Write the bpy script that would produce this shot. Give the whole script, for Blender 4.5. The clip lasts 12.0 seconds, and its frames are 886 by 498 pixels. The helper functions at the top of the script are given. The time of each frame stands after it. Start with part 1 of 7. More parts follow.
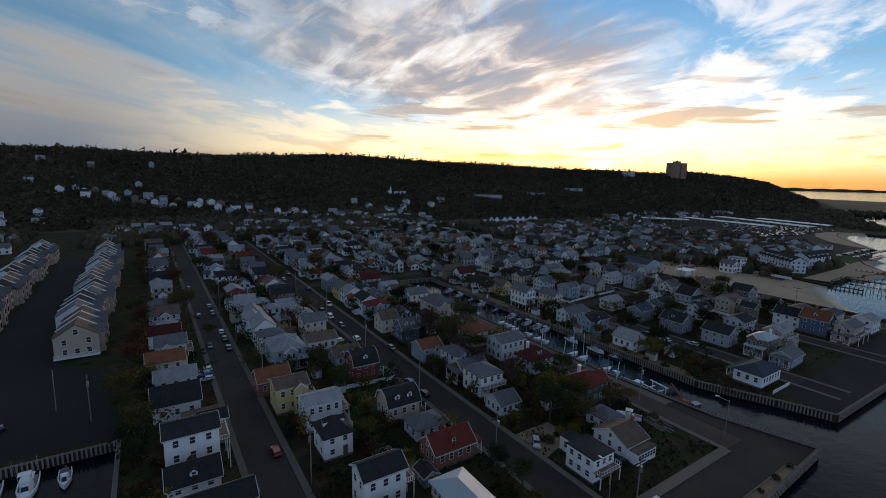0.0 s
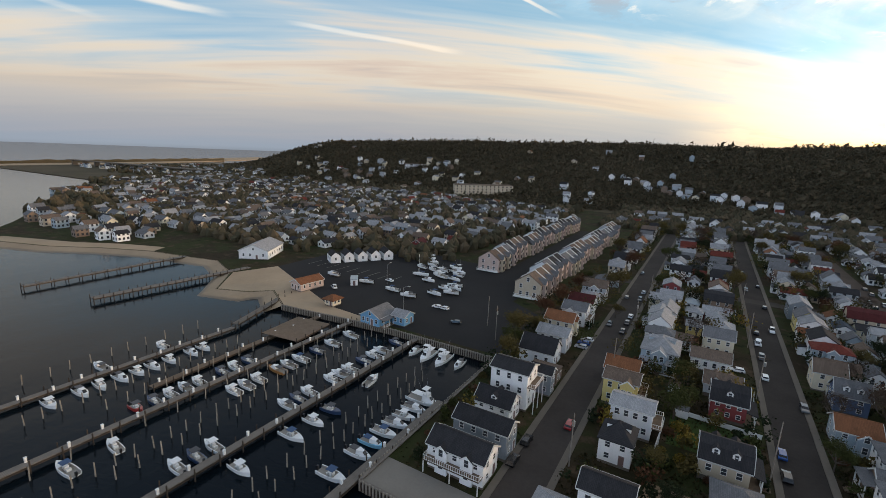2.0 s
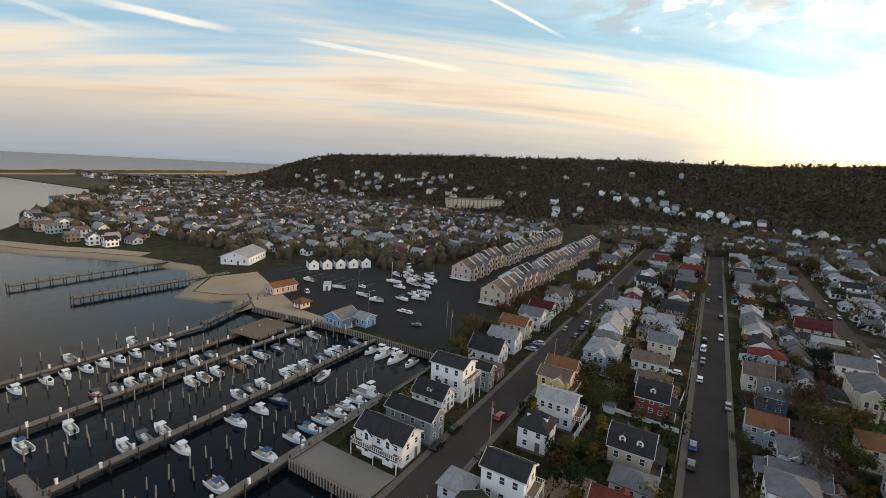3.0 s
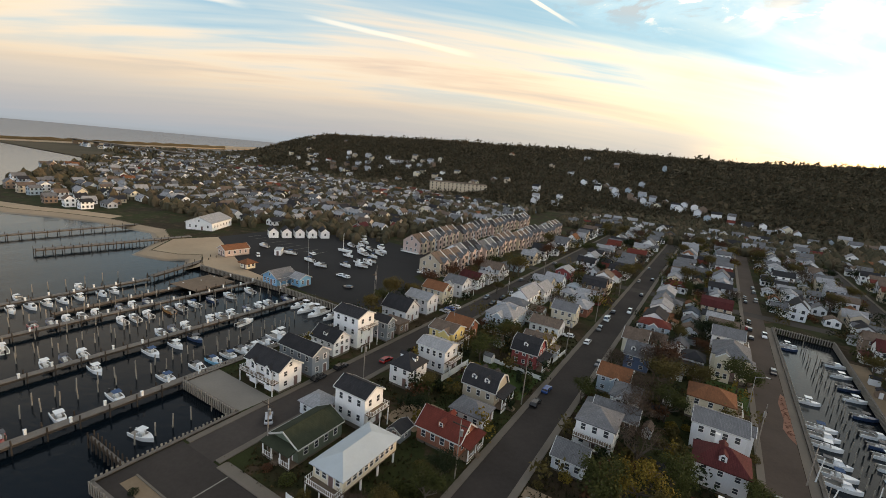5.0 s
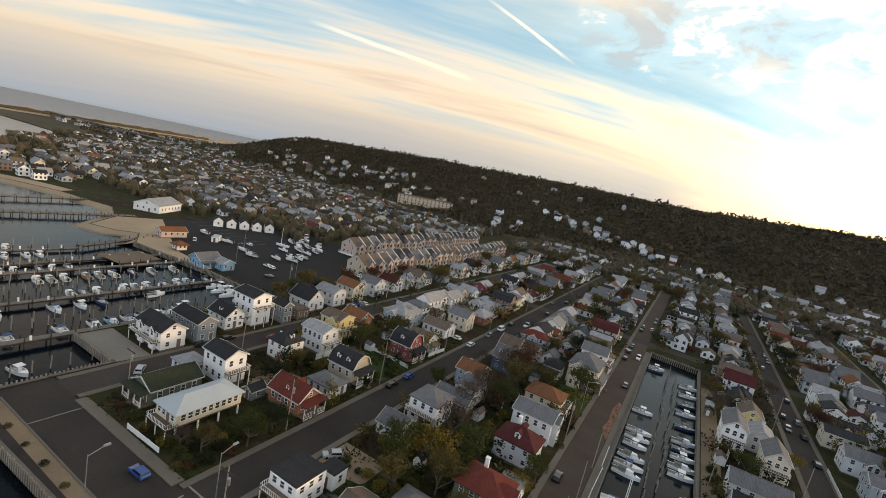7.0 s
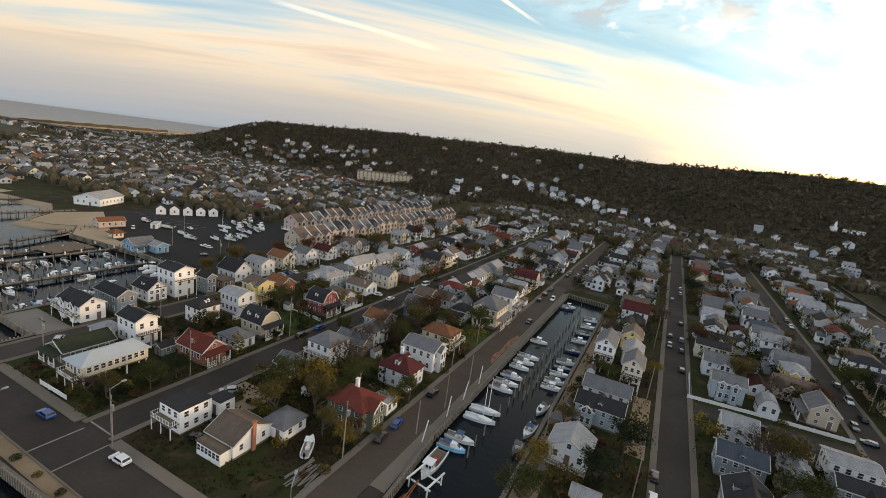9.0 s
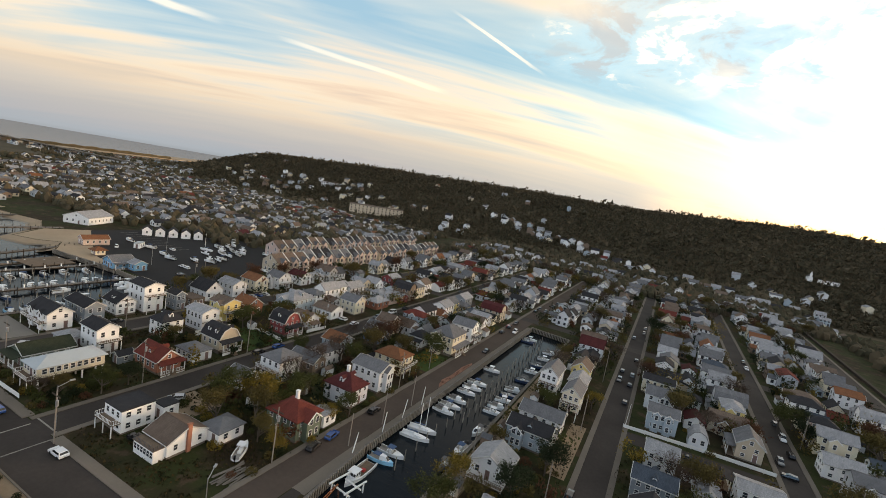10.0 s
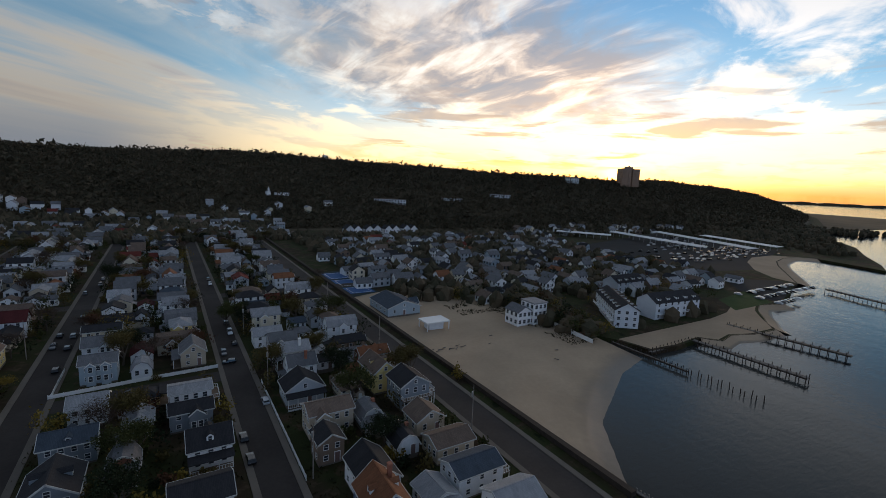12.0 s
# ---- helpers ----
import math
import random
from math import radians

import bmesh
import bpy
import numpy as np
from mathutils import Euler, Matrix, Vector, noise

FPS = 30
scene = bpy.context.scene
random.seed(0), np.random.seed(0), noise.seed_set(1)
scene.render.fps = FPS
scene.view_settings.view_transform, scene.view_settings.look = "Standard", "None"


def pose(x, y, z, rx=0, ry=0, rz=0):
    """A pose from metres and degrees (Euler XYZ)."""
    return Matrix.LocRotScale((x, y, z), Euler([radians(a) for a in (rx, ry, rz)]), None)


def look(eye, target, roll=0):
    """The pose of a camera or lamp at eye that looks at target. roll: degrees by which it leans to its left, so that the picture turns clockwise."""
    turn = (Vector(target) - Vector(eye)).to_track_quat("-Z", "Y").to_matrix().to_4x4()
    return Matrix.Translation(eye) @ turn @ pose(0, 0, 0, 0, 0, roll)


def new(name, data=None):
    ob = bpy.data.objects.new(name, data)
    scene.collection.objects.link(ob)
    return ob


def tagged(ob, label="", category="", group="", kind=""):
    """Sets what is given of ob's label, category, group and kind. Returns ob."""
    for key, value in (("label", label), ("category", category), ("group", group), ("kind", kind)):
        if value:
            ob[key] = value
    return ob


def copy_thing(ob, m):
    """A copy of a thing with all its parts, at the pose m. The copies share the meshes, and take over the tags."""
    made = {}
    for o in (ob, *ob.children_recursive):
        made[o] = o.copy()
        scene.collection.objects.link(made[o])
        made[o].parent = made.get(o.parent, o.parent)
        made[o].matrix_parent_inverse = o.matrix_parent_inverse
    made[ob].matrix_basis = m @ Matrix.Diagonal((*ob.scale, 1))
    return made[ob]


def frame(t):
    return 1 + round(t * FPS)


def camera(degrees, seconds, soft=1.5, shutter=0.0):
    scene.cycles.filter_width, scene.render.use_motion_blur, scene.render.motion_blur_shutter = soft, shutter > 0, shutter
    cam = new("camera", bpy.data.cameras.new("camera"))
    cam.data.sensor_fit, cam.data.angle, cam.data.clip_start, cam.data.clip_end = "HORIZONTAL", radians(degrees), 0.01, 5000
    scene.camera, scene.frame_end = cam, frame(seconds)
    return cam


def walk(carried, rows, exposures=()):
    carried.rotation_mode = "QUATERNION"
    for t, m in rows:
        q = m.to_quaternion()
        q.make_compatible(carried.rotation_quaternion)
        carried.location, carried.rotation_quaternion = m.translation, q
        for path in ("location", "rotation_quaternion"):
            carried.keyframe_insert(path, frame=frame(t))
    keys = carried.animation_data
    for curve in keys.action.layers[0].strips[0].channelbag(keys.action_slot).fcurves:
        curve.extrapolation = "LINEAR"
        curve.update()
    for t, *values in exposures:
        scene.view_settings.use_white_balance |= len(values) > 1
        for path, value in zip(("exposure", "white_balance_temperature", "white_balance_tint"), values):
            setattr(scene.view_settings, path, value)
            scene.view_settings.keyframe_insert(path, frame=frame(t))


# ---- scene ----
cam = camera(88.8, 12.0, 0.7)

TRUE = 1.35   # the plan below is drawn at 1 : 1.35 and set to true size at the end

# seconds, eye (x along the shore, y inland, z up), yaw to the left, pitch, roll
PATH = [
    (0, 3.51, -4.55, 47.19, -33.29, -9.42, 1.37),
    (0.5, 12.86, -6.21, 48.57, 0.60, -8.96, 1.17),
    (1, 20.53, -6.06, 47.94, 15.64, -9.72, 2.00),
    (1.5, 27.45, -5.88, 47.78, 25.26, -11.70, 2.34),
    (2, 34.78, -6.07, 47.34, 30.21, -12.19, 2.09),
    (2.5, 41.65, -5.73, 47.10, 31.11, -11.38, 1.38),
    (3, 48.43, -5.76, 46.61, 30.59, -10.30, 2.82),
    (4, 61.02, -4.73, 45.80, 30.15, -11.06, 3.91),
    (5, 73.32, -3.69, 44.98, 30.69, -12.02, 5.24),
    (5.5, 79.38, -3.23, 44.96, 29.39, -13.84, 5.52),
    (6, 85.72, -3.73, 45.36, 29.66, -10.62, 6.15),
    (6.5, 92.18, -3.66, 45.81, 29.23, -10.54, 8.94),
    (7, 98.27, -3.89, 46.61, 28.48, -9.44, 11.77),
    (7.5, 105.01, -3.51, 46.59, 26.85, -9.81, 9.85),
    (8.5, 116.83, -3.42, 47.49, 25.85, -11.57, 8.22),
    (9.5, 128.68, -3.93, 47.70, 25.81, -12.49, 6.76),
    (10, 135.27, -5.16, 48.25, 26.12, -7.56, 9.70),
    (10.5, 141.39, -5.17, 48.28, 21.05, -8.03, 6.26),
    (11, 144.73, -3.90, 47.16, -9.14, -7.30, 2.55),
    (11.5, 149.40, -4.01, 46.82, -16.89, -7.14, 2.53),
    (12, 155.84, -4.36, 47.16, -31.87, -8.79, 2.71),
]


def aim(x, y, z, yaw, pitch, roll):
    a, b = radians(yaw), radians(pitch)
    way = Vector((-math.sin(a) * math.cos(b), math.cos(a) * math.cos(b), math.sin(b)))
    eye = Vector((x, y, z)) * TRUE
    return look(eye, eye + way * 10, roll)


walk(cam, [(t, aim(*row)) for t, *row in PATH],
     exposures=[(0, -1.02, 5500, 10), (0.5, -0.78, 5450, 10), (1.0, -0.34, 5800, 10), (1.5, 0.08, 6450, 10), (2.0, 0.24, 6800, 10), (2.5, 0.34, 7050, 10), (4.0, 0.55, 7700, 10), (10.1, 0.55, 7750, 10), (10.5, 0.24, 7600, 10), (11.0, 0.05, 7400, 10), (11.5, -0.6, 6400, 10), (12.0, -0.85, 5950, 10)])

# ---- light: a low sun behind the ridge and an evening sky with streaked clouds ----
SUN_YAW, SUN_UP = -51.8, 2.0
world = bpy.data.worlds.new("evening_sky")
scene.world = world
world.use_nodes = True
wn, wl = world.node_tree.nodes, world.node_tree.links
wn.clear()


class Net:
    """Short forms for nodes of one tree."""

    def __init__(self, tree):
        self.n, self.l = tree.nodes, tree.links

    def put(self, kind, operation="", use_clamp=False, interpolation_type="", data_type="", blend_type="", sky_type="", sun_disc=False):
        node = self.n.new(kind)
        if operation:
            node.operation = operation
        if use_clamp:
            node.use_clamp = True
        if interpolation_type:
            node.interpolation_type = interpolation_type
        if data_type:
            node.data_type, node.blend_type = data_type, blend_type
        if sky_type:
            node.sky_type, node.sun_disc = sky_type, sun_disc
        return node

    def wire(self, a, sock):
        if isinstance(a, bpy.types.NodeSocket):
            self.l.new(a, sock)
        elif a is not None:
            sock.default_value = a

    def math(self, op, a, b=None, c=None, clamp=False):
        node = self.put("ShaderNodeMath", operation=op, use_clamp=clamp)
        for value, sock in zip((a, b, c), node.inputs):
            self.wire(value, sock)
        return node.outputs[0]

    def dot(self, a, b):
        node = self.put("ShaderNodeVectorMath", operation="DOT_PRODUCT")
        self.wire(a, node.inputs[0])
        self.wire(b, node.inputs[1])
        return node.outputs["Value"]

    def ramp(self, fac, stops):
        node = self.put("ShaderNodeValToRGB")
        e = node.color_ramp.elements
        while len(e) < len(stops):
            e.new(0.5)
        for el, (p, col) in zip(e, stops):
            el.position, el.color = p, (*col, 1) if len(col) == 3 else col
        self.wire(fac, node.inputs[0])
        return node.outputs[0]

    def step(self, x, lo, hi):
        node = self.put("ShaderNodeMapRange", interpolation_type="SMOOTHSTEP")
        self.wire(x, node.inputs["Value"])
        node.inputs["From Min"].default_value, node.inputs["From Max"].default_value = lo, hi
        return node.outputs["Result"]

    def mix(self, fac, a, b, mode="MIX"):
        node = self.put("ShaderNodeMix", data_type="RGBA", blend_type=mode)
        self.wire(fac, node.inputs[0])
        for value, sock in ((a, node.inputs[6]), (b, node.inputs[7])):
            self.wire((*value, 1) if isinstance(value, tuple) and len(value) == 3 else value, sock)
        return node.outputs[2]

    def noise(self, vec, scale, detail=4, rough=0.55, twist=0.0):
        node = self.put("ShaderNodeTexNoise")
        self.wire(vec, node.inputs["Vector"])
        node.inputs["Scale"].default_value, node.inputs["Detail"].default_value = scale, detail
        node.inputs["Roughness"].default_value, node.inputs["Distortion"].default_value = rough, twist
        return node.outputs["Fac"]

    def xyz(self, x, y, z):
        node = self.put("ShaderNodeCombineXYZ")
        for value, sock in zip((x, y, z), node.inputs):
            self.wire(value, sock)
        return node.outputs[0]

    def split(self, v):
        node = self.put("ShaderNodeSeparateXYZ")
        self.wire(v, node.inputs[0])
        return node.outputs


def way_of(yaw, up):
    a, b = radians(yaw), radians(up)
    return (-math.sin(a) * math.cos(b), math.cos(a) * math.cos(b), math.sin(b))


def build_sky():
    w = Net(world.node_tree)
    d = w.put("ShaderNodeTexCoord").outputs["Generated"]
    x, y, z = w.split(d)
    sun = way_of(SUN_YAW, 1.0)
    near = w.dot(d, sun)                                   # 1 at the sun
    up = w.math("MAXIMUM", z, 0.0)
    side = w.step(near, 0.52, 0.97)
    # cloud sheet, projected on a flat layer high above; its streaks run towards the sun
    k = w.math("ADD", up, 0.13)
    px, py = w.math("DIVIDE", x, k), w.math("DIVIDE", y, k)
    cu, cv = math.cos(radians(SUN_YAW + 91)), math.sin(radians(SUN_YAW + 91))
    along = w.math("ADD", w.math("MULTIPLY", px, cu), w.math("MULTIPLY", py, cv))
    across = w.math("SUBTRACT", w.math("MULTIPLY", py, cu), w.math("MULTIPLY", px, cv))
    broad = w.noise(w.xyz(w.math("MULTIPLY", along, 0.20), across, 0.3), 0.95, 5, 0.55, 0.5)
    streak = w.noise(w.xyz(w.math("MULTIPLY", along, 0.28), across, 5.3), 2.0, 5, 0.52, 0.6)
    puff = w.noise(w.xyz(w.math("MULTIPLY", along, 0.8), across, 3.7), 2.1, 9, 0.60, 0.5)
    tone = w.math("ADD", w.math("MULTIPLY", broad, 0.72), w.math("MULTIPLY", streak, 0.28))
    # away from the sun: veils of cream and peach over lavender grey, pale blue gaps higher up
    veil_in = w.math("ADD", w.math("SUBTRACT", tone, w.math("MULTIPLY", w.step(up, 0.15, 0.30), 0.06)), 0.012)
    veil = w.ramp(veil_in, [(0.37, (0.25, 0.45, 0.63)), (0.43, (0.42, 0.55, 0.65)), (0.475, (0.66, 0.63, 0.59)), (0.51, (0.72, 0.64, 0.54)), (0.545, (0.66, 0.54, 0.46)), (0.61, (0.36, 0.36, 0.40))])
    haze = w.ramp(w.math("ADD", up, w.math("MULTIPLY", w.math("SUBTRACT", streak, 0.5), 0.05)), [(0.0, (0.29, 0.36, 0.44)), (0.04, (0.34, 0.38, 0.44)), (0.075, (0.44, 0.44, 0.46)), (0.10, (0.58, 0.51, 0.45)), (0.14, (0.62, 0.55, 0.48))])
    veil = w.mix(w.step(up, 0.05, 0.19), haze, veil)
    veil = w.mix(1.0, veil, w.ramp(near, [(0.0, (0.84, 0.85, 0.89)), (0.25, (0.92, 0.92, 0.92)), (0.62, (1.18, 1.15, 1.10)), (0.85, (1.6, 1.5, 1.3)), (1.0, (1.9, 1.6, 1.2))]), "MULTIPLY")
    # towards the sun: clear bright air with lit clouds and grey undersides
    warm = w.ramp(up, [(0.0, (1.8, 0.80, 0.18)), (0.03, (2.4, 1.50, 0.55)), (0.075, (2.1, 1.75, 1.15)), (0.13, (0.95, 1.25, 1.40)), (0.20, (0.36, 0.86, 1.25)), (0.34, (0.20, 0.58, 1.0)), (0.8, (0.10, 0.28, 0.56))])
    glow = w.ramp(up, [(0.0, (1.6, 0.62, 0.12)), (0.045, (3.2, 2.3, 1.1)), (0.12, (2.4, 2.0, 1.40)), (0.24, (1.8, 1.68, 1.55)), (0.45, (1.2, 1.15, 1.1)), (1.0, (0.6, 0.55, 0.5))])
    cover = w.math("ADD", w.math("ADD", w.math("MULTIPLY", puff, 0.55), w.math("MULTIPLY", broad, 0.45)), w.math("MULTIPLY", w.step(up, 0.2, 0.05), 0.05))
    bright = w.mix(w.math("MULTIPLY", w.step(cover, 0.49, 0.58), 0.93), warm, glow)
    # a rippled bank of cloud with grey undersides left of and above the sun
    dx, dy = w.math("DIVIDE", w.math("SUBTRACT", px, 1.70), 1.6), w.math("DIVIDE", w.math("SUBTRACT", py, 2.35), 1.05)
    far = w.math("SQRT", w.math("ADD", w.math("MULTIPLY", dx, dx), w.math("MULTIPLY", dy, dy)))
    bank = w.step(w.math("ADD", far, w.math("MULTIPLY", w.math("SUBTRACT", puff, 0.5), 1.6)), 1.10, 0.40)
    ripple = w.noise(w.xyz(w.math("MULTIPLY", px, 4.2), w.math("MULTIPLY", py, 1.5), 2.0), 1.15, 5, 0.55, 0.5)
    lit_bank = w.ramp(w.math("ADD", w.math("MULTIPLY", ripple, 0.75), w.math("MULTIPLY", puff, 0.25)), [(0.40, (0.46, 0.50, 0.58)), (0.47, (0.70, 0.62, 0.60)), (0.53, (1.35, 1.08, 0.86)), (0.61, (2.0, 1.8, 1.5))])
    bright = w.mix(w.math("MULTIPLY", bank, 0.92), bright, lit_bank)
    # a smaller bank with a blue gap further from the sun
    dx, dy = w.math("DIVIDE", w.math("SUBTRACT", px, 0.05), 0.85), w.math("DIVIDE", w.math("SUBTRACT", py, 2.05), 0.60)
    far = w.math("SQRT", w.math("ADD", w.math("MULTIPLY", dx, dx), w.math("MULTIPLY", dy, dy)))
    gap = w.step(w.math("ADD", far, w.math("MULTIPLY", w.math("SUBTRACT", puff, 0.5), 1.4)), 1.15, 0.45)
    heap = w.noise(w.xyz(w.math("MULTIPLY", px, 1.3), py, 6.0), 2.6, 7, 0.6, 0.4)
    veil = w.mix(w.math("MULTIPLY", gap, 0.9), veil, w.ramp(w.math("ADD", heap, w.math("MULTIPLY", px, 0.03)), [(0.40, (0.36, 0.42, 0.50)), (0.46, (0.36, 0.57, 0.74)), (0.52, (0.42, 0.60, 0.74)), (0.565, (1.0, 0.93, 0.84)), (0.65, (1.25, 1.2, 1.1))]))
    sky = w.mix(side, veil, bright)
    # unseen sky over the open sea: added brighter and bluer as fill for seaward walls
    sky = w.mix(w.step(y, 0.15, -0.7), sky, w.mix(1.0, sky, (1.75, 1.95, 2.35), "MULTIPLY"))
    # higher up, out of the glow, the sky is even and cool
    sky = w.mix(w.step(up, 0.32, 0.55), sky, w.mix(w.step(near, 0.1, 0.8), w.mix(w.step(tone, 0.4, 0.6), (0.18, 0.26, 0.39), (0.31, 0.34, 0.40)), w.mix(w.step(tone, 0.4, 0.55), (0.42, 0.55, 0.68), (0.80, 0.78, 0.76))))
    # vapour trails: thin arcs of great circles
    for (ya, ua), (yb, ub), wide, gain in (((19.1, 15.6), (28.0, 19.4), 0.0042, 0.75), ((29.5, 11.4), (48.0, 13.2), 0.0065, 0.35), ((56.0, 13.2), (66.5, 13.6), 0.0090, 0.55), ((68.0, 11.6), (73.0, 12.4), 0.0070, 0.4)):
        p, q = Vector(way_of(ya, ua)), Vector(way_of(yb, ub))
        nrm, mid = p.cross(q).normalized(), (p + q).normalized()
        off = w.math("ABSOLUTE", w.math("ADD", w.dot(d, tuple(nrm)), w.math("MULTIPLY", w.math("SUBTRACT", puff, 0.5), 0.012)))
        band = w.math("SUBTRACT", 1.0, w.step(off, wide * 0.25, wide))
        reach = w.step(w.dot(d, tuple(mid)), mid.dot(p) - 0.004, mid.dot(p) + 0.006)
        sky = w.mix(w.math("MULTIPLY", w.math("MULTIPLY", band, reach), gain), sky, (1.1, 0.95, 0.78))
    # brightness round the setting sun, flattened along the horizon
    flat = w.put("ShaderNodeVectorMath", operation="NORMALIZE")
    w.wire(w.xyz(x, y, w.math("MULTIPLY", z, 2.0)), flat.inputs[0])
    close = w.math("MAXIMUM", w.dot(flat.outputs[0], tuple(Vector((sun[0], sun[1], sun[2] * 2)).normalized())), 0.0)
    halo = w.math("POWER", close, 26.0)
    core = w.math("POWER", w.math("MAXIMUM", near, 0.0), 3500.0)
    sky = w.mix(1.0, sky, w.mix(halo, (0.0, 0.0, 0.0), (1.3, 0.80, 0.30)), "ADD")
    sky = w.mix(1.0, sky, w.mix(core, (0.0, 0.0, 0.0), (9.0, 3.4, 0.6)), "ADD")
    # thin bars of dusky cloud low in the glow
    bars = w.noise(w.xyz(w.math("MULTIPLY", x, 5.0), w.math("MULTIPLY", y, 5.0), w.math("MULTIPLY", z, 42.0)), 1.0, 5, 0.55, 0.4)
    low = w.math("MULTIPLY", w.step(up, 0.025, 0.05), w.step(up, 0.24, 0.13))
    dusk = w.math("MULTIPLY", w.math("MULTIPLY", w.step(bars, 0.52, 0.62), low), w.step(near, 0.80, 0.93))
    sky = w.mix(w.math("MULTIPLY", dusk, 0.85), sky, w.ramp(up, [(0.03, (1.25, 0.80, 0.16)), (0.08, (1.05, 0.72, 0.40)), (0.15, (0.80, 0.64, 0.56))]))
    air = w.put("ShaderNodeTexSky", sky_type="NISHITA", sun_disc=False)
    air.sun_elevation, air.sun_rotation = radians(SUN_UP), radians(-SUN_YAW)
    sky = w.mix(0.04, sky, air.outputs[0], "ADD")
    sky = w.mix(1.0, sky, w.ramp(near, [(0.80, (1.0, 1.0, 1.0)), (0.97, (1.14, 1.12, 1.10))]), "MULTIPLY")
    # below the horizon: the dark of land and sea
    sky = w.mix(w.step(z, -0.03, -0.002), (0.10, 0.12, 0.14), sky)
    bg = w.put("ShaderNodeBackground")
    w.wire(sky, bg.inputs[0])
    bg.inputs[1].default_value = 1.0
    w.l.new(bg.outputs[0], w.put("ShaderNodeOutputWorld").inputs[0])


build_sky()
sun_data = bpy.data.lights.new("sun", "SUN")
sun_data.energy, sun_data.angle, sun_data.color = 2.2, radians(8), (1.0, 0.70, 0.46)
sun_lamp = new("sun", sun_data)
sun_lamp.matrix_world = look((0, 0, 300), Vector((0, 0, 300)) - Vector(way_of(SUN_YAW, 5.0)))

# ---- materials ----
MATS = {}


def surface(name, col, rough=0.8, metal=0.0, vary=0.18, grain=3.0, fine=40.0, bump=0.15, pattern=None, size=0.2, hue=0.0, tint=None, coat=0.0):
    """A node material: base colour with two scales of variation, darker pattern seams and relief. pattern: boards,
    shingles or none.
    """
    if name in MATS:
        return MATS[name]
    m = bpy.data.materials.new(name)
    m.use_nodes = True
    w = Net(m.node_tree)
    b = w.n["Principled BSDF"]
    pos = w.put("ShaderNodeTexCoord").outputs["Object"]
    rnd = w.put("ShaderNodeObjectInfo").outputs["Random"]
    isl = w.put("ShaderNodeNewGeometry").outputs["Random Per Island"]
    big, small = w.noise(pos, grain / 10, 3), w.noise(pos, fine / 10, 4, 0.7)
    v = w.math("ADD", w.math("MULTIPLY", w.math("SUBTRACT", big, 0.5), vary * 2.2), w.math("MULTIPLY", w.math("SUBTRACT", small, 0.5), vary * 1.2))
    v = w.math("ADD", v, w.math("MULTIPLY", w.math("SUBTRACT", rnd, 0.5), vary * 0.9))
    if hue:
        v = w.math("ADD", v, w.math("MULTIPLY", w.math("SUBTRACT", isl, 0.5), hue))
    c = w.mix(1.0, (*col, 1), w.xyz(*(w.math("ADD", 1.0, v),) * 3), "MULTIPLY")
    if tint:
        c = w.mix(w.step(w.math("ADD", isl, w.math("MULTIPLY", w.math("SUBTRACT", big, 0.5), 0.6)), 0.35, 0.8), c, (*tint, 1))
    height = small
    if pattern == "boards":
        px, py, pz = w.split(pos)
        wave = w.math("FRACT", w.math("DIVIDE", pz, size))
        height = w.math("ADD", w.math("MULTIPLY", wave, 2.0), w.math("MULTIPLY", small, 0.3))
        # each board is darker along its lower edge
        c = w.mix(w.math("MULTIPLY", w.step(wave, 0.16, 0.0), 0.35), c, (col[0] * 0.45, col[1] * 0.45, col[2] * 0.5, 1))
    elif pattern == "shingles":
        br = w.put("ShaderNodeTexBrick")
        w.wire(pos, br.inputs["Vector"])
        br.inputs["Scale"].default_value = 1.0
        br.inputs["Brick Width"].default_value, br.inputs["Row Height"].default_value = size * 2.2, size
        br.inputs["Mortar Size"].default_value = 0.02
        br.inputs["Color1"].default_value, br.inputs["Color2"].default_value = (0.85, 0.85, 0.85, 1), (1.15, 1.12, 1.1, 1)
        br.inputs["Mortar"].default_value = (0.6, 0.6, 0.6, 1)
        c = w.mix(0.8, c, br.outputs["Color"], "MULTIPLY")
    elif pattern == "planks":
        px, py, pz = w.split(pos)
        wave = w.math("FRACT", w.math("DIVIDE", py, size))
        c = w.mix(w.math("MULTIPLY", w.step(wave, 0.14, 0.0), 0.6), c, (col[0] * 0.3, col[1] * 0.3, col[2] * 0.3, 1))
        height = w.math("ADD", wave, small)
    w.wire(c, b.inputs["Base Color"])
    b.inputs["Roughness"].default_value, b.inputs["Metallic"].default_value = rough, metal
    b.inputs["Specular IOR Level"].default_value = 0.5 if rough < 0.75 else 0.12
    if coat:
        b.inputs["Coat Weight"].default_value = coat
    bp = w.put("ShaderNodeBump")
    bp.inputs["Strength"].default_value, bp.inputs["Distance"].default_value = min(1.0, bump * 2), 0.03
    w.wire(height, bp.inputs["Height"])
    w.l.new(bp.outputs[0], b.inputs["Normal"])
    MATS[name] = m
    return m


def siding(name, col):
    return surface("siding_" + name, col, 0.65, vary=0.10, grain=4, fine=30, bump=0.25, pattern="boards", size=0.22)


def roofing(name, col):
    return surface("roof_" + name, col, 0.85, vary=0.25, grain=6, fine=60, bump=0.3, pattern="shingles", size=0.25)


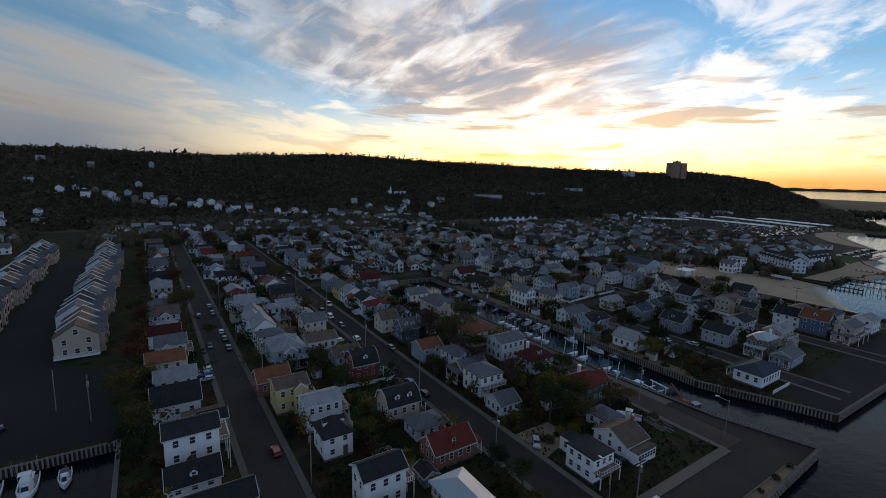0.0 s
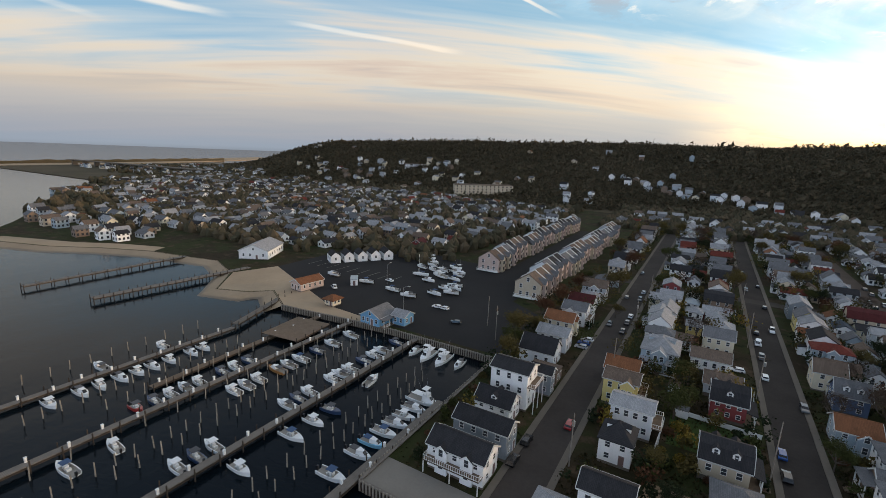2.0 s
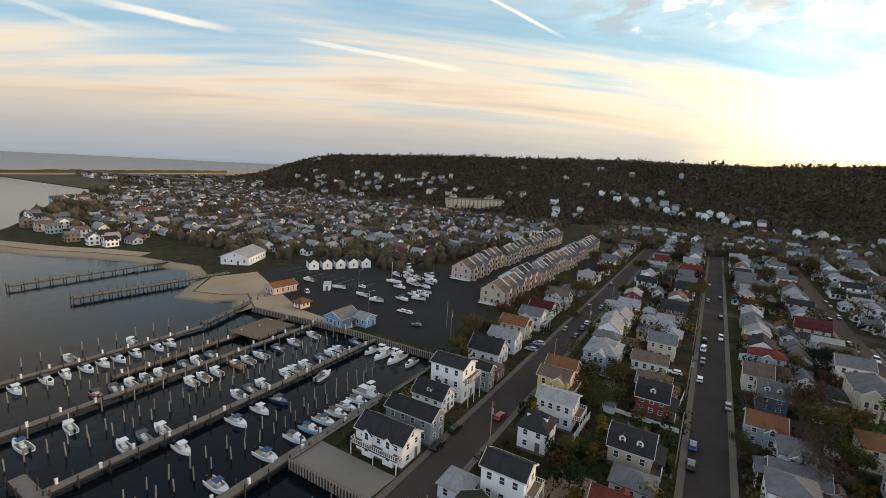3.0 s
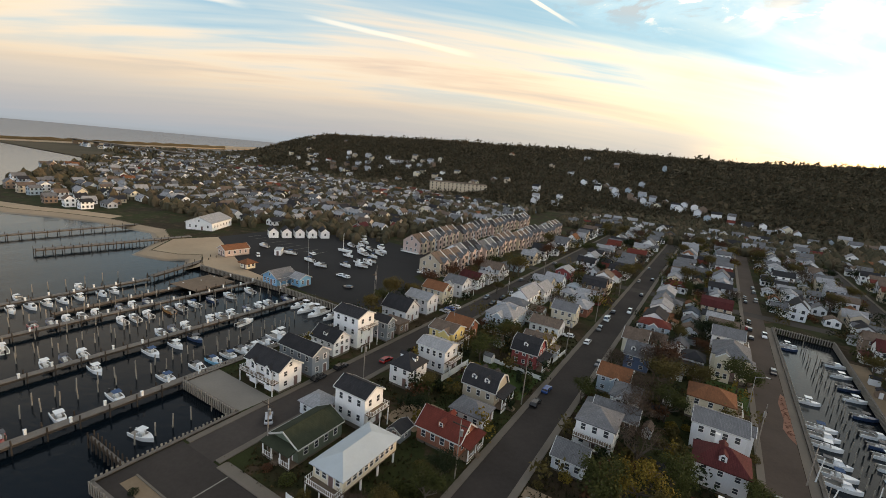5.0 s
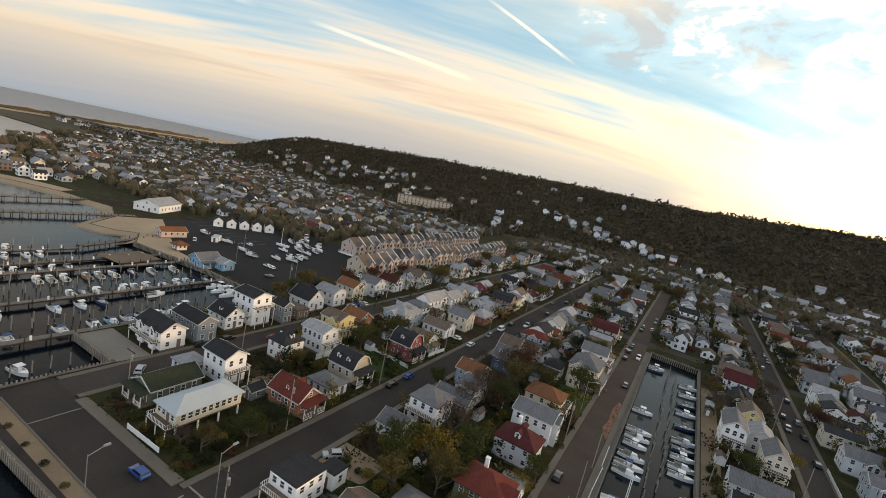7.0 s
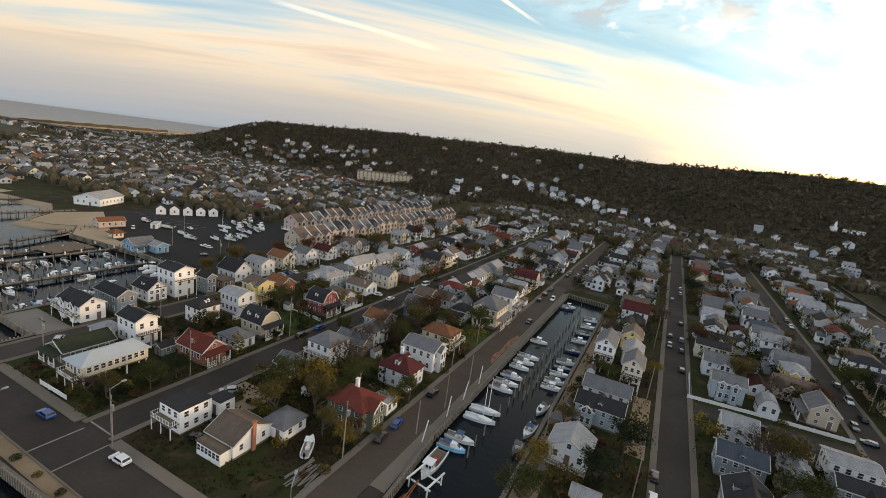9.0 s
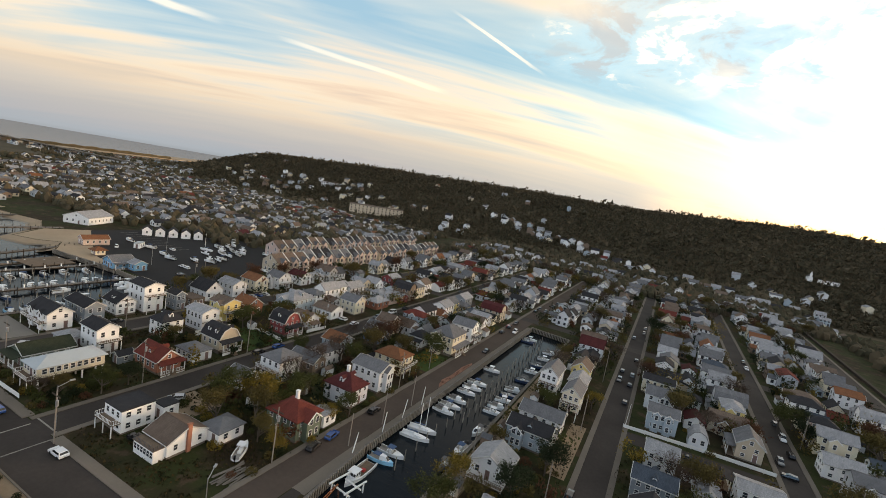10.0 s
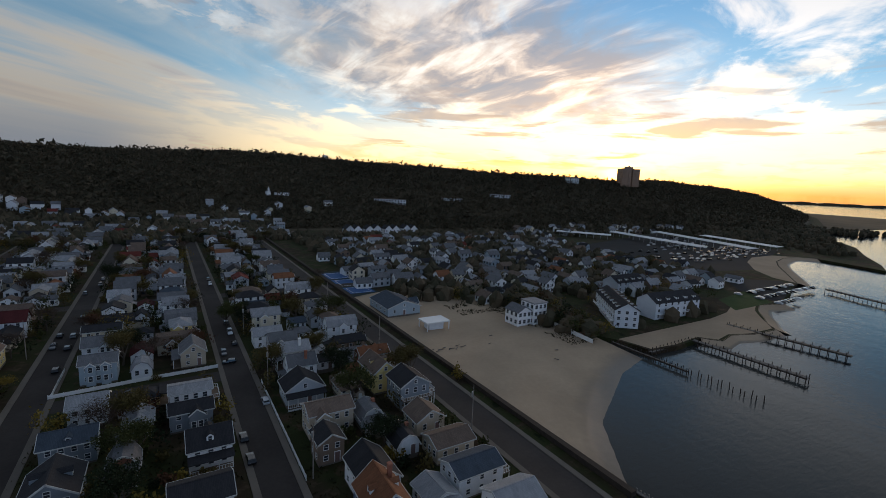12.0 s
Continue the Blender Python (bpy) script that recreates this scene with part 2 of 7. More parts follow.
WALLS = {"white": (0.86, 0.86, 0.85), "cream": (0.70, 0.63, 0.48), "pale": (0.68, 0.70, 0.72), "grey": (0.42, 0.45, 0.48), "slate": (0.22, 0.25, 0.28), "blue": (0.34, 0.41, 0.46),
         "navy": (0.09, 0.14, 0.24), "tan": (0.52, 0.44, 0.33), "yellow": (0.70, 0.56, 0.22), "red": (0.24, 0.045, 0.045), "brick": (0.34, 0.15, 0.10), "green": (0.11, 0.14, 0.10), "sky": (0.16, 0.38, 0.58),
         "brown": (0.20, 0.14, 0.10), "pink": (0.55, 0.42, 0.36)}
ROOFS = {"dark": (0.034, 0.034, 0.037), "grey": (0.145, 0.147, 0.154), "light": (0.30, 0.305, 0.315), "brown": (0.15, 0.112, 0.088), "red": (0.14, 0.036, 0.027), "orange": (0.20, 0.088, 0.045), "green": (0.035, 0.042, 0.027),
         "pale": (0.36, 0.40, 0.42), "maroon": (0.085, 0.024, 0.024), "blue": (0.06, 0.075, 0.095)}
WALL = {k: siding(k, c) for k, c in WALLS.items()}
WALL["brick"] = surface("brick_wall", WALLS["brick"], 0.85, vary=0.2, pattern="shingles", size=0.09, bump=0.3)
ROOF = {k: roofing(k, c) for k, c in ROOFS.items()}
ROOF["pale"] = surface("pale_metal_roof", ROOFS["pale"], 0.55, vary=0.12, grain=3, fine=30, bump=0.1)
TRIM = surface("white_trim", (0.76, 0.76, 0.74), 0.5, vary=0.06)
EAVE = surface("painted_eave_boards", (0.50, 0.50, 0.48), 0.55, vary=0.2)
DARKTRIM = surface("dark_trim", (0.06, 0.06, 0.065), 0.5, vary=0.1)
WOOD = surface("weathered_wood", (0.17, 0.125, 0.09), 0.85, vary=0.3, grain=8, fine=60, pattern="planks", size=0.2, hue=0.2)
PALEWOOD = surface("grey_dock_wood", (0.17, 0.15, 0.13), 0.85, vary=0.3, grain=8, fine=60, pattern="planks", size=0.22, hue=0.2)
PILE = surface("tarred_pile", (0.055, 0.043, 0.034), 0.85, vary=0.4, grain=10, fine=50)
CONCRETE = surface("concrete", (0.155, 0.132, 0.108), 0.85, vary=0.2, grain=2, fine=25)
ASPHALT = surface("asphalt", (0.027, 0.026, 0.026), 0.88, vary=0.30, grain=0.5, fine=12, bump=0.1)
ROADMAT = surface("worn_asphalt_road", (0.051, 0.043, 0.038), 0.88, vary=0.42, grain=0.9, fine=14, bump=0.1)
GRAVEL = surface("pale_gravel", (0.20, 0.18, 0.155), 0.95, vary=0.25, grain=1.2, fine=25, bump=0.3)
SANDROAD = surface("sandy_worn_road", (0.076, 0.058, 0.047), 0.9, vary=0.35, grain=0.9, fine=14, bump=0.2)
SAND = surface("sand", (0.37, 0.28, 0.19), 0.95, vary=0.26, grain=0.6, fine=9, bump=0.3)
DIRT = surface("bare_dirt", (0.24, 0.175, 0.115), 0.95, vary=0.3, grain=1.5, fine=20, bump=0.3)
def yard_ground():
    m = bpy.data.materials.new("yard_ground")
    m.use_nodes = True
    w = Net(m.node_tree)
    b = w.n["Principled BSDF"]
    pos = w.put("ShaderNodeTexCoord").outputs["Object"]
    big, mid, fine = w.noise(pos, 0.06, 3), w.noise(pos, 0.22, 4, 0.65), w.noise(pos, 3.0, 5, 0.7)
    c = w.mix(w.step(big, 0.42, 0.62), (0.032, 0.038, 0.013), (0.036, 0.026, 0.015))
    c = w.mix(w.step(mid, 0.52, 0.66), c, (0.068, 0.046, 0.028))
    c = w.mix(w.step(mid, 0.44, 0.30), c, (0.013, 0.016, 0.006))
    v = w.math("ADD", 0.65, w.math("MULTIPLY", fine, 0.7))
    w.wire(w.mix(1.0, c, w.xyz(v, v, v), "MULTIPLY"), b.inputs["Base Color"])
    b.inputs["Roughness"].default_value, b.inputs["Specular IOR Level"].default_value = 0.95, 0.1
    bp = w.put("ShaderNodeBump")
    bp.inputs["Strength"].default_value, bp.inputs["Distance"].default_value = 0.6, 0.08
    w.wire(fine, bp.inputs["Height"])
    w.l.new(bp.outputs[0], b.inputs["Normal"])
    return m


GRASS = yard_ground()
LAWN = surface("green_lawn", (0.045, 0.07, 0.02), 0.95, vary=0.3, grain=2, fine=60, bump=0.5)
BARK = surface("bark", (0.10, 0.08, 0.065), 0.9, vary=0.3, fine=60, bump=0.5)
LEAF = {"green": surface("leaf_green", (0.050, 0.055, 0.016), 0.8, vary=0.3, hue=0.2), "olive": surface("leaf_olive", (0.088, 0.068, 0.022), 0.8, vary=0.3, hue=0.2),
        "rust": surface("leaf_rust", (0.090, 0.042, 0.022), 0.8, vary=0.3, hue=0.2), "yellow": surface("leaf_yellow", (0.17, 0.12, 0.022), 0.75, vary=0.3, hue=0.5),
        "bare": surface("twig", (0.068, 0.048, 0.036), 0.9, vary=0.3, hue=0.4), "dark": surface("leaf_evergreen", (0.018, 0.026, 0.011), 0.8, vary=0.3, hue=0.4)}
FOREST = surface("autumn_woods", (0.066, 0.059, 0.036), 0.95, vary=0.36, grain=0.12, fine=1.2, hue=0.25, tint=(0.094, 0.073, 0.046))
PAINT = {k: surface("car_" + k, c, 0.25, vary=0.04, coat=0.6) for k, c in {"white": (0.75, 0.75, 0.75), "black": (0.012, 0.012, 0.014), "silver": (0.42, 0.43, 0.45), "grey": (0.12, 0.125, 0.13), "blue": (0.02, 0.07, 0.24), "red": (0.30, 0.02, 0.02)}.items()}
RUBBER = surface("rubber", (0.02, 0.02, 0.02), 0.8)
GELCOAT = surface("white_gelcoat", (0.76, 0.77, 0.77), 0.3, vary=0.05, coat=0.4)
HULL = {"white": GELCOAT, "blue": surface("hull_blue", (0.025, 0.05, 0.11), 0.3, coat=0.4), "red": surface("hull_red", (0.34, 0.03, 0.025), 0.3, coat=0.4), "wood": surface("hull_wood", (0.34, 0.16, 0.05), 0.45), "sky": surface("hull_sky", (0.25, 0.55, 0.75), 0.35)}
DECKTAN = surface("boat_deck", (0.34, 0.31, 0.27), 0.7, vary=0.2)
CANVAS = surface("blue_canvas", (0.06, 0.10, 0.18), 0.8)
STEEL = surface("galvanised_steel", (0.42, 0.43, 0.44), 0.4, 0.8, vary=0.1)
COURT = surface("tennis_court", (0.06, 0.12, 0.26), 0.8, vary=0.12)
REDPAINT = surface("red_paint", (0.42, 0.03, 0.025), 0.5)


def glassy(name, col, rough=0.08):
    m = bpy.data.materials.new(name)
    m.use_nodes = True
    b = m.node_tree.nodes["Principled BSDF"]
    b.inputs["Base Color"].default_value = (*col, 1)
    b.inputs["Roughness"].default_value = rough
    b.inputs["Specular IOR Level"].default_value = 0.7
    return m


PANE = glassy("window_glass", (0.045, 0.050, 0.058), 0.12)
CARGLASS = glassy("car_glass", (0.008, 0.009, 0.01))


def water_mat():
    m = bpy.data.materials.new("sea_water")
    m.use_nodes = True
    w = Net(m.node_tree)
    w.n.remove(w.n["Principled BSDF"])
    pos = w.put("ShaderNodeTexCoord").outputs["Object"]
    x, y, z = w.split(pos)
    ripple = w.noise(w.xyz(w.math("MULTIPLY", x, 0.5), y, 0.0), 0.9, 4, 0.6, 0.6)
    swell = w.noise(w.xyz(x, w.math("MULTIPLY", y, 0.4), 0.0), 0.10, 3)
    bp = w.put("ShaderNodeBump")
    bp.inputs["Strength"].default_value, bp.inputs["Distance"].default_value = 0.40, 0.16
    w.wire(w.math("ADD", ripple, w.math("MULTIPLY", swell, 2.0)), bp.inputs["Height"])
    body, gloss, mixer, fres = w.put("ShaderNodeBsdfDiffuse"), w.put("ShaderNodeBsdfGlossy"), w.put("ShaderNodeMixShader"), w.put("ShaderNodeFresnel")
    silt = w.noise(pos, 0.012, 3)
    deep = w.mix(w.step(silt, 0.35, 0.7), (0.003, 0.006, 0.009), (0.006, 0.010, 0.013))
    # the bay floor of pale sand shows through off the beach
    off = w.math("SQRT", w.math("ADD", w.math("POWER", w.math("SUBTRACT", x, 262.0), 2.0), w.math("POWER", w.math("SUBTRACT", y, 60.0), 2.0)))
    w.wire(w.mix(w.step(w.math("ADD", off, w.math("MULTIPLY", silt, 20.0)), 95.0, 25.0), deep, (0.055, 0.055, 0.050)), body.inputs["Color"])
    gloss.inputs["Color"].default_value, gloss.inputs["Roughness"].default_value = (0.90, 0.94, 0.98, 1), 0.10
    fres.inputs["IOR"].default_value = 1.33
    for node in (gloss, fres, body):
        w.l.new(bp.outputs[0], node.inputs["Normal"])
    w.wire(w.math("MINIMUM", w.math("POWER", fres.outputs[0], 1.2), 0.52), mixer.inputs[0])
    w.l.new(body.outputs[0], mixer.inputs[1])
    w.l.new(gloss.outputs[0], mixer.inputs[2])
    w.l.new(mixer.outputs[0], w.n["Material Output"].inputs[0])
    return m


WATER = water_mat()


# ---- mesh helpers ----
def mesh_of(name, verts, faces, mats, idx=None, smooth=False):
    me = bpy.data.meshes.new(name)
    me.from_pydata([tuple(v) for v in verts], [], faces)
    for m in mats if isinstance(mats, (list, tuple)) else [mats]:
        me.materials.append(m)
    if idx is not None:
        me.polygons.foreach_set("material_index", idx)
    if smooth:
        me.polygons.foreach_set("use_smooth", [True] * len(faces))
    me.update()
    return me


class Shape:
    """Collects boxes, prisms and tubes into one mesh."""

    def __init__(self):
        self.v, self.f, self.i = [], [], []

    def add(self, verts, faces, mat=0):
        o = len(self.v)
        self.v += [tuple(p) for p in verts]
        self.f += [tuple(o + k for k in f) for f in faces]
        self.i += [mat] * len(faces)
        return self

    def box(self, x0, x1, y0, y1, z0, z1, mat=0, m=None):
        p = [(x, y, z) for z in (z0, z1) for x, y in ((x0, y0), (x1, y0), (x1, y1), (x0, y1))]
        if m is not None:
            p = [m @ Vector(q) for q in p]
        return self.add(p, [(3, 2, 1, 0), (4, 5, 6, 7), (0, 1, 5, 4), (1, 2, 6, 5), (2, 3, 7, 6), (3, 0, 4, 7)], mat)

    def tube(self, a, b, r0, r1=None, n=6, mat=0):
        a, b = Vector(a), Vector(b)
        r1 = r0 if r1 is None else r1
        q = (b - a).to_track_quat("Z", "Y").to_matrix()
        ring = [Vector((math.cos(6.2832 * k / n), math.sin(6.2832 * k / n), 0)) for k in range(n)]
        pts = [a + q @ (p * r0) for p in ring] + [b + q @ (p * r1) for p in ring]
        fs = [(k, (k + 1) % n, n + (k + 1) % n, n + k) for k in range(n)] + [tuple(range(n - 1, -1, -1)), tuple(range(n, 2 * n))]
        return self.add(pts, fs, mat)

    def slab(self, pts, thick, mat=0):
        """A flat plate through four or three points, thick along its normal downwards."""
        pts = [Vector(p) for p in pts]
        n = (pts[1] - pts[0]).cross(pts[2] - pts[0]).normalized() * thick
        if n.z > 0:
            n = -n
        k = len(pts)
        fs = [tuple(range(k)), tuple(range(2 * k - 1, k - 1, -1))] + [(j, k + j, k + (j + 1) % k, (j + 1) % k) for j in range(k)]
        return self.add(pts + [p + n for p in pts], fs, mat)

    def mesh(self, name, mats, smooth=False):
        me = mesh_of(name, self.v, self.f, mats, self.i, smooth)
        bm = bmesh.new()
        bm.from_mesh(me)
        bmesh.ops.recalc_face_normals(bm, faces=bm.faces)
        bm.to_mesh(me)
        bm.free()
        return me


def part(name, me, parent, m=None, label=""):
    ob = new(name, me)
    ob.parent = parent
    if m is not None:
        ob.matrix_basis = m
    if label:
        ob["label"] = label
    return ob


def thing(name, m, label, category, group="", kind=""):
    ob = new(name)
    ob.empty_display_size = 0.5
    ob.matrix_basis = m
    return tagged(ob, label, category, group, kind)


def structure(name, me, label, category, m=None):
    ob = new(name, me)
    if m is not None:
        ob.matrix_basis = m
    return tagged(ob, label, category, kind="structure")


def sheet(name, pts, z, mat, label, category, depth=0.0):
    """A flat polygon, cut into triangles, with sides that go down by depth."""
    bm = bmesh.new()
    vs = [bm.verts.new((x, y, z)) for x, y in pts]
    es = [bm.edges.new((vs[k], vs[(k + 1) % len(vs)])) for k in range(len(vs))]
    bmesh.ops.triangle_fill(bm, use_beauty=True, use_dissolve=False, edges=es)
    for f in bm.faces:
        if f.normal.z < 0:
            f.normal_flip()
    if depth:
        low = [bm.verts.new((x, y, z - depth)) for x, y in pts]
        for k in range(len(vs)):
            j = (k + 1) % len(vs)
            bm.faces.new((vs[k], low[k], low[j], vs[j]))
    me = bpy.data.meshes.new(name)
    bm.to_mesh(me)
    bm.free()
    me.materials.append(mat)
    return structure(name, me, label, category)


# ---- land and water ----
SEA = -1.5
structure("water", mesh_of("water", [(-4800, -4800, SEA), (4800, -4800, SEA), (4800, 4800, SEA), (-4800, 4800, SEA)], [(0, 1, 2, 3)], WATER), "dark rippled bay water under an evening sky", "water")
COAST_L = [(-930, 900), (-880, 560), (-810, 425), (-700, 330), (-605, 263), (-470, 178), (-377, 130), (-300, 88), (-258, 60), (-215, 74), (-195, 86), (-172, 96), (-150, 100), (-136, 103), (-116, 95), (-102, 80), (-92, 84), (-86, 90), (-72, 82), (-36, 86), (-3.5, 86), (-3.5, 38), (12.5, 38), (12.5, 17.5)]
CANAL = [(101, 20.4), (96.5, 36), (94.5, 60), (94.5, 168), (110, 166), (110, 46), (116, 32), (119.5, 23)]
COAST_R = [(219, 20), (216.5, 34), (216.5, 168), (262, 152), (268, 96), (275, 82), (277, 71), (289, 70), (303, 71), (307, 66), (316, 68), (325, 65), (339, 64), (344, 69), (351, 73), (360, 79), (372, 84), (386, 80), (400, 86), (414, 89), (438, 97), (449, 99), (472, 112), (506, 131), (528, 141), (554, 147), (573, 146), (581, 136), (575, 116), (567, 93), (600, 104), (661, 131), (724, 154), (765, 178), (802, 200), (894, 239), (965, 257), (1149, 325), (1400, 420), (1560, 500), (1620, 570), (1560, 690), (1400, 800)]
sheet("ground", COAST_L + CANAL + COAST_R + [(1200, 1500), (-930, 1500)], 0.0, GRASS, "patchy autumn grass and yard ground of a low shore town", "ground", 4.0)


def wet_sand():
    """Beach sand, darker and smoother where the tide has wetted it."""
    m = SAND.copy()
    m.name = "tidal_sand"
    w = Net(m.node_tree)
    b = w.n["Principled BSDF"]
    pos = w.put("ShaderNodeTexCoord").outputs["Object"]
    wet = w.step(w.math("ADD", w.split(pos)[2], w.math("MULTIPLY", w.math("SUBTRACT", w.noise(pos, 0.15, 4), 0.5), 0.35)), -0.95, -1.35)
    dry = b.inputs["Base Color"].links[0].from_socket
    w.wire(w.mix(wet, dry, w.mix(1.0, dry, (0.52, 0.54, 0.58), "MULTIPLY")), b.inputs["Base Color"])
    w.wire(w.math("SUBTRACT", 0.95, w.math("MULTIPLY", wet, 0.6)), b.inputs["Roughness"])
    return m


def beach():
    w = [(214, 30), (232, 52), (257, 66), (270, 70), (290, 72)]
    xs, ys = np.arange(216.6, 272.1, 1.5), np.arange(26, 172, 1.5)
    verts = []
    for yy in ys:
        for xx in xs:
            edge = np.interp(xx, [p[0] for p in w], [p[1] for p in w])
            zz = SEA + (yy - edge) * 0.055
            zz = min(-0.12 + 0.25 * noise.noise((xx * 0.06, yy * 0.06, 0)), zz) + 0.02 * noise.noise((xx * 0.4, yy * 0.4, 3))
            verts.append((xx, yy, max(zz, SEA - 1.5)))
    n = len(xs)
    faces = [(r * n + c, r * n + c + 1, (r + 1) * n + c + 1, (r + 1) * n + c) for r in range(len(ys) - 1) for c in range(n - 1)]
    structure("ground_1", mesh_of("beach", verts, faces, wet_sand(), smooth=True), "smooth pale sand of a small bay beach", "beach")


beach()


# ---- the wooded ridge behind the town ----
HILL_X, HILL_TOP = [-800, -560, -300, 0, 300, 560, 700, 1000, 1500, 1700], [760, 640, 680, 700, 690, 500, 412, 520, 590, 600]


def hill_height(x, y):
    foot = np.interp(x, [-800, -500, -200, 0, 300, 520, 700, 850, 1000, 1200, 1400, 1600], [560, 420, 385, 390, 345, 300, 262, 245, 285, 350, 425, 520])
    top = np.interp(x, HILL_X, HILL_TOP)
    high = np.interp(x, [-900, -800, -720, -640, -560, -400, -300, 0, 200, 300, 420, 560, 700, 850, 1000, 1200, 1340, 1460, 1560, 1620, 1680], [0, 34, 46, 53, 56, 61, 64, 64, 66, 68, 63, 57, 55, 57, 57, 53, 47, 38, 30, 20, 0])
    s = np.clip((y - foot) / (top - foot), 0, 1)
    s = s * s * (3 - 2 * s)
    back = np.clip((y - top) / 500, 0, 1)
    return high * s * (1 - 0.5 * back) + 4.0 * s * noise.noise((x * 0.006, y * 0.006, 1))


def ridge():
    xs, ys = np.arange(-1000, 1740, 20), np.arange(250, 1300, 20)
    verts = [(x, y, hill_height(x, y) - 0.6 if hill_height(x, y) > 0.4 else -1.0) for y in ys for x in xs]
    n = len(xs)
    faces = [(r * n + c, r * n + c + 1, (r + 1) * n + c + 1, (r + 1) * n + c) for r in range(len(ys) - 1) for c in range(n - 1)]
    structure("ground_2", mesh_of("ridge", verts, faces, FOREST, smooth=True), "long low ridge of dark earth under bare autumn woods", "hill")


ridge()


def woods(name, spots, mat, label):
    """Far crowns, each an uneven clump of twenty faces, joined into one mesh."""
    r = np.random.default_rng(5)
    bm = bmesh.new()
    bmesh.ops.create_icosphere(bm, subdivisions=1, radius=1)
    ball, tris = np.array([p.co for p in bm.verts]), np.array([[q.index for q in p.verts] for p in bm.faces])
    bm.free()
    spots = np.array(spots)
    n = len(spots)
    jit = 1 + 0.75 * (r.random((n, len(ball), 1)) - 0.5)
    v = ball[None] * jit * spots[:, None, [3, 3, 4]] + spots[:, None, :3]
    v[:, :, 2] += spots[:, None, 4] * 0.75
    f = tris[None] + (np.arange(n) * len(ball))[:, None, None]
    ob = new(name, mesh_of(name, v.reshape(-1, 3).tolist(), f.reshape(-1, 3).tolist(), mat))
    tagged(ob, label, "woods", kind="stuff")


def thicket(name, spots, mat, label, blades=7):
    """Distant bare woods: each crown is a loose spray of small leaf clumps, joined into one mesh."""
    r = np.random.default_rng(6)
    spots = np.array(spots)
    n = len(spots)
    way = r.normal(0, 1, (n, blades, 3))
    way /= np.linalg.norm(way, axis=2)[:, :, None]
    way[:, :, 2] = np.abs(way[:, :, 2])
    mid = spots[:, None, :3] + way * (r.uniform(0.45, 1.0, (n, blades, 1)) * spots[:, None, [3, 3, 4]])
    v = mid[:, :, None, :] + r.normal(0, 0.42, (n, blades, 3, 3)) * spots[:, None, None, 3:4]
    me = bpy.data.meshes.new(name)
    me.from_pydata(v.reshape(-1, 3).tolist(), [], np.arange(n * blades * 3).reshape(-1, 3).tolist())
    me.materials.append(mat)
    tagged(new(name, me), label, "woods", kind="stuff")


def hill_spots():
    r = np.random.default_rng(11)
    x = r.uniform(-880, 1680, 230000)
    y = r.uniform(280, 780, 230000)
    top = np.interp(x, HILL_X, HILL_TOP)
    out = []
    for a, b, t in zip(x, y, top):
        if b > t + 25:
            continue
        z = hill_height(a, b)
        if z < 1.0:
            continue
        k = r.uniform(0.65, 1.25) * (1.0 + 0.9 * (r.random() < 0.10))
        out.append((a, b, z - 0.4, 1.8 * k, 2.9 * k * r.uniform(0.8, 1.3)))
    return out


thicket("hill_woods", hill_spots()[:105000], FOREST, "dense bare and rust-brown autumn woods covering the ridge")

# ---- roads, kerbs, lots ----
def strip(name, x0, x1, y0, y1, z, mat, label, category):
    return structure(name, Shape().box(x0, x1, y0, y1, z - 0.3, z).mesh(name, mat), label, category)


ROADS = [(17.0, 28, 420, 6.2), (53.2, 28, 380, 6.2), (90.0, 28, 330, 5.6), (132.0, 24, 380, 5.2), (169.0, 24, 360, 5.3), (208.5, 24, 360, 6.2)]
for k, (cx, y0, y1, wd) in enumerate(ROADS):
    strip(f"road_{k + 1}", cx - wd / 2, cx + wd / 2, y0, y1, 0.03, SANDROAD if k == 2 else ROADMAT, "straight worn asphalt street between small houses", "road")
    for side in (-1, 1):
        if k == 2 and side == 1:
            continue
        a = cx + side * wd / 2
        s = Shape().box(min(a, a + side * 1.1), max(a, a + side * 1.1), y0 + 1, y1, -0.2, 0.14)
        structure(f"pavement_{2 * k + (side > 0) + 1}", s.mesh("pavement", CONCRETE), "pale concrete kerb and footway along the street", "pavement")
sheet("road_7", [(12.6, 17.6), (100.8, 20.5), (96.4, 35.4), (94.7, 44), (93, 44), (93, 29.0), (12.6, 28.6)], 0.035, ROADMAT, "asphalt shore road along the bulkhead", "road")
sheet("road_8", [(134.5, 100.6), (166.4, 102.4), (166.4, 108), (134.5, 106.2)], 0.036, ROADMAT, "short asphalt cross street", "road")
sheet("road_9", [(-3, 176), (420, 176), (420, 182), (-3, 182)], 0.037, ROADMAT, "asphalt cross street at the head of the canal", "road")
sheet("road_10", [(-110, 112), (-60, 90), (-34, 88), (-4, 88), (-4, 120), (-16, 128), (-16, 290), (-34, 290), (-34, 165), (-110, 175)], 0.03, ASPHALT, "wide dark asphalt boat yard and car park", "car park")
sheet("road_11", [(119.8, 23.2), (218.6, 20.2), (216, 33.4), (120, 33)], 0.034, ASPHALT, "dark asphalt apron behind the bulkhead", "road")


# ---- houses ----
WINDOW_MESH = {}


